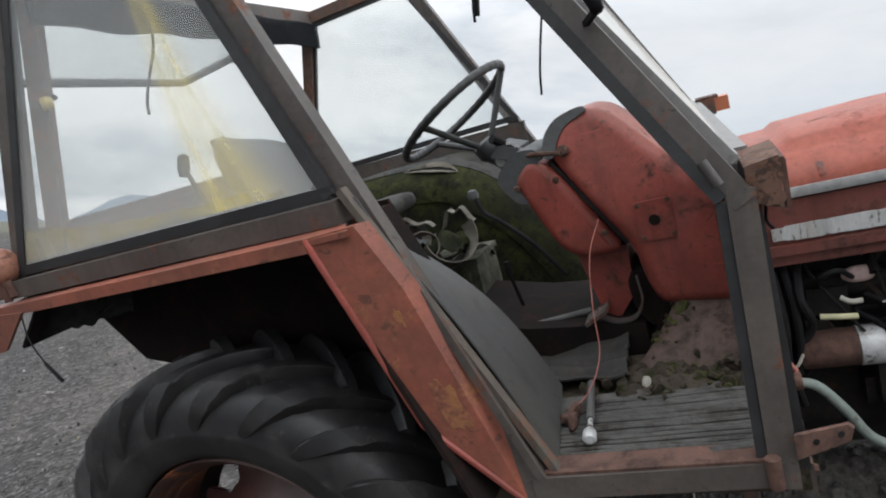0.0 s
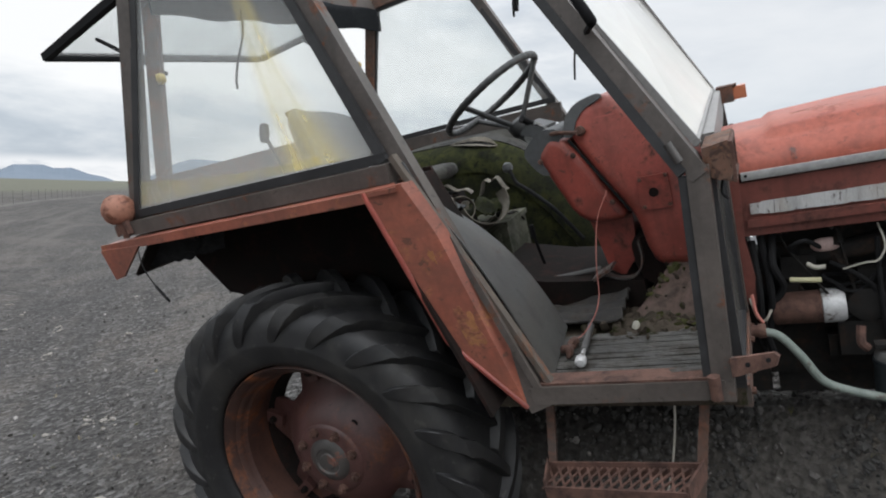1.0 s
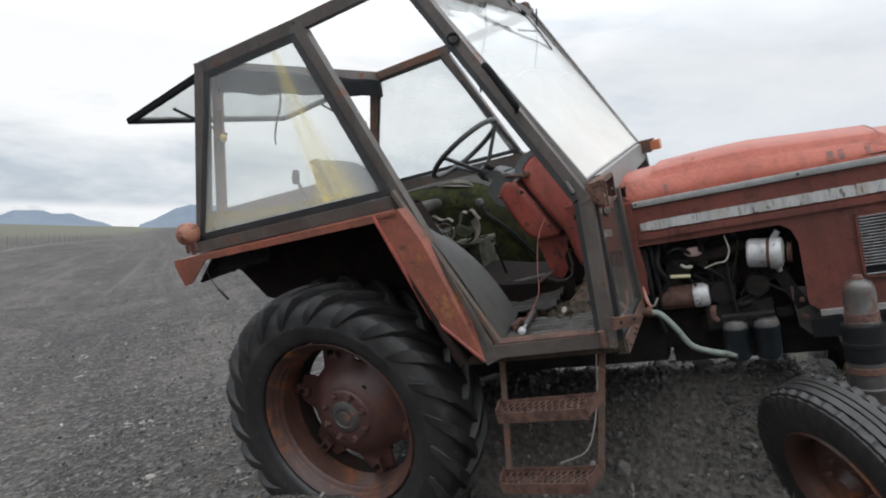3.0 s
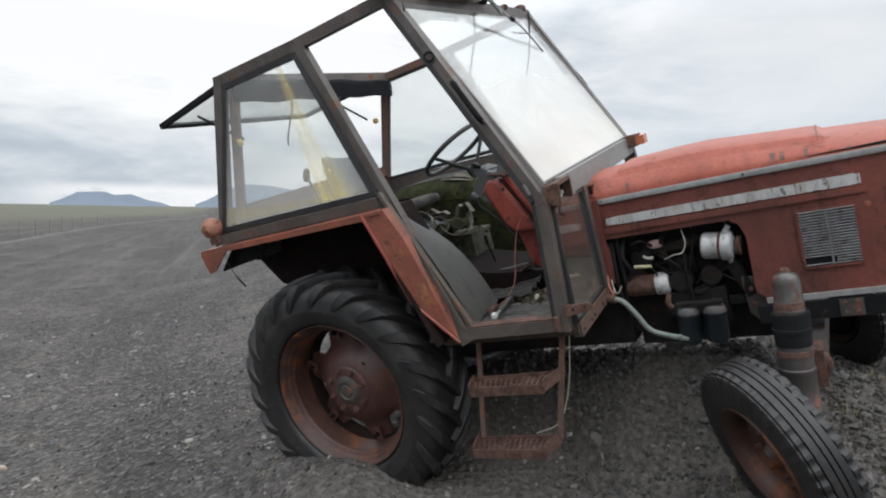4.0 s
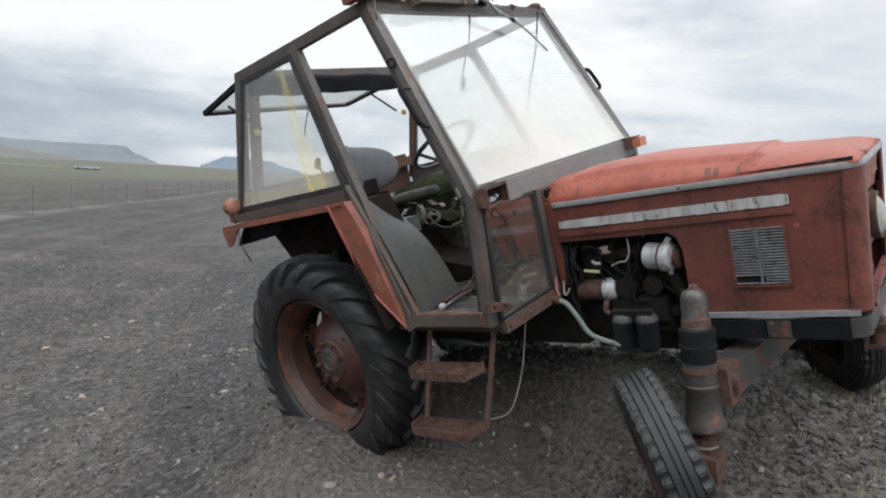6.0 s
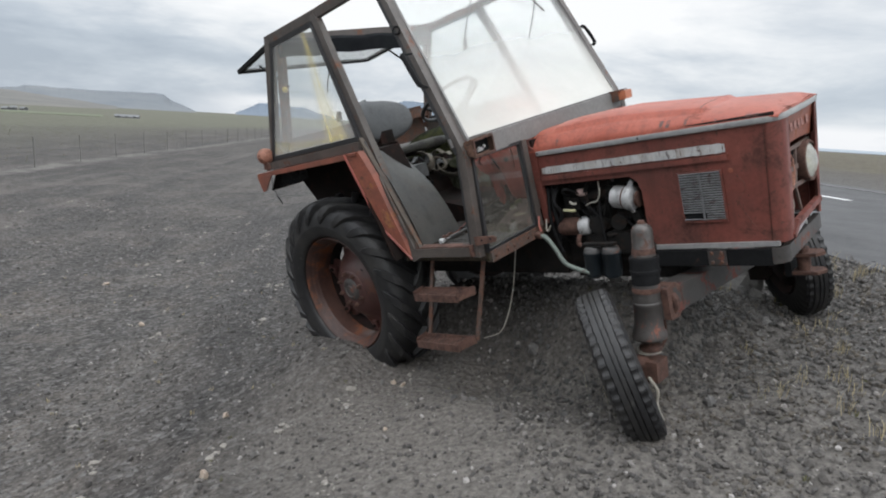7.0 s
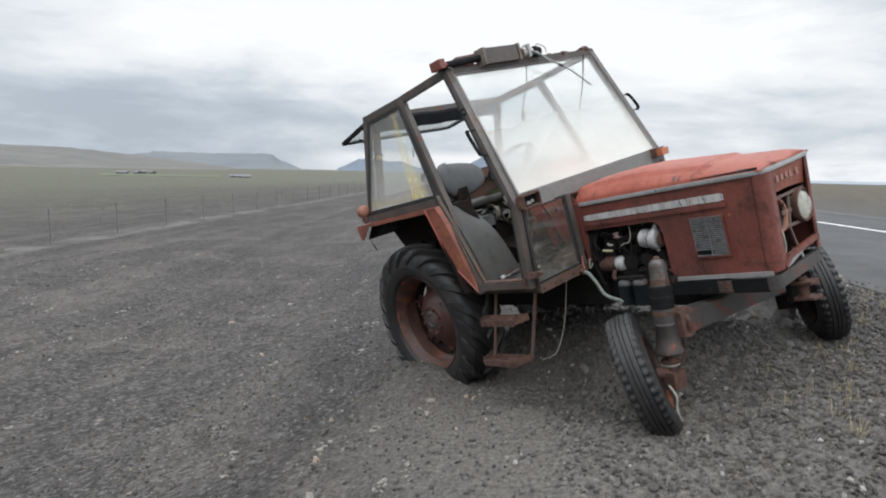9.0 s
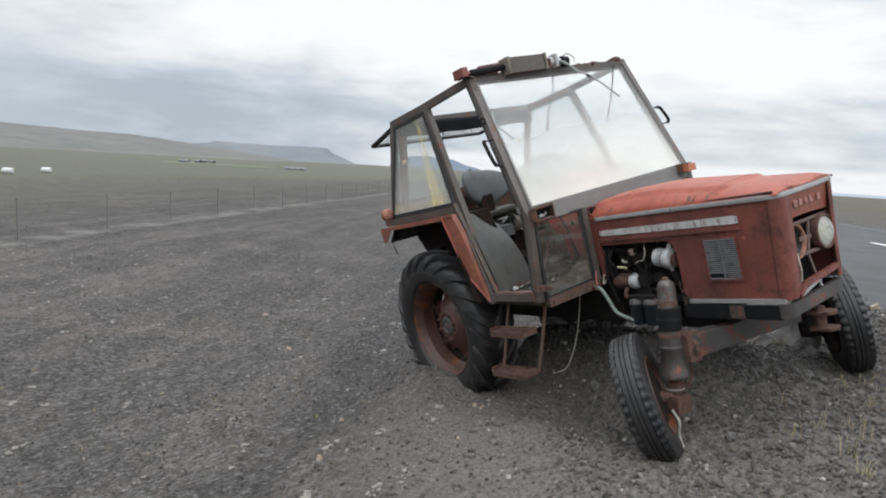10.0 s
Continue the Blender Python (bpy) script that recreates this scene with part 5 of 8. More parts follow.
part("bulb_socket", lathe([(0, -0.035), (0.014, -0.036), (0.016, -0.05), (0.016, -0.07), (0, -0.07)], 14, em), rust_mat, empty_lamp)

# --- bumper rails
part("frame_rail", bar((1.98, -0.286, 0.022), (2.57, -0.286, 0.026), 0.02, 0.078), black_paint, tractor, "black bumper rail", bevel=0.005)
part("frame_rail", bar((1.98, 0.26, 0.030), (2.57, 0.26, 0.030), 0.02, 0.078), black_paint, tractor, bevel=0.005)
part("front_bumper", bar((2.612, -0.242, 0.036), (2.612, 0.235, 0.041), 0.03, 0.072), housing_iron, tractor, "dark grey front bumper bar", bevel=0.008)
part("bumper_corner", sheet(lambda u, v: (2.567 + 0.060 * math.sin(math.pi / 2 * u), -0.239 - 0.060 * math.cos(math.pi / 2 * u), -0.004 + 0.075 * v), 12, 2, -0.012), housing_iron, tractor, "rounded bumper corner")
part("bolt_plate", block(2.28, 2.365, -0.302, -0.297, -0.01, 0.062), housing_iron, tractor, bevel=0.002)
for x in (2.30, 2.345):
    for z in (0.005, 0.05):
        part("bolt", lathe([(0, 0.008), (0.008, 0.008), (0.009, 0.0)], 6, frame_of((x, -0.302, z), (0, -1, 0))), rusty_frame, tractor)
hook = new("tow_hitch"); hook.parent = tractor; hook["label"] = "rusted tow hitch plates with a pin"
for z in (-0.06, -0.15):
    part("hitch_plate", plate([(2.52, -0.042, z), (2.665, -0.040, z), (2.695, 0.0, z), (2.675, 0.042, z), (2.52, 0.046, z)], (0, 0, 0.015)), rust_mat, hook, bevel=0.004)
part("pin", lathe([(0, 0.02), (0.03, 0.02), (0.03, 0.0), (0.028, -0.10), (0.0, -0.10)], 14, frame_of((2.60, 0.0, -0.045), (0, 0, 1))), rust_mat, hook)
part("bracket", bar((2.54, 0.0, 0.0), (2.54, 0.0, -0.16), 0.09, 0.03, up=(1, 0, 0)), black_paint, hook)

# --- cab frame
FRP, FLP = (0.739, -0.545, 1.80), (0.80, 1.00, 1.765)      # roof corners, front
BRP, BLP = (0.231, -0.648, 1.742), (0.18, 0.985, 1.72)     # roof at the middle posts
RRP, RLP = (-0.402, -0.60, 1.743), (-0.285, 0.835, 1.675)  # roof corners, rear
PRB, PLB = (-0.675, -0.672, 0.885), (-0.53, 0.82, 0.885)   # feet of the rear posts
KR, KL = (1.335, -0.785, 0.765), (1.30, 0.875, 0.785)      # kinks of the front posts
SR, SL = (1.335, -0.83, 0.205), (1.33, 0.86, 0.205)
BSR, BSL = (0.865, -0.852, 0.215), (0.90, 0.86, 0.22)      # feet of the middle posts
cab = new("cab_frame")
cab.parent = tractor
cab["label"] = "angular cab frame of grey-brown painted steel"


def post(name, p, q, w=0.05, h=0.055, mat=None, up=(0, 1, 0), ends=(0.0, 0.0), label="", bevel=0.006):
    return part(name, bar(p, q, w, h, up, ends), mat or frame_paint, cab, label, bevel=bevel)


post("rear_post", PRB, RRP, 0.06, 0.05, ends=(0, 0.02))
post("rear_post", PLB, RLP, 0.05, 0.05, rusty_frame, ends=(0, 0.02))
post("window_upright", (-0.612, -0.585, 0.93), (-0.388, -0.535, 1.70), 0.088, 0.045, rusty_frame, up=(0.8, 0.6, 0), label="inner upright of the rear window, rusted below")
post("roof_rail", RRP, BRP, 0.055, 0.045, ends=(0.03, 0.0))
post("roof_rail", BRP, FRP, 0.055, 0.045, ends=(0.0, 0.03))
post("roof_rail", RLP, BLP, 0.05, 0.045, rusty_frame)
post("roof_rail", BLP, FLP, 0.05, 0.045, ends=(0.0, 0.03))
post("middle_post", BSR, BRP, 0.068, 0.045, ends=(0.0, 0.0))
post("middle_post", BSL, BLP, 0.05, 0.045)
post("front_post", (1.330, -0.785, 0.772), (0.738, -0.545, 1.807), 0.042, 0.05, ends=(0.02, 0.03))
post("front_post", (1.316, -0.83, 0.222), (1.332, -0.785, 0.765), 0.048, 0.05, ends=(0.0, 0.015))
post("front_post", KL, FLP, 0.06, 0.05, ends=(0.02, 0.03))
post("front_post", SL, KL, 0.07, 0.05)
post("front_header", FRP, FLP, 0.06, 0.055, up=(0, 0, 1), ends=(0.02, 0.02))
post("rear_header", RRP, RLP, 0.05, 0.06, up=(0, 0, 1))
post("window_rail", (PRB[0] - 0.01, PRB[1] - 0.03, 0.903), (0.575, -0.822, 0.912), 0.055, 0.052, up=(0, 0, 1))
post("window_rail", (PLB[0], PLB[1], 0.895), (0.60, 0.90, 0.895), 0.045, 0.095, frame_paint, up=(0, 0, 1))
post("door_sill", (0.845, -0.852, 0.257), (1.320, -0.83, 0.254), 0.05, 0.050, up=(0, 0, 1), label="brown sill with scuffed paint")
post("door_sill", (0.82, 0.86, 0.235), (1.335, 0.86, 0.232), 0.05, 0.075, up=(0, 0, 1))
post("sill_top", (0.86, -0.838, 0.286), (1.292, -0.822, 0.283), 0.062, 0.006, rust_mat, up=(0, 0, 1), bevel=0)
post("cowl_bar", (1.350, -0.625, 0.778), (1.315, 0.87, 0.785), 0.035, 0.10, cowl_grey, up=(0, 0, 1), label="grey cowl strip below the windscreen")
post("lower_front_rail", (1.350, -0.795, 0.206), (1.350, -0.33, 0.215), 0.04, 0.06, rusty_frame, up=(0, 0, 1))
post("lower_front_post", (1.352, -0.330, 0.735), (1.352, -0.335, 0.235), 0.032, 0.045, up=(0, 1, 0))
post("rear_shelf_bar", (-0.60, -0.65, 1.00), (-0.50, 0.82, 1.02), 0.05, 0.07, rusty_frame, up=(0, 0, 1))


def pane(name, corners, material, parent, label="", thick=0.005, inset=0.0):
    c = sum((Vector(v) for v in corners), Vector()) / len(corners)
    pts = [Vector(v) + (c - Vector(v)).normalized() * inset for v in corners]
    nrm = (pts[1] - pts[0]).cross(pts[2] - pts[0]).normalized()
    ob = part(name, plate(pts, nrm * thick), material, parent, label)
    ob.visible_shadow = False
    return ob


def seal(name, corners, r, parent, material=None, inset=0.0):
    c = sum((Vector(v) for v in corners), Vector()) / len(corners)
    pts = [Vector(v) + (c - Vector(v)).normalized() * inset for v in corners]
    for a, b in zip(pts, pts[1:] + pts[:1]):
        part(name, bar(a, b, r * 1.3, r, up=(0, 1, 0), ends=(r / 2, r / 2)), material or seal_rubber, parent, bevel=0.003)


qw = [(-0.640, -0.690, 0.948), (0.540, -0.792, 0.950), (0.218, -0.668, 1.700), (-0.37, -0.612, 1.706)]
quarter = new("quarter_window"); quarter.parent = tractor; quarter["label"] = "dirty quarter window with yellow streaks and black seal"
pane("pane", qw, side_glass, quarter)


def quarter_point(u, v):
    a, b, c, d = (Vector(p) for p in qw)
    return (a.lerp(b, u)).lerp(d.lerp(c, u), v)


def film_on_glass(name, f, nu, nv, material, parent, label):
    """A stain on a pane: a thin film whose strength runs out to both sides."""
    me = bpy.data.meshes.new(name)
    me.from_pydata([tuple(f(i / nu, j / nv)) for i in range(nu + 1) for j in range(nv + 1)], [], [(i * (nv + 1) + j, (i + 1) * (nv + 1) + j, (i + 1) * (nv + 1) + j + 1, i * (nv + 1) + j + 1) for i in range(nu) for j in range(nv)])
    uv = me.uv_layers.new(name="across")
    for loop in me.loops:
        i, j = divmod(loop.vertex_index, nv + 1)
        uv.data[loop.index].uv = (i / nu, j / nv)
    me.materials.append(material)
    ob = new(name, me)
    ob.parent, ob["label"], ob.visible_shadow = parent, label, False
    return ob


def streak(u, v):
    mid = 0.745 + 0.055 * (1 - v) - 0.012 * math.sin(v * 5)
    wide = 0.11 + 0.24 * (1 - v) ** 1.4
    return quarter_point(max(0.02, min(0.975, mid + wide * (u - 0.5))), 0.03 + 0.94 * v) + V(0, -0.006, 0)


film_on_glass("resin_streak", streak, 24, 40, stain_glass, quarter, "yellow resin streak")
part("algae_edge", sheet(lambda u, v: quarter_point(0.02 + 0.8 * u, 0.035 + (0.03 + 0.09 * (1 - u) ** 2 + 0.015 * noise.noise(V(u * 9, 1, 1))) * v) + V(0, -0.004, 0), 30, 3, 0.001), algae_glass, quarter, "yellow-green algae along the lower edge").visible_shadow = False
seal("seal", qw, 0.022, quarter, inset=0.006)
ws = [(1.335, -0.745, 0.825), (1.30, 0.850, 0.835), (0.825, 0.965, 1.735), (0.765, -0.515, 1.765)]
screen = new("windscreen"); screen.parent = tractor; screen["label"] = "dusty milky windscreen in a grey frame"
pane("pane", ws, screen_glass, screen)
seal("frame", ws, 0.014, screen, cowl_grey, inset=0.004)
lw = [(1.352, -0.765, 0.735), (1.352, -0.355, 0.735), (1.352, -0.36, 0.245), (1.352, -0.805, 0.235)]
lower = new("lower_window"); lower.parent = tractor; lower["label"] = "grimy lower front window"
pane("pane", lw, low_glass, lower)
seal("seal", lw, 0.018, lower, inset=0.008)
lq = [(-0.50, 0.82, 0.95), (0.57, 0.90, 0.96), (0.17, 0.975, 1.69), (-0.27, 0.84, 1.65)]
leftw = new("quarter_window"); leftw.parent = tractor; leftw["label"] = "milky side window"
pane("pane", lq, left_glass, leftw)
seal("seal", lq, 0.02, leftw, inset=0.006)

# rear hatch swung up behind the roof
hatch = new("rear_hatch"); hatch.parent = tractor; hatch["label"] = "rear window hatch propped open"
HA, HB, HC, HD = (-0.42, -0.575, 1.73), (-0.30, 0.79, 1.665), (-1.09, 0.80, 1.60), (-1.165, -0.460, 1.668)
for p, q in ((HA, HD), (HD, HC), (HC, HB)):
    part("hatch_bar", bar(p, q, 0.035, 0.03), black_paint, hatch, bevel=0.004)
pane("pane", [HA, HB, HC, HD], hatch_glass, hatch)
def felt(u, v):
    sag = 0.006 * math.sin(u * 23) * v + 0.009 * noise.noise(V(u * 7, v * 3, 2)) * (0.3 + v)
    return (-0.335 + 0.09 * u - 0.03 * v - 0.25 * max(0.0, 0.35 - v) , -0.575 + 1.43 * u, 1.775 - 0.07 * u - 0.165 * v + sag)


part("rolled_cover", sheet(felt, 40, 10, 0.008), roof_felt, hatch, "black torn roof fabric hanging at the rear")
for s, y in ((-1, -0.52), (1, 0.76)):
    part("gas_strut", tube([(-0.47 - 0.02 * s, y, 1.42), (-0.75, y - 0.0, 1.63)], 0.008), wire_black, hatch)

# --- fenders
fend = new("fender"); fend.parent = tractor; fend["label"] = "orange-red mudguard with flaking paint"
RC, FK, MID, TIP = (-0.787, -0.776, 0.862), (0.533, -0.93, 0.887), (0.655, -0.905, 0.44), (0.825, -0.873, 0.222)
part("top_edge", plate([(-0.787, -0.776, 0.862), (0.533, -0.93, 0.880), (0.635, -0.93, 0.882), (0.575, -0.83, 0.885), (-0.70, -0.69, 0.872), (-0.79, -0.72, 0.866)], (0, 0, -0.012)), fender_paint, fend, bevel=0.004)
part("front_face", plate([(0.533, -0.93, 0.884), (0.640, -0.912, 0.886), (0.70, -0.901, 0.74), TIP, MID], (0.02, 0.03, 0)), fender_paint, fend, "flaking orange-red front face", bevel=0.004)
part("folded_edge", tube([(0.533, -0.931, 0.882), MID], 0.0075, 8, 1), console_paint, fend, "bright red folded edge")
part("folded_edge", tube([MID, TIP], 0.0075, 8, 1), console_paint, fend)
FA, FM, FT = Vector((0.640, -0.912, 0.886)), Vector(MID), Vector(TIP)
for wa, wm, wt, size, seed in ((0.27, 0.30, 0.43, 0.042, 1), (0.62, 0.22, 0.16, 0.012, 2)):
    c_ = FA * wa + FM * wm + FT * wt
    e1 = (FT - FA).normalized()
    nrm_ = (FM - FA).cross(FT - FA).normalized()
    nrm_ = nrm_ if nrm_.y < 0 else -nrm_
    e2 = nrm_.cross(e1)
    ring_ = []
    for k_ in range(28):
        a_ = 2 * math.pi * k_ / 28
        r_ = size * (1 + 0.75 * noise.noise(V(math.cos(a_) * 1.6, math.sin(a_) * 1.6, seed)) + 0.25 * noise.noise(V(math.cos(a_) * 5, math.sin(a_) * 5, seed)))
        ring_.append(c_ + e1 * r_ * math.cos(a_) * 1.5 + e2 * r_ * math.sin(a_) * 0.6 + nrm_ * 0.0005)
    part("rust_bloom", plate(ring_, nrm_ * 0.0012), rust_patch, fend, "orange rust patch")
part("side_lip", bar((-0.787, -0.778, 0.852), (0.535, -0.932, 0.870), 0.010, 0.030), fender_paint, fend, bevel=0.003)


def arch(u, v):
    """Inner wall of the wheel arch."""
    k = u * 3
    pts = [(-0.66, 0.74), (-0.50, 0.86), (0.52, 0.87), (0.74, 0.24)]
    i = min(2, int(k)); t = k - i
    x = pts[i][0] + (pts[i + 1][0] - pts[i][0]) * t
    edge = -0.755 - 0.117 * (x + 0.787)
    return (x, edge + (-0.50 - edge) * v, pts[i][1] + (pts[i + 1][1] - pts[i][1]) * t - 0.012)


# inside of the mudguard coloured near black for the shade over the tyre
part("arch_liner", sheet(arch, 12, 4, 0.01), under_shade, fend, "rusty underside, near black for the shade in the arch", sharp=20)
part("inner_wall", plate([(-0.66, -0.50, 0.74), (-0.50, -0.50, 0.88), (0.52, -0.50, 0.88), (0.76, -0.50, 0.22), (0.50, -0.50, 0.05), (0.20, -0.50, 0.30), (-0.20, -0.50, 0.46), (-0.52, -0.50, 0.55)], (0, 0.012, 0)), under_shade, fend)
part("tail_box", plate([(-0.787, -0.790, 0.850), (-0.752, -0.794, 0.730), (-0.695, -0.800, 0.738), (-0.53, -0.820, 0.846)], (0.0, 0.010, 0.0)), fender_paint, fend, "dented dark red tail end", bevel=0.003)


def flap(u, v):
    top = V(-0.53 + 0.335 * u, -0.735, 0.850 - 0.004 * u)
    low = V(-0.70 + 0.45 * u, -0.725 + 0.02 * u, 0.742 + 0.02 * u + 0.022 * noise.noise(V(u * 9, 2, 1)))
    p = top.lerp(low, v)
    if 0.45 < u < 0.80 and v < 0.65:
        p.z -= 0.03 * math.sin((u - 0.45) / 0.35 * math.pi) * (1 - v) * (1 + 0.6 * noise.noise(V(u * 30, v * 3, 9)))
    return p + V(0, 0.02 * noise.noise(V(u * 4, v * 4, 6)), 0)


# black colour stands for the shaded inside of the tail
part("torn_flap", sheet(flap, 44, 8, 0.004), wire_black, fend, "torn flap with a ragged edge, black for the shade inside the tail")
lamp2 = new("rear_lamp"); lamp2.parent = tractor; lamp2["label"] = "round rust-orange rear lamp bowl"
lm = frame_of((-0.690, -0.720, 0.980), (-0.9, 0.1, 0.1))
part("bowl", lathe([(0.0, -0.052), (0.025, -0.049), (0.045, -0.034), (0.056, -0.01), (0.058, 0.012), (0.055, 0.03), (0.058, 0.034), (0.055, 0.040), (0.0, 0.040)], 28, lm), lamp_paint, lamp2, "faded orange bowl")
part("hanging_scrap", bar((-0.715, -0.74, 0.925), (-0.712, -0.745, 0.885), 0.012, 0.018), rust_mat, lamp2, bevel=0.004)
part("hanging_scrap", bar((-0.68, -0.735, 0.935), (-0.685, -0.74, 0.872), 0.014, 0.020), rust_mat, lamp2, bevel=0.005)
part("bracket", tube([(-0.665, -0.735, 0.935), (-0.66, -0.735, 0.91), (-0.655, -0.735, 0.885)], 0.014, 8), rust_mat, lamp2)
part("bolt", lathe([(0, 0.0), (0.012, 0.0), (0.012, 0.05), (0, 0.05)], 8, frame_of((-0.70, -0.74, 0.89), (0, 0, 1))), rust_mat, lamp2)
lf = new("fender"); lf.parent = tractor; lf["label"] = "mudguard with moss-grown inner panel"

def eased(points, passes=2):
    """The same outline with its corners cut round."""
    for _ in range(passes):
        points = [tuple(a + (b - a) * f for a, b in zip(p, q)) for p, q in zip(points, points[1:] + points[:1]) for f in (0.2, 0.8)]
    return points


prof = [(-0.66, 0.60), (-0.55, 0.80), (-0.2, 0.872), (0.12, 0.876), (0.29, 0.862), (0.42, 0.800), (0.56, 0.690), (0.70, 0.520), (0.86, 0.22)]
ridge_line = smooth_path([(x, 0, z) for x, z in prof], 5)


def shoulder(u, deep, bend):
    """The mudguard's rounded inner edge: bend 0 is the upright wall, 90 the flat top."""
    k = min(len(ridge_line) - 2, int(u * (len(ridge_line) - 1)))
    f = u * (len(ridge_line) - 1) - k
    p, along = ridge_line[k].lerp(ridge_line[k + 1], f), (ridge_line[k + 1] - ridge_line[k]).normalized()
    side = V(along.z, 0, -along.x)
    p = p + side * 0.15 * (1 - math.sin(bend)) * (1 if side.z < 0 else -1)
    dent = 0.006 * noise.noise(V(u * 9, bend * 3, 2))
    return (p.x, 0.50 + 0.15 * (1 - math.cos(bend)) + deep + dent, p.z + dent)


def split_at(u):
    return radians(66) + 0.10 * noise.noise(V(u * 7, 0, 4))


part("inner_wall", sheet(lambda u, v: shoulder(u, 0.0, split_at(u) * v), 48, 10, 0.006), moss_sheet, lf, "mossy green rounded inner panel", sharp=70)
part("lower_wall", plate([(x, 0.502, z) for x, z in eased([(-0.60, 0.40), (-0.48, 0.68), (-0.2, 0.735), (0.12, 0.74), (0.25, 0.725), (0.33, 0.685), (0.45, 0.59), (0.57, 0.44), (0.72, 0.16), (-0.5, 0.15)], 2)], (0, 0.012, 0)), moss_sheet, lf)
part("top_cover", sheet(lambda u, v: shoulder(u, 0.28 * max(0, v - 0.5) * 2, split_at(u) + (radians(90) - split_at(u)) * min(1, 2 * v)), 48, 8, 0.010), old_vinyl, lf, "dark grey padded top", sharp=70)
# a lens-shaped tear with pale curled lips in the padded shoulder, its shaded gap painted black
for name, up_, look_, label in (("tear_lip", 1, cloth, "pale torn lip of the padding"), ("tear_lip", -1, cloth, "pale torn lip of the padding"), ("tear_gap", 0, wire_black, "black film for the shaded gap under the torn cover")):
    def lip(u, v, up_=up_):
        w = math.sin(math.pi * u) ** 0.7
        a = radians(58) + w * up_ * (0.06 + 0.16 * v) - 0.10 * (u - 0.5) + (0.14 * w * (v - 0.5) if not up_ else 0)
        x, y, z = shoulder(0.365 + 0.20 * u, 0.0, a)
        curl = (0.010 + 0.012 * v * w + 0.004 * noise.noise(V(u * 9, v * 3, up_))) if up_ else 0.004
        return (x, y - 0.6 * curl, z + 0.8 * curl)
    part(name, sheet(lip, 20, 4, 0.003), look_, lf, label)

# --- cab floor
part("floor_plate", block(0.70, 1.36, -0.81, 0.83, 0.19, 0.235), soil_mat, tractor)
mat_holder = new("floor_covering"); mat_holder.parent = tractor; mat_holder["label"] = "grey ribbed rubber mat strewn with dirt"
bm = bmesh.new()
add_box(bm, (0.84, -0.655, 0.247), (1.33, -0.635, 0.247), 0.34, 0.018)
part("mat", bm, floor_mat, mat_holder, bevel=0.003)
for i in range(17):
    y = -0.81 + i * 0.019
    worn = 0.004 * (i / 16) + 0.0018 * math.sin(i * 3.7)
    a_, b_ = 0.85 + 0.006 * math.sin(i * 2.1) + 0.03 * (i > 12), 1.325 - 0.05 * (i > 11) * (i % 3)
    line = [(a_ + (b_ - a_) * k / 5, y - 0.006 + 0.014 * k / 5 + 0.0025 * math.sin(i * 1.3 + k * 1.9), 0.2588 - worn + 0.0012 * math.sin(i * 2.9 + k * 2.3)) for k in range(6)]
    bm = bmesh.new()
    add_tube(bm, line, 0.0058, 6, 2)
    part("mat_rib", bm, floor_mat, mat_holder)
rng = random.Random(4)
for n_ in range(26):
    bm = bmesh.new()
    add_lump(bm, (rng.uniform(0.90, 1.30), rng.uniform(-0.52, -0.30), 0.262), (rng.uniform(0.010, 0.026), rng.uniform(0.010, 0.022), 0.009), rng, 1)
    part("dirt_crumb", bm, soil_mat, mat_holder)


def soil(u, v):
    x, y = 0.99 + 0.34 * u, -0.56 + 0.30 * v
    fade = math.sin(math.pi * min(1.0, u + 0.15)) * math.sin(math.pi * (0.10 + 0.80 * v))
    return (x, y, 0.240 + 0.026 * fade + 0.016 * noise.noise(V(x * 14, y * 14, 1)) + 0.010 * noise.noise(V(x * 40, y * 40, 5)))


part("soil_drift", sheet(soil, 40, 40, -0.01), soil_mat, mat_holder, "heap of brown dirt and green moss", sharp=80)
part("back_mat", sheet(lambda u, v: (0.62 + 0.39 * u, -0.425 + 0.26 * v + 0.02 * math.sin(u * 5), 0.262 + 0.012 * noise.noise(V(u * 5, v * 5, 3)) + 0.010 * math.sin(v * 24 + 2 * u) * (0.3 + 0.7 * u) + 0.035 * u ** 3 * (0.4 + v)), 28, 34, 0.006), old_rubber, mat_holder, "curled piece of black rubber mat", sharp=80)
for n_ in range(170):
    bm = bmesh.new()
    k = (0.30, 0.42, 0.75)[n_ % 3]
    t = rng.random()
    # one drift along the foot of the hump, one across its top, crumbs between
    x, y = (1.07 + 0.22 * t, -0.30 + 0.14 * t) if n_ % 5 < 2 else ((1.10 + 0.20 * t, -0.38 - 0.13 * t) if n_ % 5 < 4 else (rng.uniform(1.0, 1.3), rng.uniform(-0.54, -0.30)))
    x, y = x + rng.gauss(0, 0.014), y + rng.gauss(0, 0.014)
    z = 0.242 + 0.147 * max(0, min(1, (y + 0.375) / 0.17)) ** 0.8 * min(1.0, 3.5 * max(0, (x - 1.06) / 0.28) + 0.1) ** 0.6 if y > -0.36 else 0.262
    add_lump(bm, (x, min(-0.215, y), z + 0.010 * (y > -0.36)), (k * rng.uniform(0.008, 0.026), k * rng.uniform(0.008, 0.022), k * rng.uniform(0.005, 0.011)), rng, 1, 0.5)
    mossy = n_ % 5 < 4 and n_ % 7 not in (2, 5)
    part("moss_tuft" if mossy else "dirt_crumb", bm, moss_mat if mossy else soil_mat, mat_holder)
bm = bmesh.new()
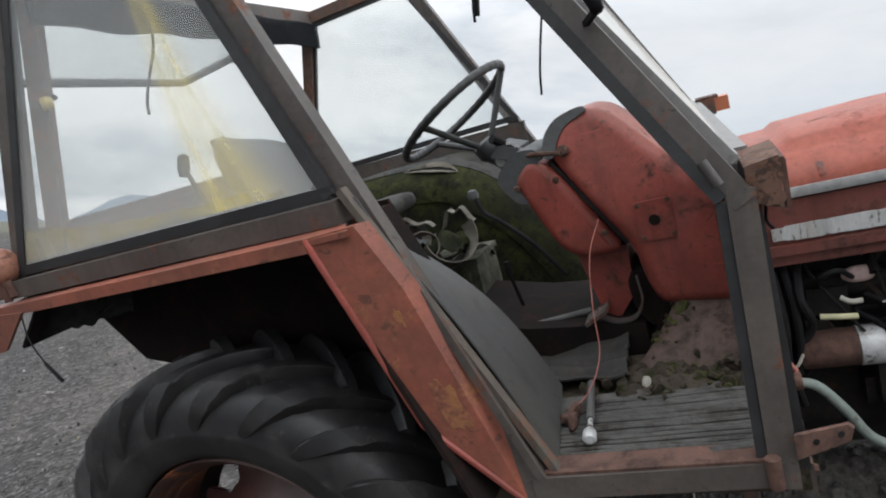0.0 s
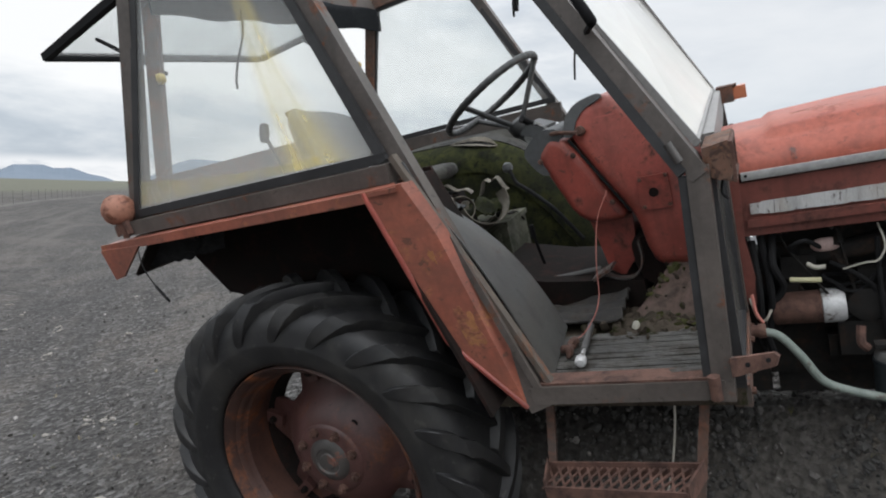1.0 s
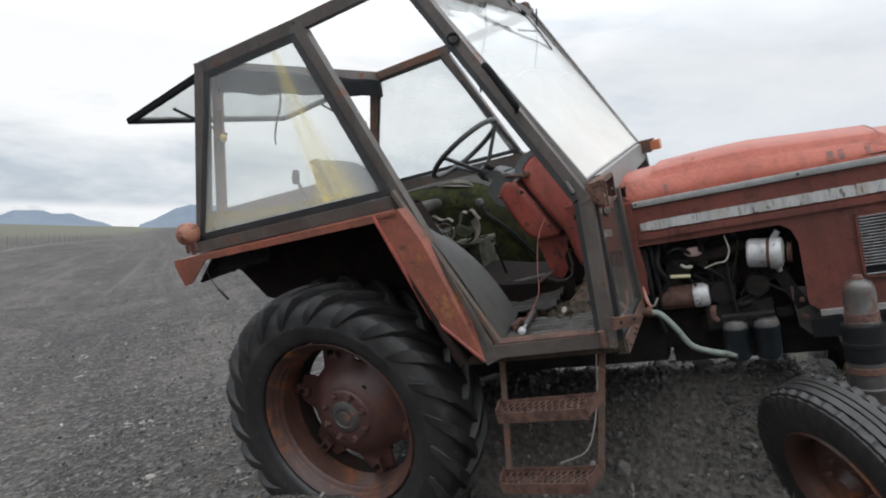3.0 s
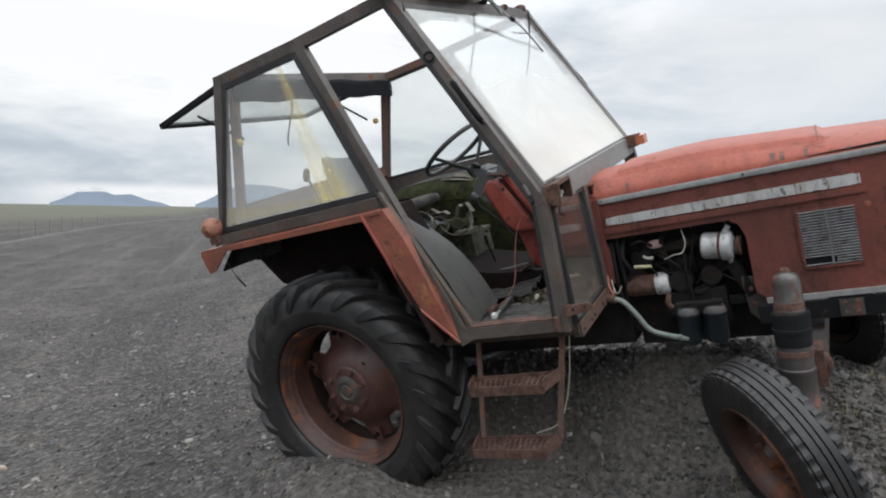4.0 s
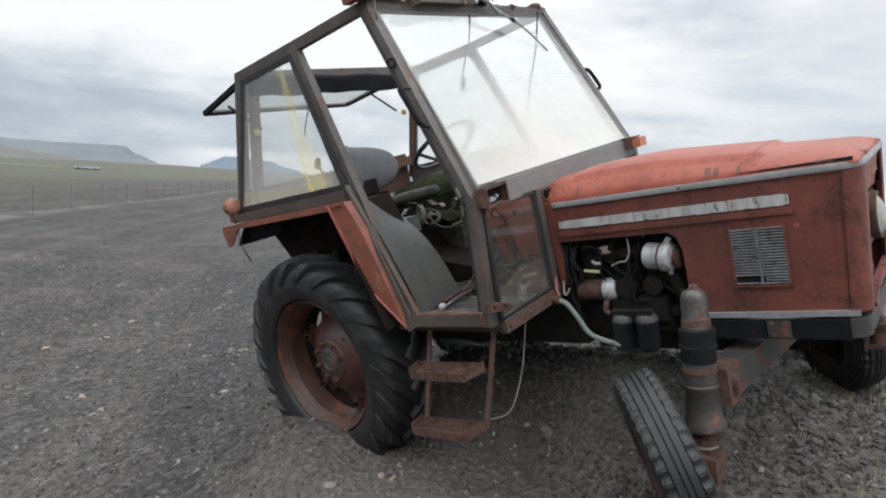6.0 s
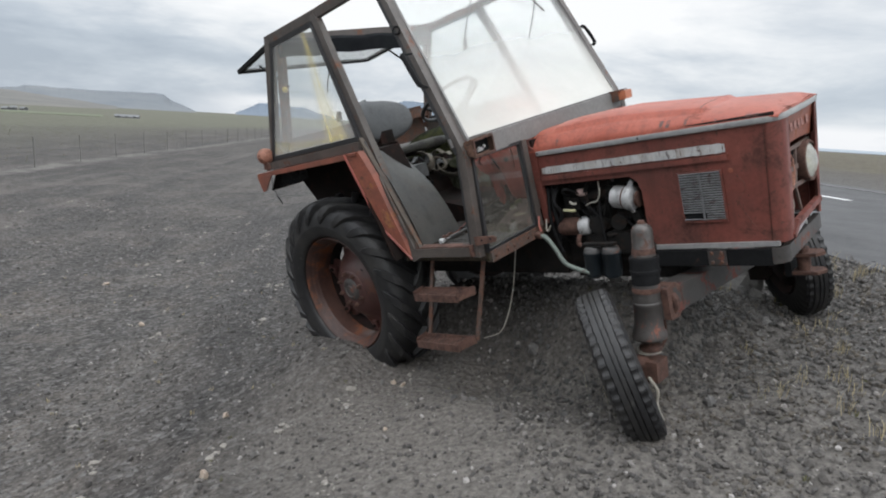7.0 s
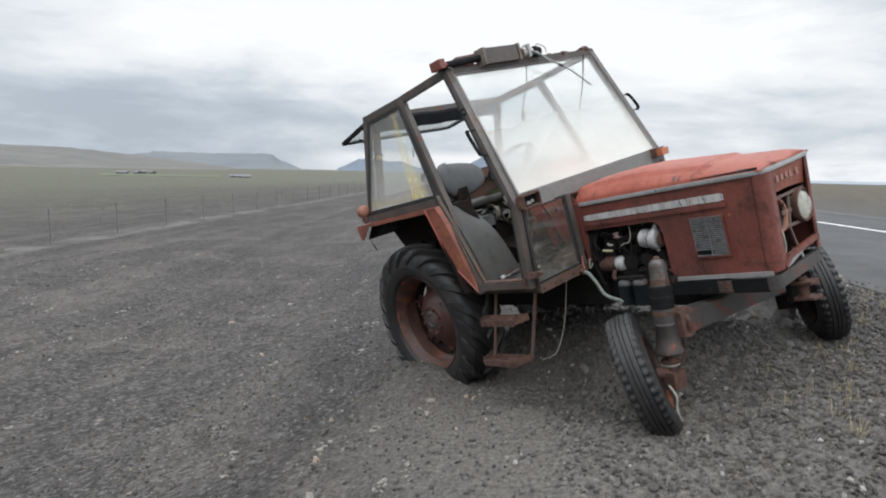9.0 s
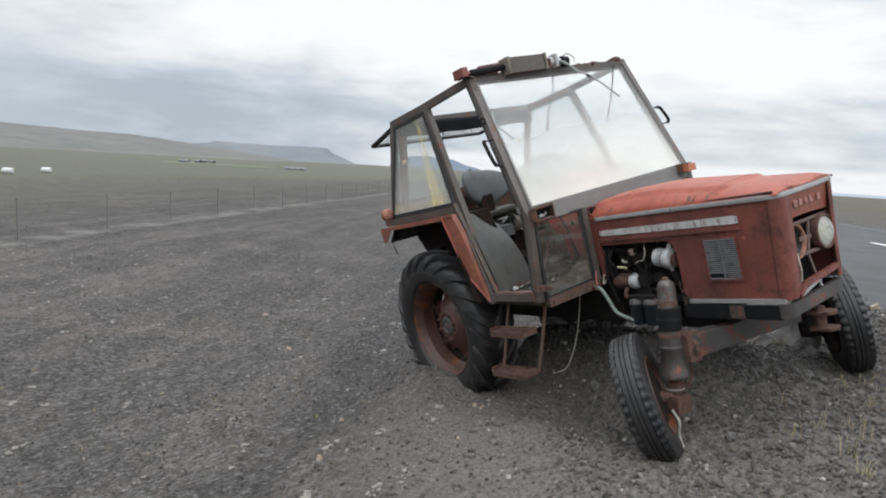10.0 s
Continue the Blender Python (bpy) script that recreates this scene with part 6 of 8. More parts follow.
add_lump(bm, (1.06, -0.47, 0.272), (0.016, 0.010, 0.008), rng, 2)
part("pale_scrap", bm, wire_white, mat_holder, "small white scrap")
part("mat_scrap", plate([(1.20, -0.818, 0.281), (1.31, -0.806, 0.281), (1.315, -0.78, 0.281), (1.19, -0.80, 0.281)], (0, 0, 0.006)), floor_mat, mat_holder)

# --- grey inner sheet beside the door
SHEET_A, SHEET_B = [(0.60, -0.79, 0.88), (0.89, -0.815, 0.27)], [(0.44, -0.44, 0.80), (0.84, -0.45, 0.275)]


def inner(u, v):
    a = Vector(SHEET_A[0]).lerp(Vector(SHEET_A[1]), u)
    b = Vector(SHEET_B[0]).lerp(Vector(SHEET_B[1]), u)
    p = a.lerp(b, v)
    bulge = 0.05 * math.sin(math.pi * u) * (0.4 + 0.6 * v)
    return (p.x + bulge, p.y, p.z + bulge * 0.5 + 0.004 * noise.noise(V(u * 3, v * 3, 8)))


inner_panel = new("inner_fender"); inner_panel.parent = tractor; inner_panel["label"] = "bare grey sheet over the mudguard inside the cab"
part("sheet", sheet(inner, 24, 16, -0.004), inner_mat, inner_panel)
part("edge_board", bar((0.585, -0.822, 0.955), (0.905, -0.848, 0.262), 0.016, 0.028, up=(0, 1, 0)), splinter, inner_panel, "splintered brown edge strip", bevel=0.003)
part("edge_board", bar((0.715, -0.868, 0.72), (0.868, -0.874, 0.28), 0.018, 0.012, up=(0, 1, 0)), frame_paint, inner_panel, bevel=0.002)
part("seal_strip", tube([(0.60, -0.812, 0.93), (0.70, -0.82, 0.68), (0.83, -0.835, 0.42), (0.89, -0.85, 0.27)], 0.009), seal_rubber, inner_panel)
part("door_seal", bar((1.300, -0.790, 0.762), (1.285, -0.833, 0.262), 0.022, 0.030, up=(0, 1, 0)), seal_rubber, cab)
part("door_seal", bar((1.301, -0.796, 0.768), (0.712, -0.556, 1.788), 0.024, 0.030, up=(0, 1, 0)), seal_rubber, cab)
part("hinge", lathe([(0, 0), (0.010, 0), (0.010, 0.05), (0, 0.05)], 12, frame_of((1.300, -0.825, 0.80), (-0.4, 0.15, 0.9))), housing_iron, cab, "worn door hinge")
part("hinge", lathe([(0, 0), (0.014, 0), (0.014, 0.06), (0, 0.06)], 12, frame_of((1.30, -0.862, 0.235), (0, 0, 1))), rust_mat, cab, "rusted door hinge")
# bracket strap ahead of the door post
part("strap", plate([(1.34, -0.868, 0.340), (1.430, -0.825, 0.330), (1.440, -0.820, 0.318), (1.432, -0.823, 0.296), (1.34, -0.868, 0.292)], (0.004, 0.010, 0)), rust_mat, tractor, "rusted steel strap with holes", bevel=0.002)
for x, y in ((1.418, -0.8315), (1.375, -0.852)):
    # black disc in place of a cut hole, its shade in the colour
    part("strap_hole", lathe([(0, 0.001), (0.006, 0.001), (0.006, 0.0)], 12, frame_of((x, y, 0.316), (0.42, -0.91, 0))), wire_black, tractor)
for t in (0.12, 0.34, 0.45, 0.72, 0.90):
    part("bolt_head", lathe([(0, 0.010), (0.008, 0.010), (0.010, 0.0)], 6, frame_of((1.370, -0.82 + 0.48 * t, 0.202 + 0.01 * t), (1, 0, 0))), rust_mat, cab)

# --- steps
steps = new("entry_step"); steps.parent = tractor; steps["label"] = "rusted entry ladder with two mesh treads"
for a, b in (((0.838, -0.715, 0.22), (0.812, -0.875, -0.255)), ((1.265, -0.735, 0.22), (1.185, -0.865, -0.255))):
    part("step_post", bar(a, b, 0.010, 0.024, up=(1, 0, 0)), rusty_frame, steps, bevel=0.002)
for z, x0, x1, yb, yf in ((0.030, 0.838, 1.245, -0.855, -0.955), (-0.250, 0.795, 1.195, -0.885, -0.985)):
    tread = steps
    sl = 0.012
    part("front_plate", bar((x0 + 0.02, yf, z - 0.012), (x1 - 0.03, yf - 0.012, z + sl - 0.012), 0.006, 0.042), rust_mat, tread, bevel=0.002)
    part("back_plate", bar((x0, yb, z - 0.005), (x1, yb, z + sl - 0.005), 0.006, 0.04), rust_mat, tread, bevel=0.002)
    part("side_plate", bar((x0, yb, z), (x0 + 0.02, yf, z), 0.006, 0.048), rust_mat, tread, bevel=0.002)
    part("side_plate", bar((x1, yb, z + sl), (x1 - 0.03, yf - 0.012, z + sl), 0.006, 0.050), rust_mat, tread, bevel=0.002)
    for i in range(15):
        for e in (-1, 1):
            t0, t1 = i / 15, (i + 1.6) / 15
            if e < 0:
                t0, t1 = t1, t0
            a = V(x0 + (x1 - x0) * min(1, t0), yb, z + sl * t0)
            b = V(x0 + 0.01 + (x1 - x0 - 0.04) * min(1, t1), yf, z + sl * t1)
            part("mesh_strand", bar(a, b, 0.006, 0.004), rust_mat, tread)

# --- console and steering
console = new("dash_console"); console.parent = tractor; console["label"] = "dull red dashboard console with a grey rim"
side_poly = [(0.895, 0.86), (0.915, 0.92), (0.95, 0.952), (1.014, 0.965), (1.07, 0.945), (1.118, 0.895), (1.195, 0.805), (1.27, 0.715), (1.335, 0.66), (1.335, 0.36), (1.21, 0.370), (1.115, 0.380), (1.088, 0.46), (1.075, 0.56), (0.925, 0.80)]


def domed(outline, y, depth, r, steps=6):
    """A hollow-cast body: the outline pushed along y, its near edge rounded over by r."""
    pts = [V(x, 0, z) for x, z in outline]
    n = len(pts)
    area = sum(p.x * q.z - q.x * p.z for p, q in zip(pts, pts[1:] + pts[:1]))
    inward = []
    for k in range(n):
        d = (pts[(k + 1) % n] - pts[k - 1]).normalized()
        inward.append(V(-d.z, 0, d.x) * (1 if area > 0 else -1))
    for _ in range(6):
        inward = [(inward[k - 1] + inward[k] * 2 + inward[(k + 1) % n]).normalized() for k in range(n)]
    bm = bmesh.new()
    rings = []
    for k in range(steps + 1):
        a = math.pi / 2 * k / steps
        rings.append([bm.verts.new(p + d * r * (1 - math.sin(a)) + V(0, y + r * 0.8 * (1 - math.cos(a)), 0)) for p, d in zip(pts, inward)])
    rings.append([bm.verts.new(p + V(0, y + depth, 0)) for p in pts])
    for r0, r1 in zip(rings, rings[1:]):
        for k in range(n):
            bm.faces.new((r0[k], r0[(k + 1) % n], r1[(k + 1) % n], r1[k]))
    bm.faces.new(rings[0]); bm.faces.new(rings[-1][::-1])
    bmesh.ops.recalc_face_normals(bm, faces=bm.faces)
    return bm


def drawn_in(bm, low=0.66, rate=0.24):
    """Lets the two sides lean towards each other above the height low."""
    for vert in bm.verts:
        lean = rate * max(0.0, vert.co.z + (0.05 if vert.co.y > 0 else 0.0) - low)
        vert.co.y += lean if vert.co.y < 0 else -lean
    return bm


part("body", drawn_in(domed(eased(side_poly, 3), -0.240, 0.475, 0.042)), console_paint, console, sharp=75)
part("cowl_rim", drawn_in(plate([(x, -0.242, z) for x, z in eased([(0.878, 0.850), (0.892, 0.918), (0.935, 0.958), (1.014, 0.974), (1.026, 0.955), (0.965, 0.935), (0.930, 0.900), (0.915, 0.850)], 3)], (0, 0.479, -0.05))), pad_grey, console, "grey rubber rim", sharp=60, bevel=0.008)
part("hole_plate", block(1.10, 1.195, -0.2465, -0.238, 0.575, 0.685), console_paint, console, bevel=0.003)
# near-black disc paints the dark inside of the gauge hole
part("round_hole", lathe([(0, 0.0), (0.015, 0.0), (0.015, 0.0055), (0.0, 0.0055)], 20, frame_of((1.145, -0.2435, 0.63), (0, -1, 0))), under_shade, console, "empty gauge hole")
for x, z in ((1.108, 0.675), (1.187, 0.678), (1.11, 0.585), (1.188, 0.585)):
    part("rivet", lathe([(0, 0.006), (0.006, 0.005), (0.008, 0.0)], 8, frame_of((x, -0.244, z), (0, -1, 0))), rust_mat, console)
part("knob", lathe([(0, 0.03), (0.014, 0.028), (0.018, 0.015), (0.014, 0.0)], 16, frame_of((0.945, -0.190, 0.862), (-0.2, -1, 0.2))), rust_mat, console, "rusted switch knob")
part("foot", sheet(lambda u, v: (1.015 + 0.09 * v ** 1.4 + (0.325 - 0.09 * v ** 1.4) * u, -0.375 + 0.17 * v, 0.240 + (0.147 * v ** 0.8 + 0.016 * math.sin(math.pi * min(1.0, 1.6 * u)) * v) * min(1.0, 3.5 * u + 0.1) ** 0.6 + 0.004 * noise.noise(V(u * 4, v * 4, 6))), 18, 14, -0.012), hump_mat, console, "brown-red floor hump stained with dirt", sharp=70)
part("foot_core", plate([(1.13, -0.20, 0.39), (1.34, -0.20, 0.39), (1.34, -0.20, 0.236), (1.05, -0.20, 0.236)], (0, 0.40, 0)), under_shade, console)
column = new("steering_column"); column.parent = tractor; column["label"] = "red steering column cover with bolts"
cover = [(0.775, 0.805), (0.83, 0.865), (0.885, 0.845), (1.045, 0.575), (1.03, 0.545), (0.925, 0.545), (0.87, 0.585), (0.81, 0.725)]
part("cover", domed(eased(cover), -0.212, 0.31, 0.030), console_paint, column, sharp=75)
part("grey_neck", plate([(x, -0.205, z) for x, z in eased([(0.725, 0.825), (0.80, 0.897), (0.885, 0.885), (0.822, 0.735), (0.78, 0.743)])], (0, 0.29, 0)), pad_grey, column, "grey plastic neck", sharp=60, bevel=0.012)
part("dark_seam", bar((0.90, -0.212, 0.845), (1.062, -0.226, 0.575), 0.006, 0.008), wire_black, column)
for x, z in ((0.905, 0.79), (1.005, 0.612), (0.79, 0.79)):
    part("bolt", lathe([(0, 0.008), (0.006, 0.008), (0.009, 0.004), (0.010, 0.0)], 10, frame_of((x, -0.2125, z), (0, -1, 0))), rust_mat, column)
part("lower_bracket", plate([(0.90, -0.15, 0.56), (1.05, -0.15, 0.55), (1.04, -0.15, 0.40), (0.985, -0.15, 0.33), (0.94, -0.15, 0.36)], (0, 0.2, 0)), console_paint, column, bevel=0.01)
part("shaft", tube([(0.80, -0.03, 0.80), (0.69, -0.03, 0.895)], 0.030, 14), pad_grey, column)
part("switch_pod", plate([(x, -0.13, z) for x, z in [(0.71, 0.89), (0.74, 0.925), (0.80, 0.90), (0.79, 0.86)]], (0, 0.17, 0)), pad_grey, column, bevel=0.014)
part("pale_badge", lathe([(0, 0.004), (0.016, 0.003), (0.019, 0.0)], 16, frame_of((0.735, -0.115, 0.872), (-0.3, -0.9, 0.1))), trim_metal, column)
part("stalk", tube([(0.78, -0.16, 0.87), (0.86, -0.21, 0.875), (0.94, -0.235, 0.862)], 0.007), rust_mat, column, "bent rusty stalk")
part("column_lever", tube([(0.79, -0.05, 0.88), (0.735, -0.15, 0.945)], (0.009, 0.014), 8), wire_black, column)
part("ignition_key", bar((0.80, -0.10, 0.89), (0.775, -0.13, 0.92), 0.018, 0.008), alloy, column)
sw = new("steering_wheel"); sw.parent = tractor; sw["label"] = "black three-spoke steering wheel"
SWM = frame_of((0.600, -0.028, 1.050), (-0.505, 0.027, 0.863))
bm = bmesh.new()
nseg = 160
rings = []
for i in range(nseg):
    a = 2 * math.pi * i / nseg
    tr = 0.0125 + (0.0012 if i % 4 < 2 else 0.0)          # finger grips round the rim
    rings.append([bm.verts.new(SWM @ Vector(((0.207 + tr * math.cos(b)) * math.cos(a), (0.207 + tr * math.cos(b)) * math.sin(a), tr * math.sin(b)))) for b in (2 * math.pi * k / 10 for k in range(10))])
for i in range(nseg):
    for k in range(10):
        bm.faces.new((rings[i][k], rings[(i + 1) % nseg][k], rings[(i + 1) % nseg][(k + 1) % 10], rings[i][(k + 1) % 10]))
part("rim", bm, wheel_black, sw, "worn dark plastic rim with finger grips")
for a in (radians(172), radians(292), radians(52)):
    # spokes from the sunken hub up to the rim
    part("spoke", tube([SWM @ Vector((0.02 * math.cos(a), 0.02 * math.sin(a), -0.150)), SWM @ Vector((0.10 * math.cos(a), 0.10 * math.sin(a), -0.088)), SWM @ Vector((0.205 * math.cos(a), 0.205 * math.sin(a), -0.004))], 0.0105, 8), wheel_black, sw)
part("hub", lathe([(0, -0.128), (0.030, -0.132), (0.040, -0.142), (0.040, -0.175), (0.03, -0.19), (0, -0.19)], 20, SWM), wheel_black, sw)

# --- levers, pedals, battery box, rags
part("gear_lever", tube([(0.82, 0.02, 0.44), (0.71, 0.095, 0.555), (0.60, 0.165, 0.635), (0.535, 0.205, 0.675), (0.505, 0.23, 0.735)], 0.0085), wire_black, tractor, "bent black gear lever")
part("gear_knob", lathe([(0, 0.024), (0.016, 0.019), (0.023, 0.004), (0.020, -0.012), (0.008, -0.022), (0, -0.022)], 16, frame_of((0.497, 0.237, 0.742), (0, 0, 1))), pad_grey, tractor)
def bent_strap(path, y, width, thick=0.006):
    """A flat strap bent along a path of (x, z)."""
    line = smooth_path([(x, y, z) for x, z in path], 5)
    return sheet(lambda u, v: tuple(line[min(len(line) - 1, int(u * (len(line) - 1) + 0.5))] + V(0, width * (v - 0.5), 0)), len(line) - 1, 2, thick)


for y, path, tread_at in ((-0.205, [(1.060, 0.47), (1.062, 0.40), (1.035, 0.352), (0.985, 0.345), (0.940, 0.365)], (0.930, 0.372)), (0.03, [(1.060, 0.48), (1.050, 0.40), (1.010, 0.36), (0.96, 0.37)], (0.955, 0.378))):
    part("pedal_arm", bent_strap(path, y, 0.030), cap_iron, tractor, "bent steel pedal arm")
    part("pedal", bar((tread_at[0], y - 0.042, tread_at[1]), (tread_at[0], y + 0.042, tread_at[1]), 0.075, 0.010, up=(-0.45, 0, 0.89)), cap_iron, tractor, "worn steel pedal", bevel=0.003)
part("floor_rod", tube([(0.66, -0.16, 0.345), (0.78, -0.15, 0.352), (0.90, -0.13, 0.360)], 0.010), grey_iron, tractor)
# filler coloured near black to look like the shaded gap
part("lower_shroud", plate([(x, -0.19, z) for x, z in eased([(1.03, 0.47), (1.11, 0.48), (1.13, 0.33), (1.08, 0.30), (1.04, 0.36)])], (0, 0.24, 0)), under_shade, console, sharp=60, bevel=0.01)
part("short_lever", tube([(0.66, -0.02, 0.36), (0.645, -0.04, 0.50)], 0.006), wire_black, tractor)
part("lever_grip", lathe([(0, 0.03), (0.010, 0.028), (0.011, -0.02), (0, -0.02)], 10, frame_of((0.645, -0.04, 0.51), (0, 0, 1))), wire_black, tractor)
part("seat_lever", tube([(-0.27, -0.24, 0.92), (-0.293, -0.27, 1.10)], 0.008), wire_black, tractor)
part("seat_lever_grip", lathe([(0, 0.05), (0.018, 0.042), (0.022, 0.0), (0.014, -0.03), (0, -0.03)], 12, frame_of((-0.296, -0.277, 1.122), (0.19, 0.22, 0.95))), wire_black, tractor)
part("tunnel", plate([(x, -0.22, z) for x, z in [(-0.55, 0.20), (-0.55, 0.50), (0.10, 0.55), (0.45, 0.42), (0.72, 0.36), (1.06, 0.33), (1.06, 0.20)]], (0, 0.44, 0)), under_shade, tractor, "near-black transmission hump", bevel=0.03)
box = new("tool_box"); box.parent = tractor; box["label"] = "moss-stained box under the seat"
part("box", block(0.30, 0.505, 0.06, 0.30, 0.28, 0.522), box_green, box, bevel=0.014)
part("lid", block(0.292, 0.513, 0.052, 0.308, 0.524, 0.545), box_green, box, bevel=0.007)
for x in (0.335, 0.40, 0.465):
    part("rib", bar((x, 0.056, 0.30), (x, 0.056, 0.50), 0.014, 0.008, up=(0, 1, 0)), box_green, box, bevel=0.003)
part("lid_band", bar((0.40, 0.05, 0.549), (0.40, 0.31, 0.549), 0.022, 0.006), cloth, box, "pale strap over the lid", bevel=0.002)


def rag(cx, cy, cz, sx, sy, h, seed):
    return sheet(lambda u, v: (cx + sx * (u - 0.5), cy + sy * (v - 0.5), cz + h * math.sin(math.pi * u) * math.sin(math.pi * v) + 0.03 * noise.noise(V(u * 4 + seed, v * 4, seed)) + 0.012 * noise.noise(V(u * 11, v * 11, seed))), 16, 16, 0.006)


junk = new("seat_base"); junk.parent = tractor; junk["label"] = "seat base cluttered with straps, hoses and moss"
part("pedestal", plate([(x, -0.17, z) for x, z in [(-0.20, 0.45), (-0.20, 0.70), (0.30, 0.70), (0.36, 0.45)]], (0, 0.34, 0)), under_shade, junk, bevel=0.02)
for centre, axis, r0, r1, turns, wide in (((0.375, -0.05, 0.640), (0.45, -0.85, 0.25), 0.035, 0.060, 1.1, 0.030), ((0.30, -0.12, 0.675), (0.2, -0.9, 0.45), 0.050, 0.075, 0.8, 0.034), ((0.43, 0.02, 0.640), (0.75, -0.55, 0.35), 0.085, 0.105, 0.55, 0.040)):
    roll = frame_of(centre, axis)
    def coil(u, v, roll=roll, r0=r0, r1=r1, turns=turns, wide=wide):
        a, r = 6.2832 * turns * u, r0 + (r1 - r0) * u
        return tuple(roll @ Vector((r * math.cos(a) * 1.12, r * math.sin(a), wide * (2 * v - 1) + 0.006 * math.sin(a * 1.7))))
    part("strap_coil", sheet(coil, 60, 3, 0.004), cloth, junk, "dusty beige webbing strap rolled up")
for i in range(4):
    r2 = random.Random(40 + i)
    x, y, z = r2.uniform(0.15, 0.45), r2.uniform(-0.25, 0.25), r2.uniform(0.48, 0.64)
    part("old_hose", tube([(x, y, z), (x + r2.uniform(-0.1, 0.1), y + r2.uniform(-0.12, 0.12), z + r2.uniform(-0.03, 0.06)), (x + r2.uniform(-0.2, 0.15), y + r2.uniform(-0.2, 0.2), z - 0.05)], 0.013), (wire_black, wire_black, moss_sheet)[i % 3], junk)
for i in range(10):
    r2 = random.Random(140 + i)
    x, y, z = r2.uniform(0.12, 0.48), r2.uniform(-0.30, 0.30), r2.uniform(0.50, 0.68)
    a = r2.uniform(0, 3.1)
    L_ = r2.uniform(0.06, 0.13)
    def strap_f(u, v, x=x, y=y, z=z, a=a, L_=L_, k=i):
        t = (u - 0.5) * 2
        return (x + math.cos(a) * L_ * t - math.sin(a) * 0.022 * (v - 0.5) * 2, y + math.sin(a) * L_ * t + math.cos(a) * 0.022 * (v - 0.5) * 2, z + 0.05 * (1 - t * t) + 0.012 * math.sin(t * 7 + k))
    part("webbing", sheet(strap_f, 16, 2, 0.003), (under_shade, pad_grey, cloth)[i % 3], junk)
part("dark_block", block(0.28, 0.44, -0.34, -0.22, 0.60, 0.69), pad_grey, junk, "dark grey plastic box", bevel=0.015)
part("rag", rag(0.20, 0.02, 0.64, 0.28, 0.30, 0.05, 3), pad_grey, junk, "crumpled grey rag")
part("rag", rag(0.38, 0.12, 0.60, 0.2, 0.2, 0.04, 7), moss_sheet, junk)

seat = new("driver_seat"); seat.parent = tractor; seat["label"] = "worn dark grey driver's seat"


def pad(c, size, axes, p=2.6, n=16, m=24):
    """A rounded cushion."""
    bm = bmesh.new()
    rows = []
    for i in range(n + 1):
        a = -math.pi / 2 + math.pi * i / n
        row = []
        for j in range(m):
            b = 2 * math.pi * j / m
            f = lambda t: math.copysign(abs(t) ** (2 / p), t)
            q = V(f(math.cos(a)) * f(math.cos(b)) * size[0], f(math.cos(a)) * f(math.sin(b)) * size[1], f(math.sin(a)) * size[2])
            row.append(bm.verts.new(Vector(c) + axes @ q))
        rows.append(row)
    for r0, r1 in zip(rows, rows[1:]):
        for j in range(m):
            bm.faces.new((r0[j], r0[(j + 1) % m], r1[(j + 1) % m], r1[j]))
    bmesh.ops.remove_doubles(bm, verts=bm.verts, dist=0.0005)
    return bm


back = pad((0, 0, 0), (0.058, 0.27, 0.168), Matrix.Identity(3), 2.5, 18, 32)
for vert in back.verts:
    vert.co.x += 1.7 * vert.co.y ** 2 + 0.006 * noise.noise(vert.co * 14)     # wraps round the driver, creased
bmesh.ops.transform(back, matrix=Matrix.Translation((-0.33, 0.09, 1.03)) @ Euler((radians(-8), radians(-12), radians(6))).to_matrix().to_4x4(), verts=back.verts)
part("backrest", back, pad_grey, seat, "rounded padded backrest", sharp=80)
part("cushion", pad((0.10, 0.03, 0.775), (0.22, 0.21, 0.042), Euler((0, radians(-6), 0)).to_matrix(), 3.2), old_vinyl, seat, "flattened seat cushion", sharp=80)
part("back_bracket", block(-0.31, -0.25, 0.02, 0.16, 0.68, 0.95), under_shade, seat, bevel=0.006)
part("back_clip", bar((-0.385, 0.02, 1.195), (-0.395, 0.08, 1.205), 0.03, 0.022), wire_black, seat)

# --- engine bay
eng = new("engine_bay"); eng.parent = tractor; eng["label"] = "exposed engine with filters, starter and loose wiring"
sm = frame_of((1.43, -0.225, 0.195), (1, 0, 0.0))
part("starter", lathe([(0, 0), (0.045, 0), (0.050, 0.01), (0.050, 0.135), (0, 0.135)], 24, sm), rust_mat, eng, "rust-brown starter motor")
part("starter_end", lathe([(0.046, 0.135), (0.052, 0.137), (0.052, 0.185), (0.044, 0.197), (0.0, 0.199)], 24, sm), alloy, eng, "pale alloy end cover")
am = frame_of((1.80, -0.225, 0.348), (1, -0.12, -0.10))
part("alternator", lathe([(0, 0), (0.052, 0.0), (0.060, 0.008), (0.060, 0.075), (0.0, 0.075)], 24, am), alloy, eng, "pale alloy alternator")
part("alternator_band", lathe([(0.058, 0.072), (0.061, 0.072), (0.061, 0.088), (0.058, 0.088)], 24, am, closed=True), rust_mat, eng)
part("alternator_nose", lathe([(0, 0.085), (0.066, 0.085), (0.068, 0.10), (0.060, 0.125), (0.035, 0.135), (0, 0.135)], 24, am), alloy, eng)
part("pulley", lathe([(0, 0.145), (0.045, 0.145), (0.036, 0.152), (0.045, 0.16), (0, 0.16)], 24, am), rust_mat, eng)
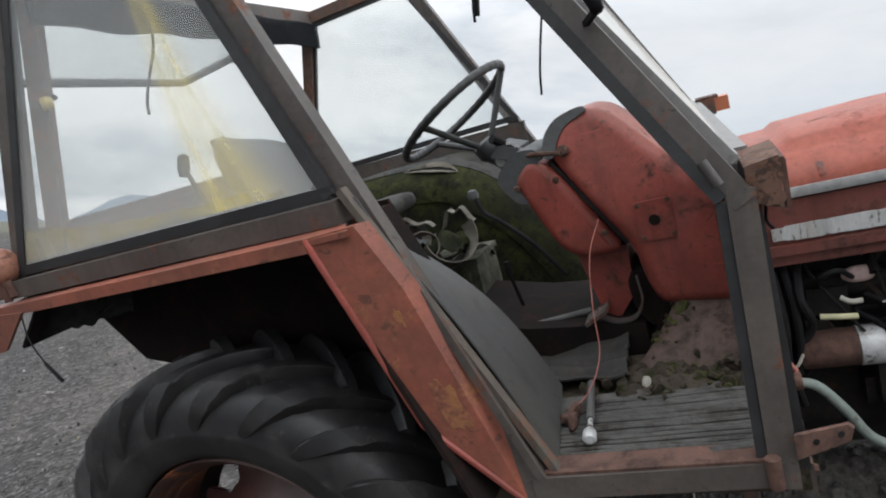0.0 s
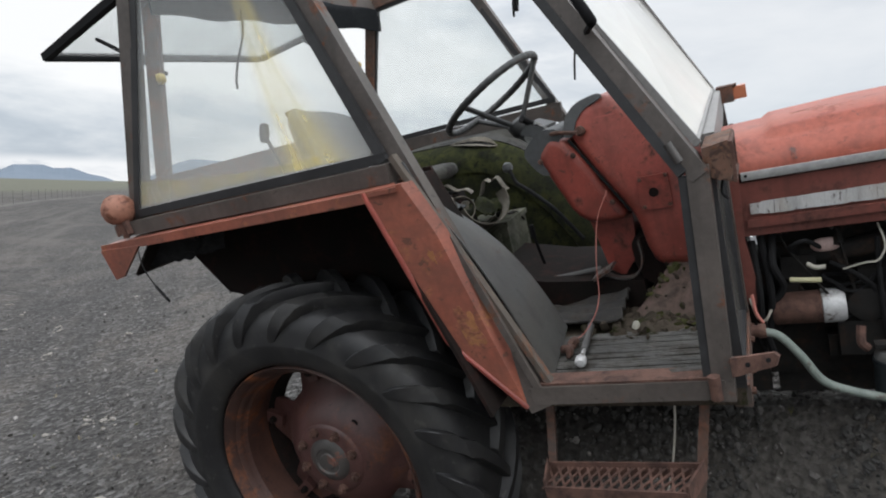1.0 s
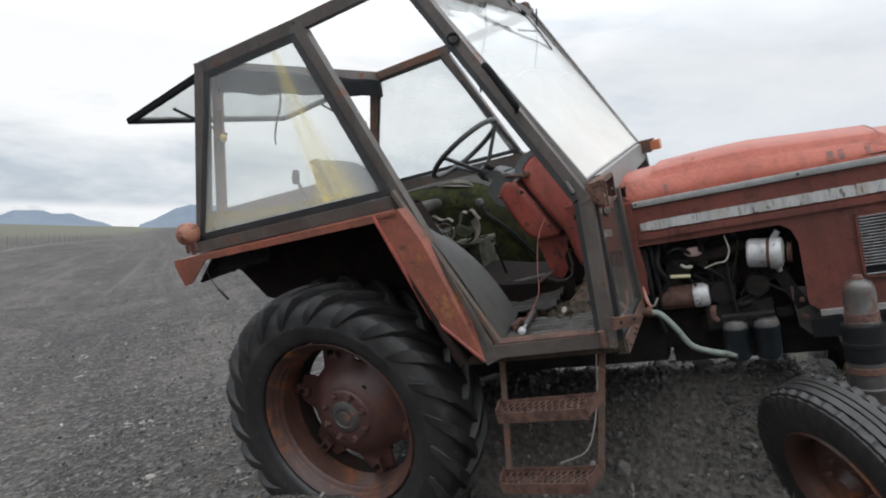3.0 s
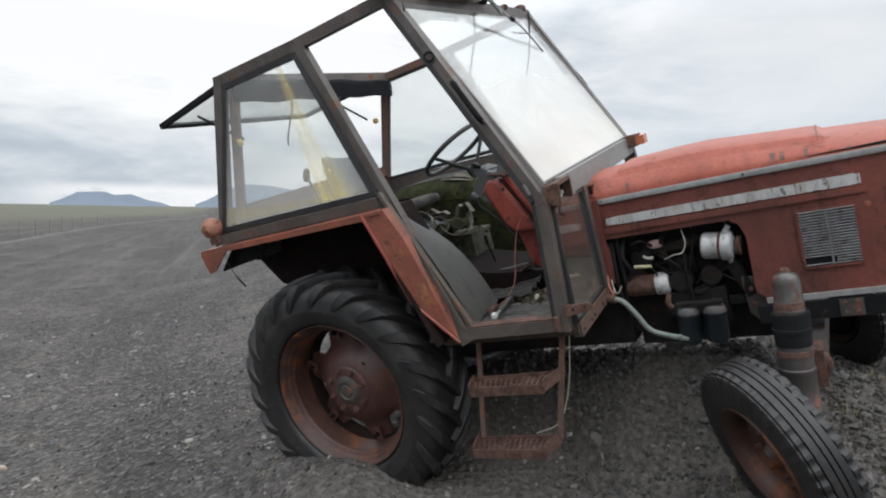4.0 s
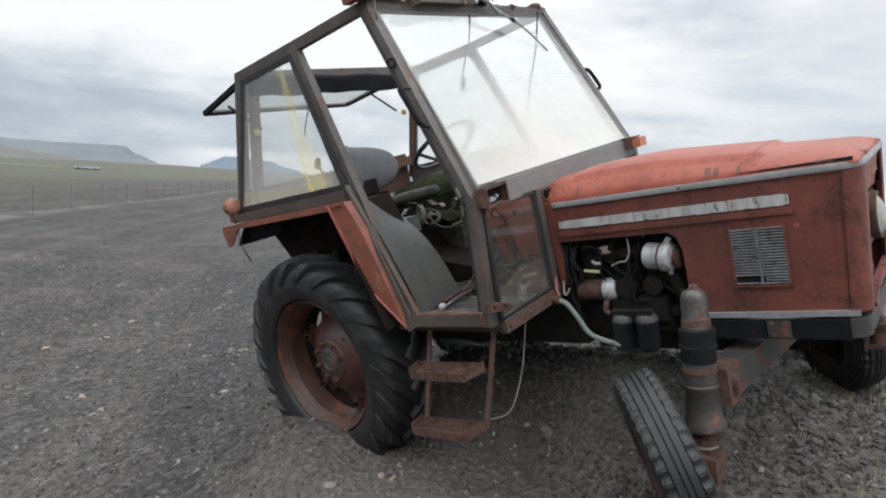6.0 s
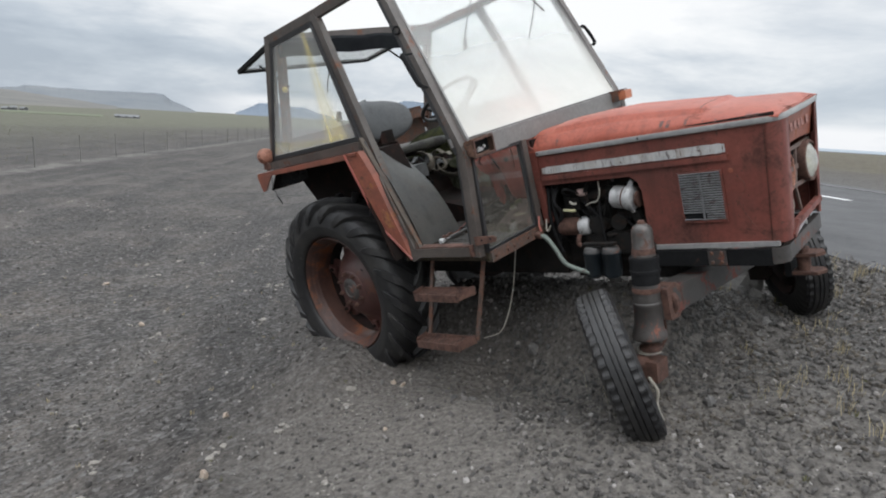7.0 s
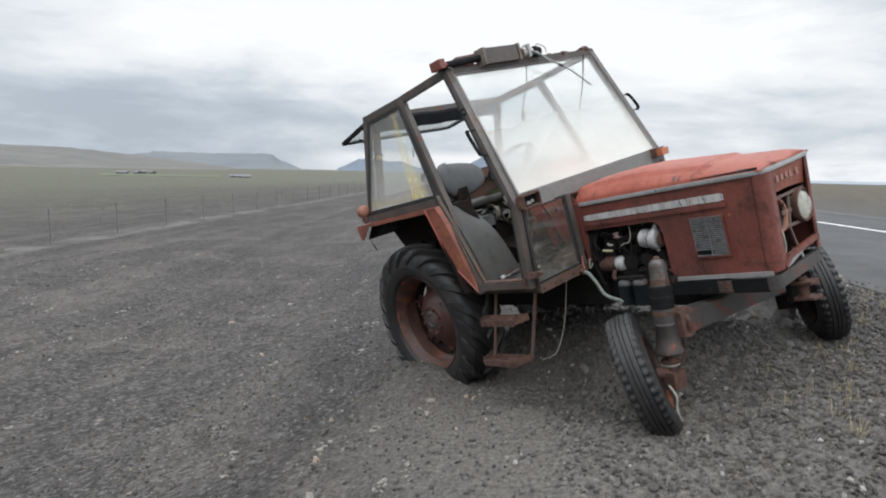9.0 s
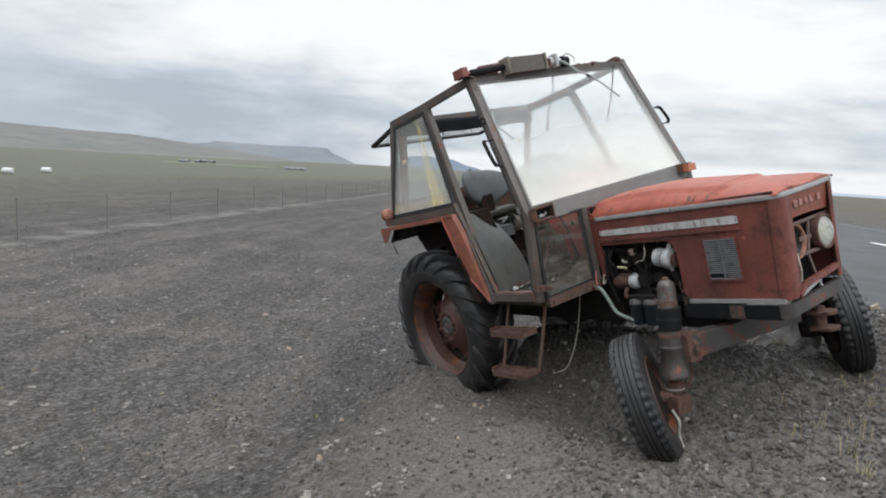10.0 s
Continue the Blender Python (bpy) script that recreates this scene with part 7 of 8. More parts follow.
part("alternator_ear", bar((1.90, -0.24, 0.40), (1.92, -0.235, 0.425), 0.014, 0.022), alloy, eng, bevel=0.004)
part("alternator_foot", bar((1.90, -0.25, 0.285), (1.905, -0.245, 0.26), 0.012, 0.018), alloy, eng, bevel=0.004)
for x in (1.705, 1.815):
    fm = frame_of((x, -0.40, -0.045), (0.05, 0.05, 1))
    part("fuel_filter", lathe([(0, 0), (0.030, 0.002), (0.044, 0.012), (0.048, 0.03), (0.048, 0.125), (0.051, 0.13), (0.051, 0.14), (0, 0.142)], 24, fm), filter_blue, eng, "dark blue filter bowl")
    part("filter_head", lathe([(0.046, 0.138), (0.047, 0.150), (0.040, 0.165), (0.02, 0.172), (0.02, 0.19), (0, 0.19)], 18, fm), grey_iron, eng)
part("filter_bridge", bar((1.67, -0.40, 0.140), (1.86, -0.40, 0.140), 0.035, 0.014), engine_mat, eng, bevel=0.008)
part("filter_inlet", tube([(1.655, -0.40, 0.13), (1.64, -0.40, 0.15), (1.645, -0.38, 0.19)], 0.012), rust_mat, eng)
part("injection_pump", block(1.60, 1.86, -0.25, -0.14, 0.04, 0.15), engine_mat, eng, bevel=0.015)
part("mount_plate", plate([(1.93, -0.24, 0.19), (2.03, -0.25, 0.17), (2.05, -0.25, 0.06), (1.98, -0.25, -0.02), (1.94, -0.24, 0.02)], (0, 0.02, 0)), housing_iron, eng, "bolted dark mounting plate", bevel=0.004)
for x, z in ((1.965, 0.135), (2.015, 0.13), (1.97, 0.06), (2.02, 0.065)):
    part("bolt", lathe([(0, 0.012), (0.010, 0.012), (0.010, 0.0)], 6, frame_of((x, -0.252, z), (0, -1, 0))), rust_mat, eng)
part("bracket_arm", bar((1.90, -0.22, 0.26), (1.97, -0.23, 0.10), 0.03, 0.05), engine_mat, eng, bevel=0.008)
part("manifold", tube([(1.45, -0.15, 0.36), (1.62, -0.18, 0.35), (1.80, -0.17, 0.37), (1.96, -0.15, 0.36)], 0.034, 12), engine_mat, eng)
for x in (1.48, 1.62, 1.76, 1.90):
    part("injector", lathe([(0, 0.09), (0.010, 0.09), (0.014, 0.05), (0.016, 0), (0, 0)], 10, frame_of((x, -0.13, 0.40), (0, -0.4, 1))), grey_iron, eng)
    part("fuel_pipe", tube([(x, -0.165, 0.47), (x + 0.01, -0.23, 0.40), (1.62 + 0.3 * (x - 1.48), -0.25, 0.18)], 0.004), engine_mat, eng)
part("sealant_patch", pad((1.595, -0.215, 0.385), (0.040, 0.012, 0.022), Matrix.Identity(3), 2.2, 8, 14), surface("pink_sealant", (0.50, 0.36, 0.33), (0.42, 0.30, 0.28), None, scale=20), eng, "pale pink lump of sealant")
part("rocker_cover", block(1.44, 2.0, -0.10, 0.10, 0.44, 0.50), black_paint, eng, bevel=0.02)
part("dipstick", tube([(1.72, -0.24, 0.40), (1.715, -0.26, 0.25), (1.72, -0.26, 0.10)], 0.007), wire_black, eng)
for i, pts in enumerate((
        [(1.40, -0.24, 0.43), (1.405, -0.28, 0.30), (1.40, -0.27, 0.18), (1.42, -0.25, 0.05)],
        [(1.425, -0.23, 0.44), (1.435, -0.27, 0.33), (1.43, -0.26, 0.20), (1.40, -0.24, 0.08)],
        [(1.46, -0.22, 0.44), (1.45, -0.28, 0.36), (1.47, -0.26, 0.28), (1.43, -0.25, 0.22)],
        [(1.52, -0.20, 0.36), (1.50, -0.26, 0.40), (1.54, -0.27, 0.42), (1.58, -0.22, 0.38)],
        [(1.60, -0.22, 0.33), (1.66, -0.26, 0.30), (1.70, -0.25, 0.24), (1.66, -0.24, 0.15)])):
    part("engine_cable", tube(pts, 0.011 if i < 3 else 0.007), wire_black, eng, "black rubber cable")
part("loose_wire", tube([(1.63, -0.25, 0.315), (1.68, -0.27, 0.335), (1.715, -0.27, 0.34), (1.735, -0.26, 0.38), (1.725, -0.24, 0.44)], 0.003), wire_white, eng, "off-white loose wire")
part("loose_wire", tube([(1.49, -0.26, 0.300), (1.535, -0.27, 0.298), (1.57, -0.27, 0.295)], 0.008), surface("yellowed_sleeve", (0.52, 0.50, 0.32), (0.45, 0.42, 0.25), None, scale=20), eng, "yellowed cable sleeve")
part("loose_wire", tube([(1.54, -0.26, 0.345), (1.56, -0.27, 0.335), (1.585, -0.27, 0.335)], 0.007), wire_white, eng)
part("loose_wire", tube([(1.385, -0.36, 0.30), (1.39, -0.38, 0.25), (1.405, -0.39, 0.22)], 0.005), wire_red, eng)
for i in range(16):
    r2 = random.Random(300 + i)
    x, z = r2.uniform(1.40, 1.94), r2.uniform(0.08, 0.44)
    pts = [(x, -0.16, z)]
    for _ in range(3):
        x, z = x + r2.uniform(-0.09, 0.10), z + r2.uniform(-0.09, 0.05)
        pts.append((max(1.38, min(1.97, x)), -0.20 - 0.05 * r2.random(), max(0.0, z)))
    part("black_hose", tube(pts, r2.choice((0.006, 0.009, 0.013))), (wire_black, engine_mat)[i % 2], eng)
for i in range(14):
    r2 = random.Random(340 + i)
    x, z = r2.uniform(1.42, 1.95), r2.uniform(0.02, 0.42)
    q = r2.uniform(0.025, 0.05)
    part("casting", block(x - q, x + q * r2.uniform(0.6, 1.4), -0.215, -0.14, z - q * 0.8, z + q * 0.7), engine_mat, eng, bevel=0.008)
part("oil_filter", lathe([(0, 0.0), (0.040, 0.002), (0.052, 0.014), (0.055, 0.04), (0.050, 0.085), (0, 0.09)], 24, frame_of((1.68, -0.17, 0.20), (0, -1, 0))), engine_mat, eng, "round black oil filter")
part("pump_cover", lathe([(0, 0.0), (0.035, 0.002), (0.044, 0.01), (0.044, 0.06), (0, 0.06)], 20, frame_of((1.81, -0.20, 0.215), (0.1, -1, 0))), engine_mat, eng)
part("wire_loop", tube([(1.375, -0.285, 0.26), (1.39, -0.32, 0.21), (1.41, -0.335, 0.205), (1.43, -0.33, 0.235)], 0.004), wire_white, eng)
part("pipe_stub", lathe([(0, 0), (0.018, 0), (0.018, 0.06), (0.022, 0.06), (0.022, 0.08), (0, 0.08)], 12, frame_of((1.33, -0.40, 0.20), (1, 0, 0))), rust_mat, eng)
part("drain_hose", tube([(1.394, -0.40, 0.198), (1.44, -0.405, 0.185), (1.49, -0.41, 0.12), (1.535, -0.415, 0.045), (1.60, -0.425, 0.015), (1.704, -0.437, -0.007)], 0.0122, 14), hose_mat, tractor, "stiff pale green hose hanging down")
part("bulkhead", block(1.362, 1.378, -0.275, 0.42, 0.20, 0.72), under_shade, tractor)
part("side_post", plate([(1.345, -0.285, 0.70), (1.395, -0.285, 0.66), (1.385, -0.285, 0.45), (1.41, -0.285, 0.24), (1.36, -0.285, 0.24)], (0, 0.03, 0)), side_paint, tractor, "dark red panel beside the engine bay", bevel=0.004)
part("clutch_housing", lathe([(0, 0), (0.17, 0.0), (0.175, 0.02), (0.175, 0.06), (0.15, 0.10), (0, 0.10)], 28, frame_of((1.30, 0, 0.08), (1, 0, 0))), engine_mat, tractor)

# --- lamps, handles and roof fittings
ind = new("indicator_lamp"); ind.parent = tractor; ind["label"] = "amber indicator lamp on the cowl"
part("socket", block(1.33, 1.385, 0.735, 0.835, 0.775, 0.840), rusty_frame, ind, "rusted lamp body", bevel=0.012)
part("lens", block(1.385, 1.435, 0.742, 0.828, 0.782, 0.836), amber, ind, "faded amber lens", bevel=0.014)
part("lamp_top", block(1.32, 1.40, 0.735, 0.835, 0.838, 0.846), rust_mat, ind, bevel=0.003)
corroded = surface("corroded_lamp_steel", (0.150, 0.078, 0.052), (0.095, 0.062, 0.048), (0.150, 0.066, 0.035), 0.57, 0.05, 26, 0.9, bump=0.6, wear=(0.040, 0.022, 0.016), wear_at=0.53)
ind2 = new("indicator_lamp"); ind2.parent = tractor; ind2["label"] = "broken indicator socket with rusted base"
# solid black block paints the socket's dark inside
part("cavity", block(1.345, 1.372, -0.775, -0.632, 0.740, 0.812), wire_black, ind2, "black block for the shade in the empty lamp socket")
for p, q in (((-0.785, 0.733), (-0.628, 0.738)), ((-0.785, 0.815), (-0.628, 0.820)), ((-0.780, 0.733), (-0.780, 0.815)), ((-0.630, 0.735), (-0.630, 0.818))):
    part("socket_rim", bar((1.405, p[0], p[1]), (1.407, q[0], q[1]), 0.010, 0.008, up=(1, 0, 0)), rust_mat, ind2, bevel=0.003)
for y, z in ((-0.755, 0.752), (-0.715, 0.748), (-0.675, 0.752)):
    part("contact", lathe([(0, 0.012), (0.006, 0.012), (0.009, 0.004), (0.009, 0.0)], 10, frame_of((1.374, y, z + 0.02), (1, -0.2, 0))), alloy, ind2)
part("clip", bar((1.380, -0.735, 0.760), (1.382, -0.695, 0.763), 0.010, 0.014), trim_metal, ind2, bevel=0.002)
part("frayed_wire", tube([(1.36, -0.70, 0.76), (1.375, -0.71, 0.735), (1.37, -0.73, 0.70), (1.38, -0.72, 0.68)], 0.003), wire_black, ind2)
for y in (-0.788, -0.630):
    part("socket_side", plate([(1.345, y, 0.812), (1.400, y, 0.820), (1.404, y, 0.780), (1.398, y, 0.768), (1.403, y, 0.752), (1.394, y, 0.728), (1.384, y, 0.742), (1.372, y, 0.738), (1.345, y, 0.758)], (0, 0.004, 0)), corroded, ind2, "rusty side of the lamp box", bevel=0.0015)
part("socket_top", plate([(1.345, -0.788, 0.812), (1.401, -0.788, 0.821), (1.408, -0.626, 0.826), (1.345, -0.626, 0.816)], (0, 0, 0.004)), corroded, ind2)
part("socket_floor", plate([(1.345, -0.784, 0.748), (1.400, -0.784, 0.730), (1.400, -0.630, 0.734), (1.345, -0.630, 0.752)], (0, 0, 0.004)), corroded, ind2)
for ends_, pts in ((((1.045, -0.70, 1.322), (1.135, -0.735, 1.130)), [(1.080, -0.800, 1.318), (1.098, -0.818, 1.300), (1.160, -0.822, 1.165), (1.166, -0.806, 1.142)]), (((0.985, 0.98, 1.335), (1.060, 0.95, 1.185)), [(1.000, 1.085, 1.335), (1.012, 1.112, 1.318), (1.058, 1.122, 1.215), (1.060, 1.100, 1.190)])):
    part("grab_handle", tube(pts, 0.0125, 10, 4), black_paint, cab, "thick black grab handle")
    for e, p in zip(ends_, (pts[0], pts[-1])):
        part("handle_arm", bar(e, p, 0.012, 0.010, ends=(0.0, 0.010)), black_paint, cab, bevel=0.003)
part("mirror_ring", lathe([(0.018, -0.005), (0.025, -0.005), (0.025, 0.005), (0.018, 0.005)], 24, frame_of((0.93, -0.66, 1.47), (0.4, -0.8, 0.3)), closed=True), black_paint, cab)
top = new("roof_fitting"); top.parent = tractor; top["label"] = "rusted blower box, wiper motor and pipes on the cab front"
part("red_end_box", block(0.68, 0.80, -0.640, -0.59, 1.82, 1.885), side_paint, top, "faded red lamp box", bevel=0.006)
part("rail_cover", sheet(lambda u, v: (0.70 + 0.10 * v, -0.59 + 0.33 * u, 1.835 + 0.018 * math.sin(u * 7) * v + 0.02 * math.sin(math.pi * v)), 20, 6, 0.006), side_paint, top, "buckled red sheet")
part("old_tube", lathe([(0, 0), (0.022, 0.0), (0.026, 0.02), (0.026, 0.20), (0, 0.20)], 16, frame_of((0.77, -0.47, 1.862), (0, 1, 0.05))), rust_mat, top)
part("duct", tube([(0.78, -0.56, 1.84), (0.79, -0.45, 1.845), (0.79, -0.36, 1.85), (0.79, -0.24, 1.855)], 0.026, 12), wire_black, top, "black ribbed duct")
part("blower_box", block(0.74, 0.845, -0.245, 0.115, 1.795, 1.91), frame_paint, top, "brown blower box", bevel=0.005)
part("box_end", block(0.75, 0.856, -0.255, -0.235, 1.79, 1.915), cloth, top, bevel=0.003)
part("box_end", block(0.75, 0.856, 0.112, 0.132, 1.79, 1.915), cloth, top, bevel=0.003)
part("orange_cap", block(0.76, 0.84, 0.134, 0.18, 1.80, 1.87), rust_mat, top, bevel=0.008)
wm = frame_of((0.80, 0.19, 1.855), (0.05, 1, -0.1))
part("wiper_motor", lathe([(0, 0), (0.030, 0), (0.034, 0.01), (0.034, 0.10), (0.026, 0.115), (0, 0.12)], 18, wm), alloy, top, "grey wiper motor")
part("motor_gear", lathe([(0, 0.12), (0.040, 0.12), (0.044, 0.14), (0.040, 0.185), (0, 0.19)], 16, wm), wire_black, top)
part("motor_clamp", block(0.77, 0.85, 0.225, 0.25, 1.80, 1.90), trim_metal, top, bevel=0.006)
part("wiper_arm", tube([(0.85, 0.30, 1.835), (0.885, 0.40, 1.74), (0.93, 0.55, 1.63), (0.965, 0.71, 1.48)], 0.006), trim_metal, top, "thin wiper arm")
part("wiper_joint", bar((0.90, 0.46, 1.70), (0.915, 0.49, 1.675), 0.018, 0.014), wire_black, top)
part("vent_hose", tube([(0.84, 0.27, 1.84), (0.87, 0.33, 1.79), (0.89, 0.38, 1.72)], 0.010), hose_mat, top)
for i in range(12):
    r2 = random.Random(70 + i)
    y = 0.45 + 0.55 * r2.random()
    bm = bmesh.new()
    add_lump(bm, (0.79 + r2.uniform(-0.02, 0.02), y, 1.795), (0.025, 0.03, 0.014), r2, 1)
    part("rust_flake", bm, rust_mat, top)
part("corner_cap", pad((0.80, 0.94, 1.80), (0.035, 0.05, 0.03), Matrix.Identity(3), 2.5, 8, 12), rust_mat, top)
part("loose_roof_wire", tube([(0.79, 0.36, 1.88), (0.76, 0.44, 1.91), (0.79, 0.48, 1.87), (0.80, 0.47, 1.83)], 0.003), wire_black, top)
part("loose_roof_wire", tube([(0.76, -0.58, 1.83), (0.82, -0.56, 1.80), (0.83, -0.585, 1.74), (0.81, -0.56, 1.70)], 0.004), cloth, top)
# wires hanging inside the cab
PLUMB = V(-0.19182, -0.22218, -0.95595)


def hanging(foot, length, bend=0.01):
    """A wire hanging straight down in the world to the point foot."""
    foot = Vector(foot)
    return [foot - PLUMB * (length * (1 - t)) + V(bend * math.sin(6 * t), bend * math.sin(4 * t + 1), 0) for t in (0, 0.3, 0.6, 0.85, 1.0)]


for foot, length in (((0.715, 0.096, 1.309), 0.46), ((0.770, 0.60, 1.030), 0.74), ((-0.388, -0.232, 1.330), 0.31)):
    part("hanging_wire", tube(hanging(foot, length), 0.0048), wire_black, cab, "black wire hanging from the roof")
part("wire_sleeve", tube([V(0.715, 0.096, 1.309) - PLUMB * 0.10, V(0.717, 0.098, 1.309) - PLUMB * 0.02], 0.009), wire_black, cab)
part("floor_wire", tube([(1.00, -0.24, 0.66), (0.965, -0.30, 0.58), (0.955, -0.38, 0.46), (0.96, -0.46, 0.36), (0.93, -0.54, 0.30), (0.875, -0.60, 0.27)], 0.0015), wire_red, tractor, "thin faded red wire")
part("latch", lathe([(0, 0), (0.018, 0), (0.022, 0.015), (0.014, 0.03), (0, 0.03)], 12, frame_of((-0.435, -0.585, 1.40), (0.6, 0.5, 0))), bulb_yellow, cab, "yellowed latch knob")
part("latch", lathe([(0, 0), (0.018, 0), (0.022, 0.015), (0.014, 0.03), (0, 0.03)], 12, frame_of((-0.44, 0.79, 1.395), (0.6, -0.8, 0))), bulb_yellow, cab)
part("rear_panel", plate([(-0.66, -0.64, 0.80), (-0.60, -0.64, 1.06), (-0.54, 0.80, 1.08), (-0.56, 0.80, 0.80)], (-0.012, 0, 0)), rusty_frame, cab, "low brown rear wall")
part("hanging_cable", tube([(1.16, -0.32, 0.19), (1.12, -0.34, 0.02), (1.10, -0.39, -0.14), (1.07, -0.45, -0.28), (1.02, -0.50, -0.38), (0.90, -0.53, -0.42)], 0.0035), wire_white, tractor, "off-white cable hanging under the cab")
part("flap_wire", tube([(-0.58, -0.79, 0.84), (-0.53, -0.83, 0.765), (-0.47, -0.85, 0.69), (-0.42, -0.86, 0.64)], 0.0022), wire_black, tractor, "thin bent wire")
part("wire_sleeve", tube([(-0.475, -0.849, 0.695), (-0.445, -0.855, 0.665), (-0.42, -0.86, 0.64)], 0.0052), wire_black, tractor)
part("spindle_ring", lathe([(0.046, -0.008), (0.056, -0.008), (0.056, 0.008), (0.046, 0.008)], 20, frame_of((2.085, -0.645, -0.315), (0.05, 0.1, 1)), closed=True), wire_white, kp)
part("brake_rod", tube([(2.11, -0.50, -0.17), (2.12, -0.54, -0.30), (2.07, -0.60, -0.38)], 0.008), rust_mat, tractor)
part("white_cord", tube([(2.10, -0.72, -0.42), (2.14, -0.73, -0.48), (2.13, -0.74, -0.56), (2.17, -0.76, -0.66)], 0.007), wire_white, tractor)

# ---------------------------------------------------------------- loose things


def lying(name, label, category, local, turn=0.0):
    return thing(name, label, category, m=TRACTOR @ pose(*local, 0, 0, turn))


spanner = lying("socket_wrench", "steel socket wrench lying on the cab floor mat", "wrench", (0.935, -0.60, 0.276), -84)
part("handle", tube([(-0.14, 0, 0.004), (0.05, 0, 0.004)], 0.010, 10), grey_iron, spanner)
part("shaft", tube([(0.05, 0, 0.004), (0.11, 0, 0.004)], 0.006, 10), alloy, spanner)
part("head", lathe([(0, 0), (0.013, 0), (0.016, 0.01), (0.016, 0.03), (0.010, 0.036), (0, 0.036)], 14, frame_of((0.105, 0, 0.006), (1, 0, 0))), alloy, spanner)
for i, (x, y) in enumerate(((0.895, -0.60), (0.90, -0.66), (0.885, -0.63))):
    rn = random.Random(90 + i)
    bm = bmesh.new()
    add_lump(bm, (0, 0, 0.008), (0.022, 0.016, 0.013), rn, 2)
    ob = part("rust_lump", bm, rust_mat)
    ob.matrix_world = TRACTOR @ pose(x, y, 0.272)
    tagged(ob, "brown rust crumb on the cab floor mat", "debris", "rust crumbs")

# ---------------------------------------------------------------- stones, grass, fence, fields


sand_grey = surface("pale_grey_rubble", (0.17, 0.165, 0.155), (0.23, 0.222, 0.21), (0.10, 0.095, 0.09), 0.58, 0.1, 14, 0.95, bump=0.5)


def stone(name, x, y, size, material, label, group="loose stones", rough=0.38, sub=2):
    bm = bmesh.new()
    r2 = random.Random(int((x * 97 + y * 131) * 100))
    add_lump(bm, (0, 0, 0), size, r2, sub, rough)
    ob = part(name, bm, material, sharp=22)
    ob.location = (x, y, ground_height(x, y) + size[2] * 0.35)
    return tagged(ob, label, "stone", group)


for x, y, s, m in ((-0.84, 0.89, 0.035, sand_stone), (-0.47, 0.32, 0.05, sand_stone), (0.05, 1.38, 0.035, sand_stone), (0.12, 1.36, 0.03, sand_stone), (-0.02, 1.36, 0.025, stone_mat),
                   (0.63, 1.20, 0.03, stone_mat), (0.83, 1.76, 0.06, stone_mat), (2.10, 2.05, 0.05, stone_mat), (1.84, 1.2, 0.045, stone_mat), (2.05, 1.70, 0.035, stone_mat), (2.37, 3.60, 0.06, sand_stone), (1.97, 2.45, 0.075, stone_mat),
                   (-3.41, 2.55, 0.05, sand_stone), (-2.7, 1.05, 0.04, stone_mat), (-1.9, 0.6, 0.03, stone_mat), (1.48, 0.30, 0.03, stone_mat), (0.30, 0.80, 0.022, sand_stone), (-6.8, 2.2, 0.07, stone_mat), (-5.2, 3.6, 0.05, sand_stone)):
    s *= 0.72
    stone("stone", x, y, (s, s * 0.8, s * 0.6), m, "small pale angular stone lying on dark gravel" if m is sand_stone else "grey angular stone half bedded in gravel")


for x, y, w, d, h, turn in ((1.93, 2.62, 0.23, 0.16, 0.165, 30), (1.78, 2.42, 0.12, 0.09, 0.07, 25), (2.07, 2.47, 0.06, 0.05, 0.04, 5), (1.26, 2.02, 0.07, 0.05, 0.04, 15), (1.06, 2.10, 0.05, 0.04, 0.03, 50)):
    ob = stone("stone", x, y, (w, d, h), sand_grey, "pale grey angular boulder pushed up under the axle", "rubble on the bank", 0.22, 3 if h > 0.1 else 2)
    ob.rotation_euler.z = radians(turn)


def scatter(name, count, seed, area, sizes, material, label, keep=None, sub=1, flat=1.0):
    """Countless pebbles as one mesh."""
    rn = random.Random(seed)
    base = bmesh.new()
    bmesh.ops.create_icosphere(base, subdivisions=sub, radius=1.0)
    bv = np.array([v.co[:] for v in base.verts]); bf = np.array([[v.index for v in f.verts] for f in base.faces])
    base.free()
    verts, faces, k = [], [], 0
    tries = 0
    while k < count and tries < count * 6:
        tries += 1
        x, y = area(rn)
        if keep and not keep(x, y, rn):
            continue
        s = sizes[0] * (sizes[1] / sizes[0]) ** (rn.random() ** 2.2)
        jit = 1 + 0.25 * (np.array([[rn.random()] for _ in range(len(bv))]) - 0.5) * 2
        turn = np.array(Euler((rn.uniform(0, 6), rn.uniform(0, 6), rn.uniform(0, 6))).to_matrix())
        p = (bv * jit * np.array([s, s * rn.uniform(0.6, 1), s * rn.uniform(0.45, 0.8)])) @ turn.T * np.array([1, 1, flat]) + np.array([x, y, ground_height(x, y) + s * 0.25 * flat])
        verts.append(p); faces.append(bf + k * len(bv)); k += 1
    me = bpy.data.meshes.new(name)
    me.from_pydata(np.concatenate(verts).tolist(), [], np.concatenate(faces).tolist())
    me.materials.append(material)
    return tagged(new(name, me), label, "pebbles", kind="stuff")


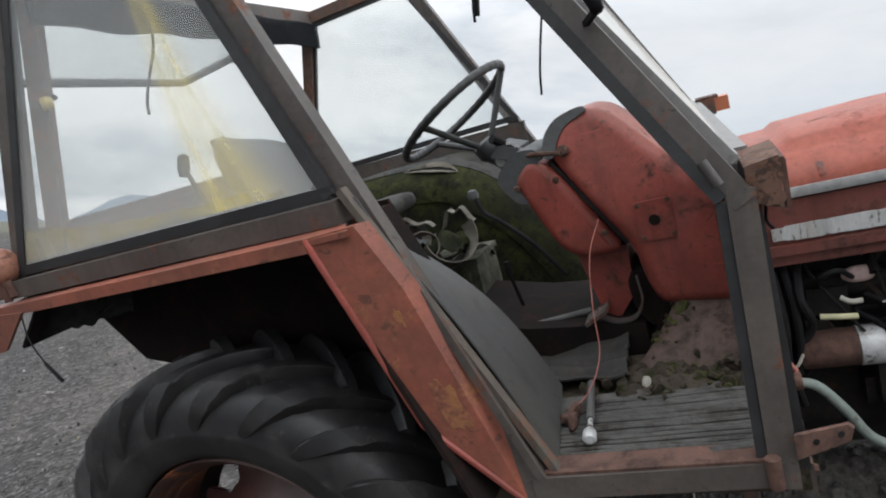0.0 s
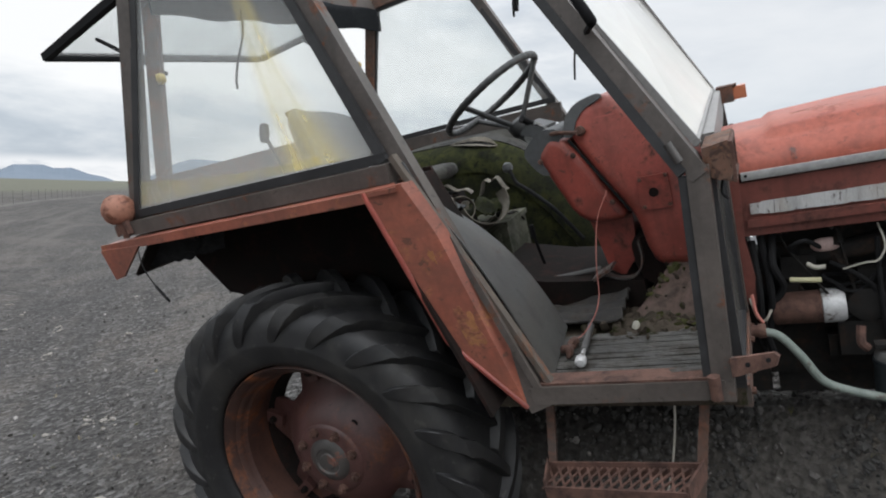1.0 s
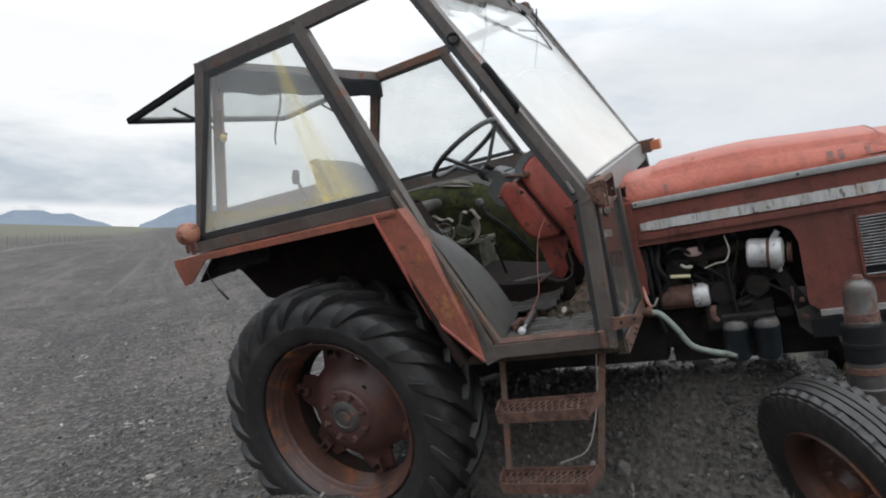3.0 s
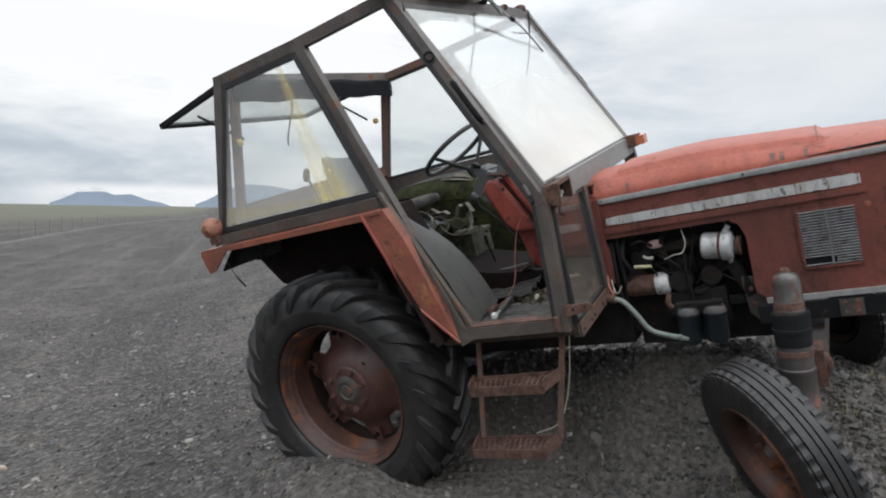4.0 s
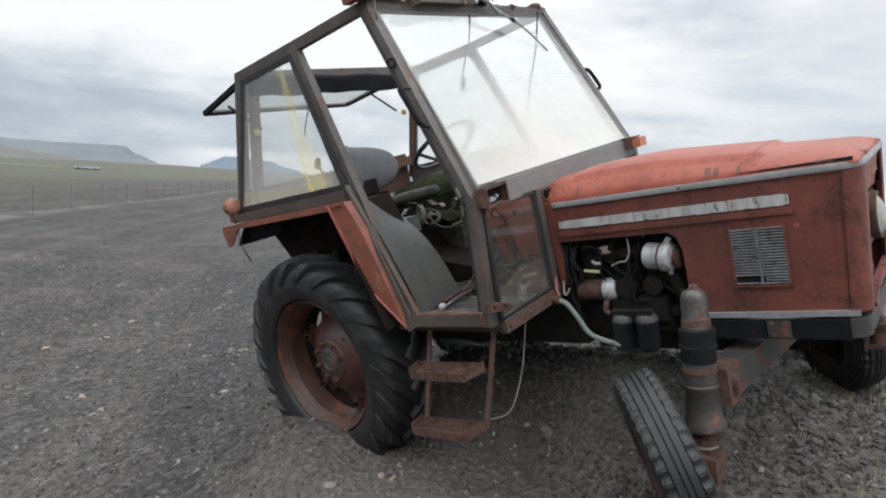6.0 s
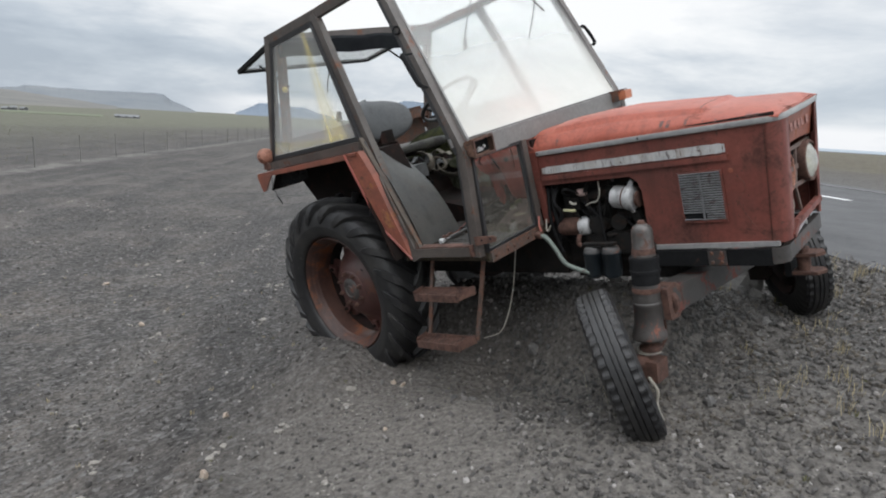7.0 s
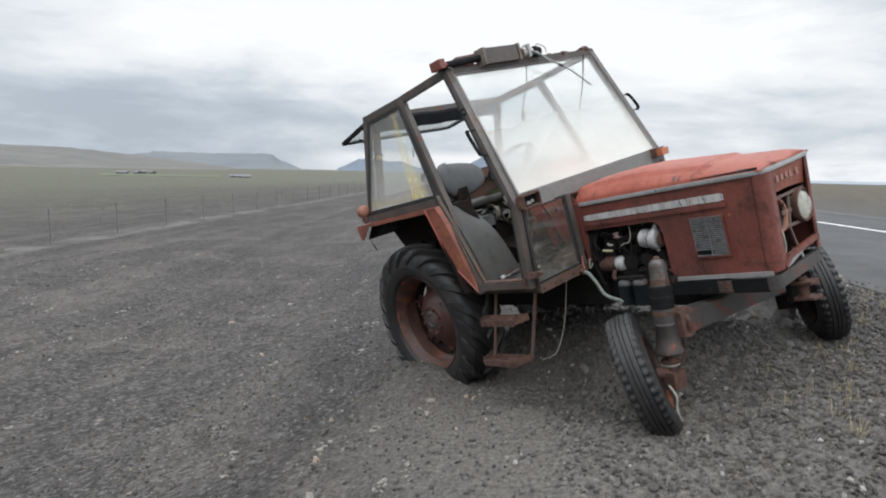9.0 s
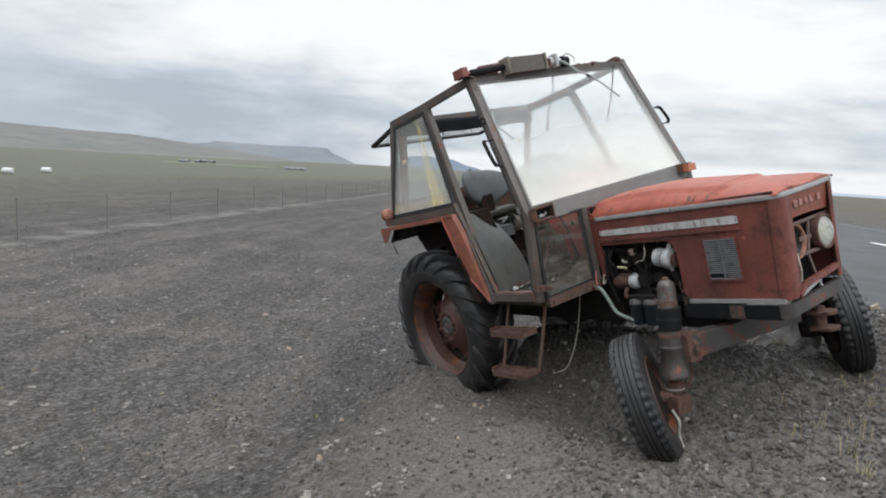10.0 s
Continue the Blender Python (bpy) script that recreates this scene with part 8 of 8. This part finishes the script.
def pebble_material():
    m, nt, N, L, p = shader("mixed_pebbles")
    geo = N("ShaderNodeNewGeometry")
    r = ramp_node(nt, geo.outputs["Random Per Island"], [(0.0, (0.046, 0.043, 0.041)), (0.50, (0.078, 0.073, 0.069)), (0.80, (0.120, 0.112, 0.106)), (0.94, (0.185, 0.172, 0.160)), (1.0, (0.31, 0.295, 0.28))])
    n = noise_node(nt, geo.outputs["Position"], 70, 4, 0.7)
    g = ramp_node(nt, n.outputs["Fac"], [(0.3, (0.7,) * 3), (0.7, (1.25,) * 3)])
    mul = N("ShaderNodeMixRGB"); mul.blend_type = "MULTIPLY"; mul.inputs[0].default_value = 1.0
    L(r.outputs[0], mul.inputs[1]); L(g.outputs[0], mul.inputs[2])
    L(mul.outputs[0], p.inputs["Base Color"])
    p.inputs["Roughness"].default_value = 0.92
    return m


pebbles = pebble_material()
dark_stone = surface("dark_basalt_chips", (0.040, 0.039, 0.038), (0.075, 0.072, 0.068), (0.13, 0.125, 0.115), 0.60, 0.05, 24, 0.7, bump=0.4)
scatter("gravel_near", 16000, 3, lambda r: (r.uniform(-3.0, 4.2), r.uniform(-1.6, 4.2)), (0.004, 0.017), pebbles, "loose dark grey gravel pebbles", lambda x, y, r: 0.883 * x + 0.469 * y < 4.2 and (math.hypot(x - 0.9, y - 2.1) > 0.95 or r.random() < 0.6))
scatter("gravel_bank", 14000, 5, lambda r: (r.uniform(0.2, 4.0), r.uniform(0.2, 4.5)), (0.004, 0.021), pebbles, "coarse gravel on the road bank", lambda x, y, r: 1.2 < 0.883 * x + 0.469 * y < 4.0 and (math.hypot(x - 0.9, y - 2.1) > 0.95 or r.random() < 0.6))
# dark stones crowded here, partly to colour in the shade under the engine
scatter("crushed_stone", 9000, 15, lambda r: (r.gauss(1.42, 0.42), r.gauss(2.25, 0.42)), (0.006, 0.024), dark_stone, "crushed stone on the bank, dark also for the shade under the engine", lambda x, y, r: noise.noise(V(x * 2.3, y * 2.3, 9)) > -0.12)
scatter("gravel_far", 16000, 7, lambda r: (1.5 - 16 * r.random() ** 1.7, -3.5 + 12 * r.random()), (0.005, 0.024), pebbles, "scattered pebbles on the open plain")


scatter("road_edge_gravel", 4000, 9, lambda r: (lambda n, q: (0.883 * n - 0.469 * q, 0.469 * n + 0.883 * q))(3.55 + 0.55 * r.random() ** 1.5, r.uniform(-6, 14)), (0.006, 0.022), pebbles, "loose gravel spilling over the road edge")


def clusters(seed, n, where, spread):
    rn = random.Random(seed)
    spots = []
    while len(spots) < n:
        x, y = where(rn)
        if 0.883 * x + 0.469 * y < 0.9:
            spots.append((x, y, spread * rn.uniform(0.4, 1.3)))
    def pick(r):
        x, y, k = spots[int(r.random() * n)]
        a = r.gauss(0, k)
        b = r.gauss(0, k * 0.35)
        return x - 0.469 * a + 0.883 * b, y + 0.883 * a + 0.469 * b
    return pick


dry_moss = surface("dry_pale_moss", (0.245, 0.228, 0.205), (0.185, 0.172, 0.152), (0.32, 0.30, 0.27), 0.58, 0.08, 30, 1.0, bump=0.6)
clod_mat = surface("crumbled_soil", (0.082, 0.076, 0.070), (0.108, 0.099, 0.090), (0.062, 0.058, 0.054), 0.56, 0.1, 22, 1.0, bump=0.7)
dead_moss = surface("dead_brown_growth", (0.105, 0.092, 0.076), (0.070, 0.062, 0.053), (0.15, 0.135, 0.112), 0.58, 0.08, 25, 1.0, bump=0.6)
scatter("dry_moss", 1900, 31, clusters(32, 190, lambda r: (1.0 - 16 * r.random() ** 1.2, -2.5 + 12 * r.random()), 0.085), (0.008, 0.042), dry_moss, "scraps of pale dried moss on the gravel plain", flat=0.4)
scatter("soil_clods", 2600, 35, lambda r: (r.uniform(0.6, 3.6), r.uniform(0.1, 3.4)), (0.008, 0.034), clod_mat, "crumbled grey-brown soil clods on the bank", lambda x, y, r: 1.3 < 0.883 * x + 0.469 * y < 3.7 and math.hypot(x - 0.9, y - 2.1) > 0.8, flat=0.75)
scatter("dead_growth", 2200, 33, lambda r: (r.uniform(1.3, 3.4), r.uniform(0.3, 3.0)), (0.006, 0.020), dead_moss, "brown dead growth matted over the bank", lambda x, y, r: 1.9 < 0.883 * x + 0.469 * y < 3.6 and noise.noise(V(x * 3.2, y * 3.2, 4)) > 0.02)


def tufts(name, count, seed, area, height, material, label, keep=None, blades=14):
    rn = random.Random(seed)
    verts, faces = [], []
    made = 0
    while made < count:
        x, y = area(rn)
        if keep and not keep(x, y, rn):
            continue
        made += 1
        z = ground_height(x, y)
        s = height * rn.uniform(0.5, 1.2)
        for _ in range(blades):
            a, lean = rn.uniform(0, 6.283), rn.uniform(0.1, 0.8)
            w, l = (0.0010 + 0.0010 * rn.random()) * (1 if height < 0.09 or name == "dry_grass" else 2), s * rn.uniform(0.4, 1)
            bx, by = x + rn.gauss(0, 0.25 * height), y + rn.gauss(0, 0.25 * height)
            d = (math.cos(a), math.sin(a))
            i = len(verts)
            mx, tx = lean * l * 0.35, lean * l
            verts += [(bx - d[1] * w, by + d[0] * w, z - 0.01), (bx + d[1] * w, by - d[0] * w, z - 0.01), (bx + d[0] * mx + d[1] * w * 0.8, by + d[1] * mx - d[0] * w * 0.8, z + l * 0.6), (bx + d[0] * mx - d[1] * w * 0.8, by + d[1] * mx + d[0] * w * 0.8, z + l * 0.6), (bx + d[0] * tx, by + d[1] * tx, z + l * 0.95)]
            faces += [(i, i + 1, i + 2, i + 3), (i + 3, i + 2, i + 4)]
    me = bpy.data.meshes.new(name)
    me.from_pydata(verts, [], faces)
    me.materials.append(material)
    return tagged(new(name, me), label, "grass", kind="stuff")


tufts("dry_grass", 46, 21, lambda r: (r.uniform(1.6, 3.2), r.uniform(0.6, 3.2)), 0.10, dry_grass, "wispy straw-coloured grass tufts on the bank", lambda x, y, r: 2.2 < 0.883 * x + 0.469 * y < 3.8)
tufts("dry_grass", 60, 22, lambda r: (r.uniform(-6, 0.4), r.uniform(-1, 5)), 0.035, dry_grass, "sparse short straw on the gravel", lambda x, y, r: 0.883 * x + 0.469 * y < 0.8, 8)
tufts("dry_grass", 5, 26, lambda r: (r.uniform(1.05, 1.45), r.uniform(1.15, 1.55)), 0.26, dry_grass, "long dry stems beside the front wheel", None, 4)
tufts("green_tufts", 70, 23, lambda r: (r.uniform(-6, 3), r.uniform(-1, 4)), 0.022, green_grass, "tiny sparse green plants on the gravel", lambda x, y, r: 0.883 * x + 0.469 * y < 3.7, 12)
tufts("field_grass", 2600, 24, lambda r: (-r.uniform(14, 60), r.uniform(-10, 60)), 0.10, green_grass, "low thin grass beyond the fence", lambda x, y, r: 0.883 * x + 0.469 * y < -13, 7)


def fence_post(m):
    bm = bmesh.new()
    add_box(bm, (0, 0, -0.3), (0.01, 0.01, 1.05), 0.024, 0.024, up=(1, 0, 0))
    p = thing("fence_post", "thin weathered wooden fence post standing in the gravel plain", "fence post", "field fence posts", m)
    part("stake", bm, post_wood, p, bevel=0.012)
    part("staple_band", block(-0.017, 0.017, -0.017, 0.017, 0.95, 0.96), grey_iron, p)
    return p


def along_fence(s, n=-11.75):
    p = TO_ROAD * n + ALONG * s
    return p.x, p.y


x, y = along_fence(-13.05)
first = fence_post(pose(x, y, ground_height(x, y)))
for i in range(1, 46):
    x, y = along_fence(-13.05 + i * 3.4)
    copy_thing(first, pose(x, y, ground_height(x, y), 0.6 * math.sin(i * 3.1), 0.8 * math.sin(i * 1.7), 20 * i))
wires = thing("fence_wire", "thin rusty fence wires strung between the posts", "wire")
for h in (0.35, 0.65, 0.95):
    pts = []
    for i in range(0, 46):
        x, y = along_fence(-13.05 + i * 3.4)
        pts.append((x, y, ground_height(x, y) + h))
    part("strand", tube(pts, 0.0018, 4, 1), grey_iron, wires)


def bale(x, y, label):
    b = thing("hay_bale", label, "hay bale", "wrapped hay bales", pose(x, y, ground_height(x, y), 0, 0, 35))
    part("wrap", lathe([(0, -0.40), (0.18, -0.40), (0.23, -0.36), (0.25, -0.2), (0.25, 0.2), (0.23, 0.36), (0.18, 0.40), (0, 0.40)], 24, frame_of((0, 0, 0.22), (1, 0, 0))), bale_wrap, b)


def bearing(az, r):
    return 2.44 + r * math.sin(radians(az)), -2.46 + r * math.cos(radians(az))


bale(*bearing(-70.65, 60), "white wrapped round bale lying on the field")
bale(*bearing(-68.2, 65), "white wrapped round bale lying on the field")


def farm(x, y, w, d, h, turn, label):
    z = ground_height(x, y)
    f = thing("farm_building", label, "farm building", "farm buildings", pose(x, y, z, 0, 0, turn))
    part("wall", block(-w / 2, w / 2, -d / 2, d / 2, -0.5, h), farm_white, f)
    part("roof", plate([(-w / 2 - 0.2, -d / 2 - 0.3, h), (-w / 2 - 0.2, 0, h + d * 0.32), (-w / 2 - 0.2, d / 2 + 0.3, h)], (w + 0.4, 0, 0)), farm_roof, f)
    for k in range(max(1, int(w // 3))):
        part("window", block(-w / 2 + 1 + k * 3, -w / 2 + 2 + k * 3, -d / 2 - 0.05, -d / 2 + 0.05, 0.8, min(h - 0.2, 1.8)), filter_blue, f)


for az, r, w, d, h, a in ((-58.4, 420, 6, 3, 0.9, 35), (-57.3, 425, 3, 3, 1.0, 20), (-56.8, 430, 3, 3, 1.4, 50), (-49.3, 300, 9, 3, 0.5, 40), (-56.2, 440, 3, 3, 1.0, 10)):
    farm(*bearing(az, r), w, d, h, a, "low white farm building with a grey roof on far fields")
bm = bmesh.new()
add_sheet(bm, lambda u, v: (lambda p: (p[0], p[1], ground_height(*p, False) + 0.12))(bearing(-60 + 9 * u, 285 + 130 * v)), 30, 8, -0.05)
tagged(part("meadow", bm, field_green), "bright green mown meadow round the farm", "meadow", kind="structure")
bm = bmesh.new()
add_sheet(bm, lambda u, v: (lambda p: (p[0], p[1], -1.0))((lambda az, r: (r * math.sin(radians(az)), r * math.cos(radians(az))))(-14 + 60 * u, 620 + 3900 * v)), 40, 6, -0.2)
tagged(part("water", bm, sea_mat), "grey-blue sea along the horizon", "sea", kind="structure")
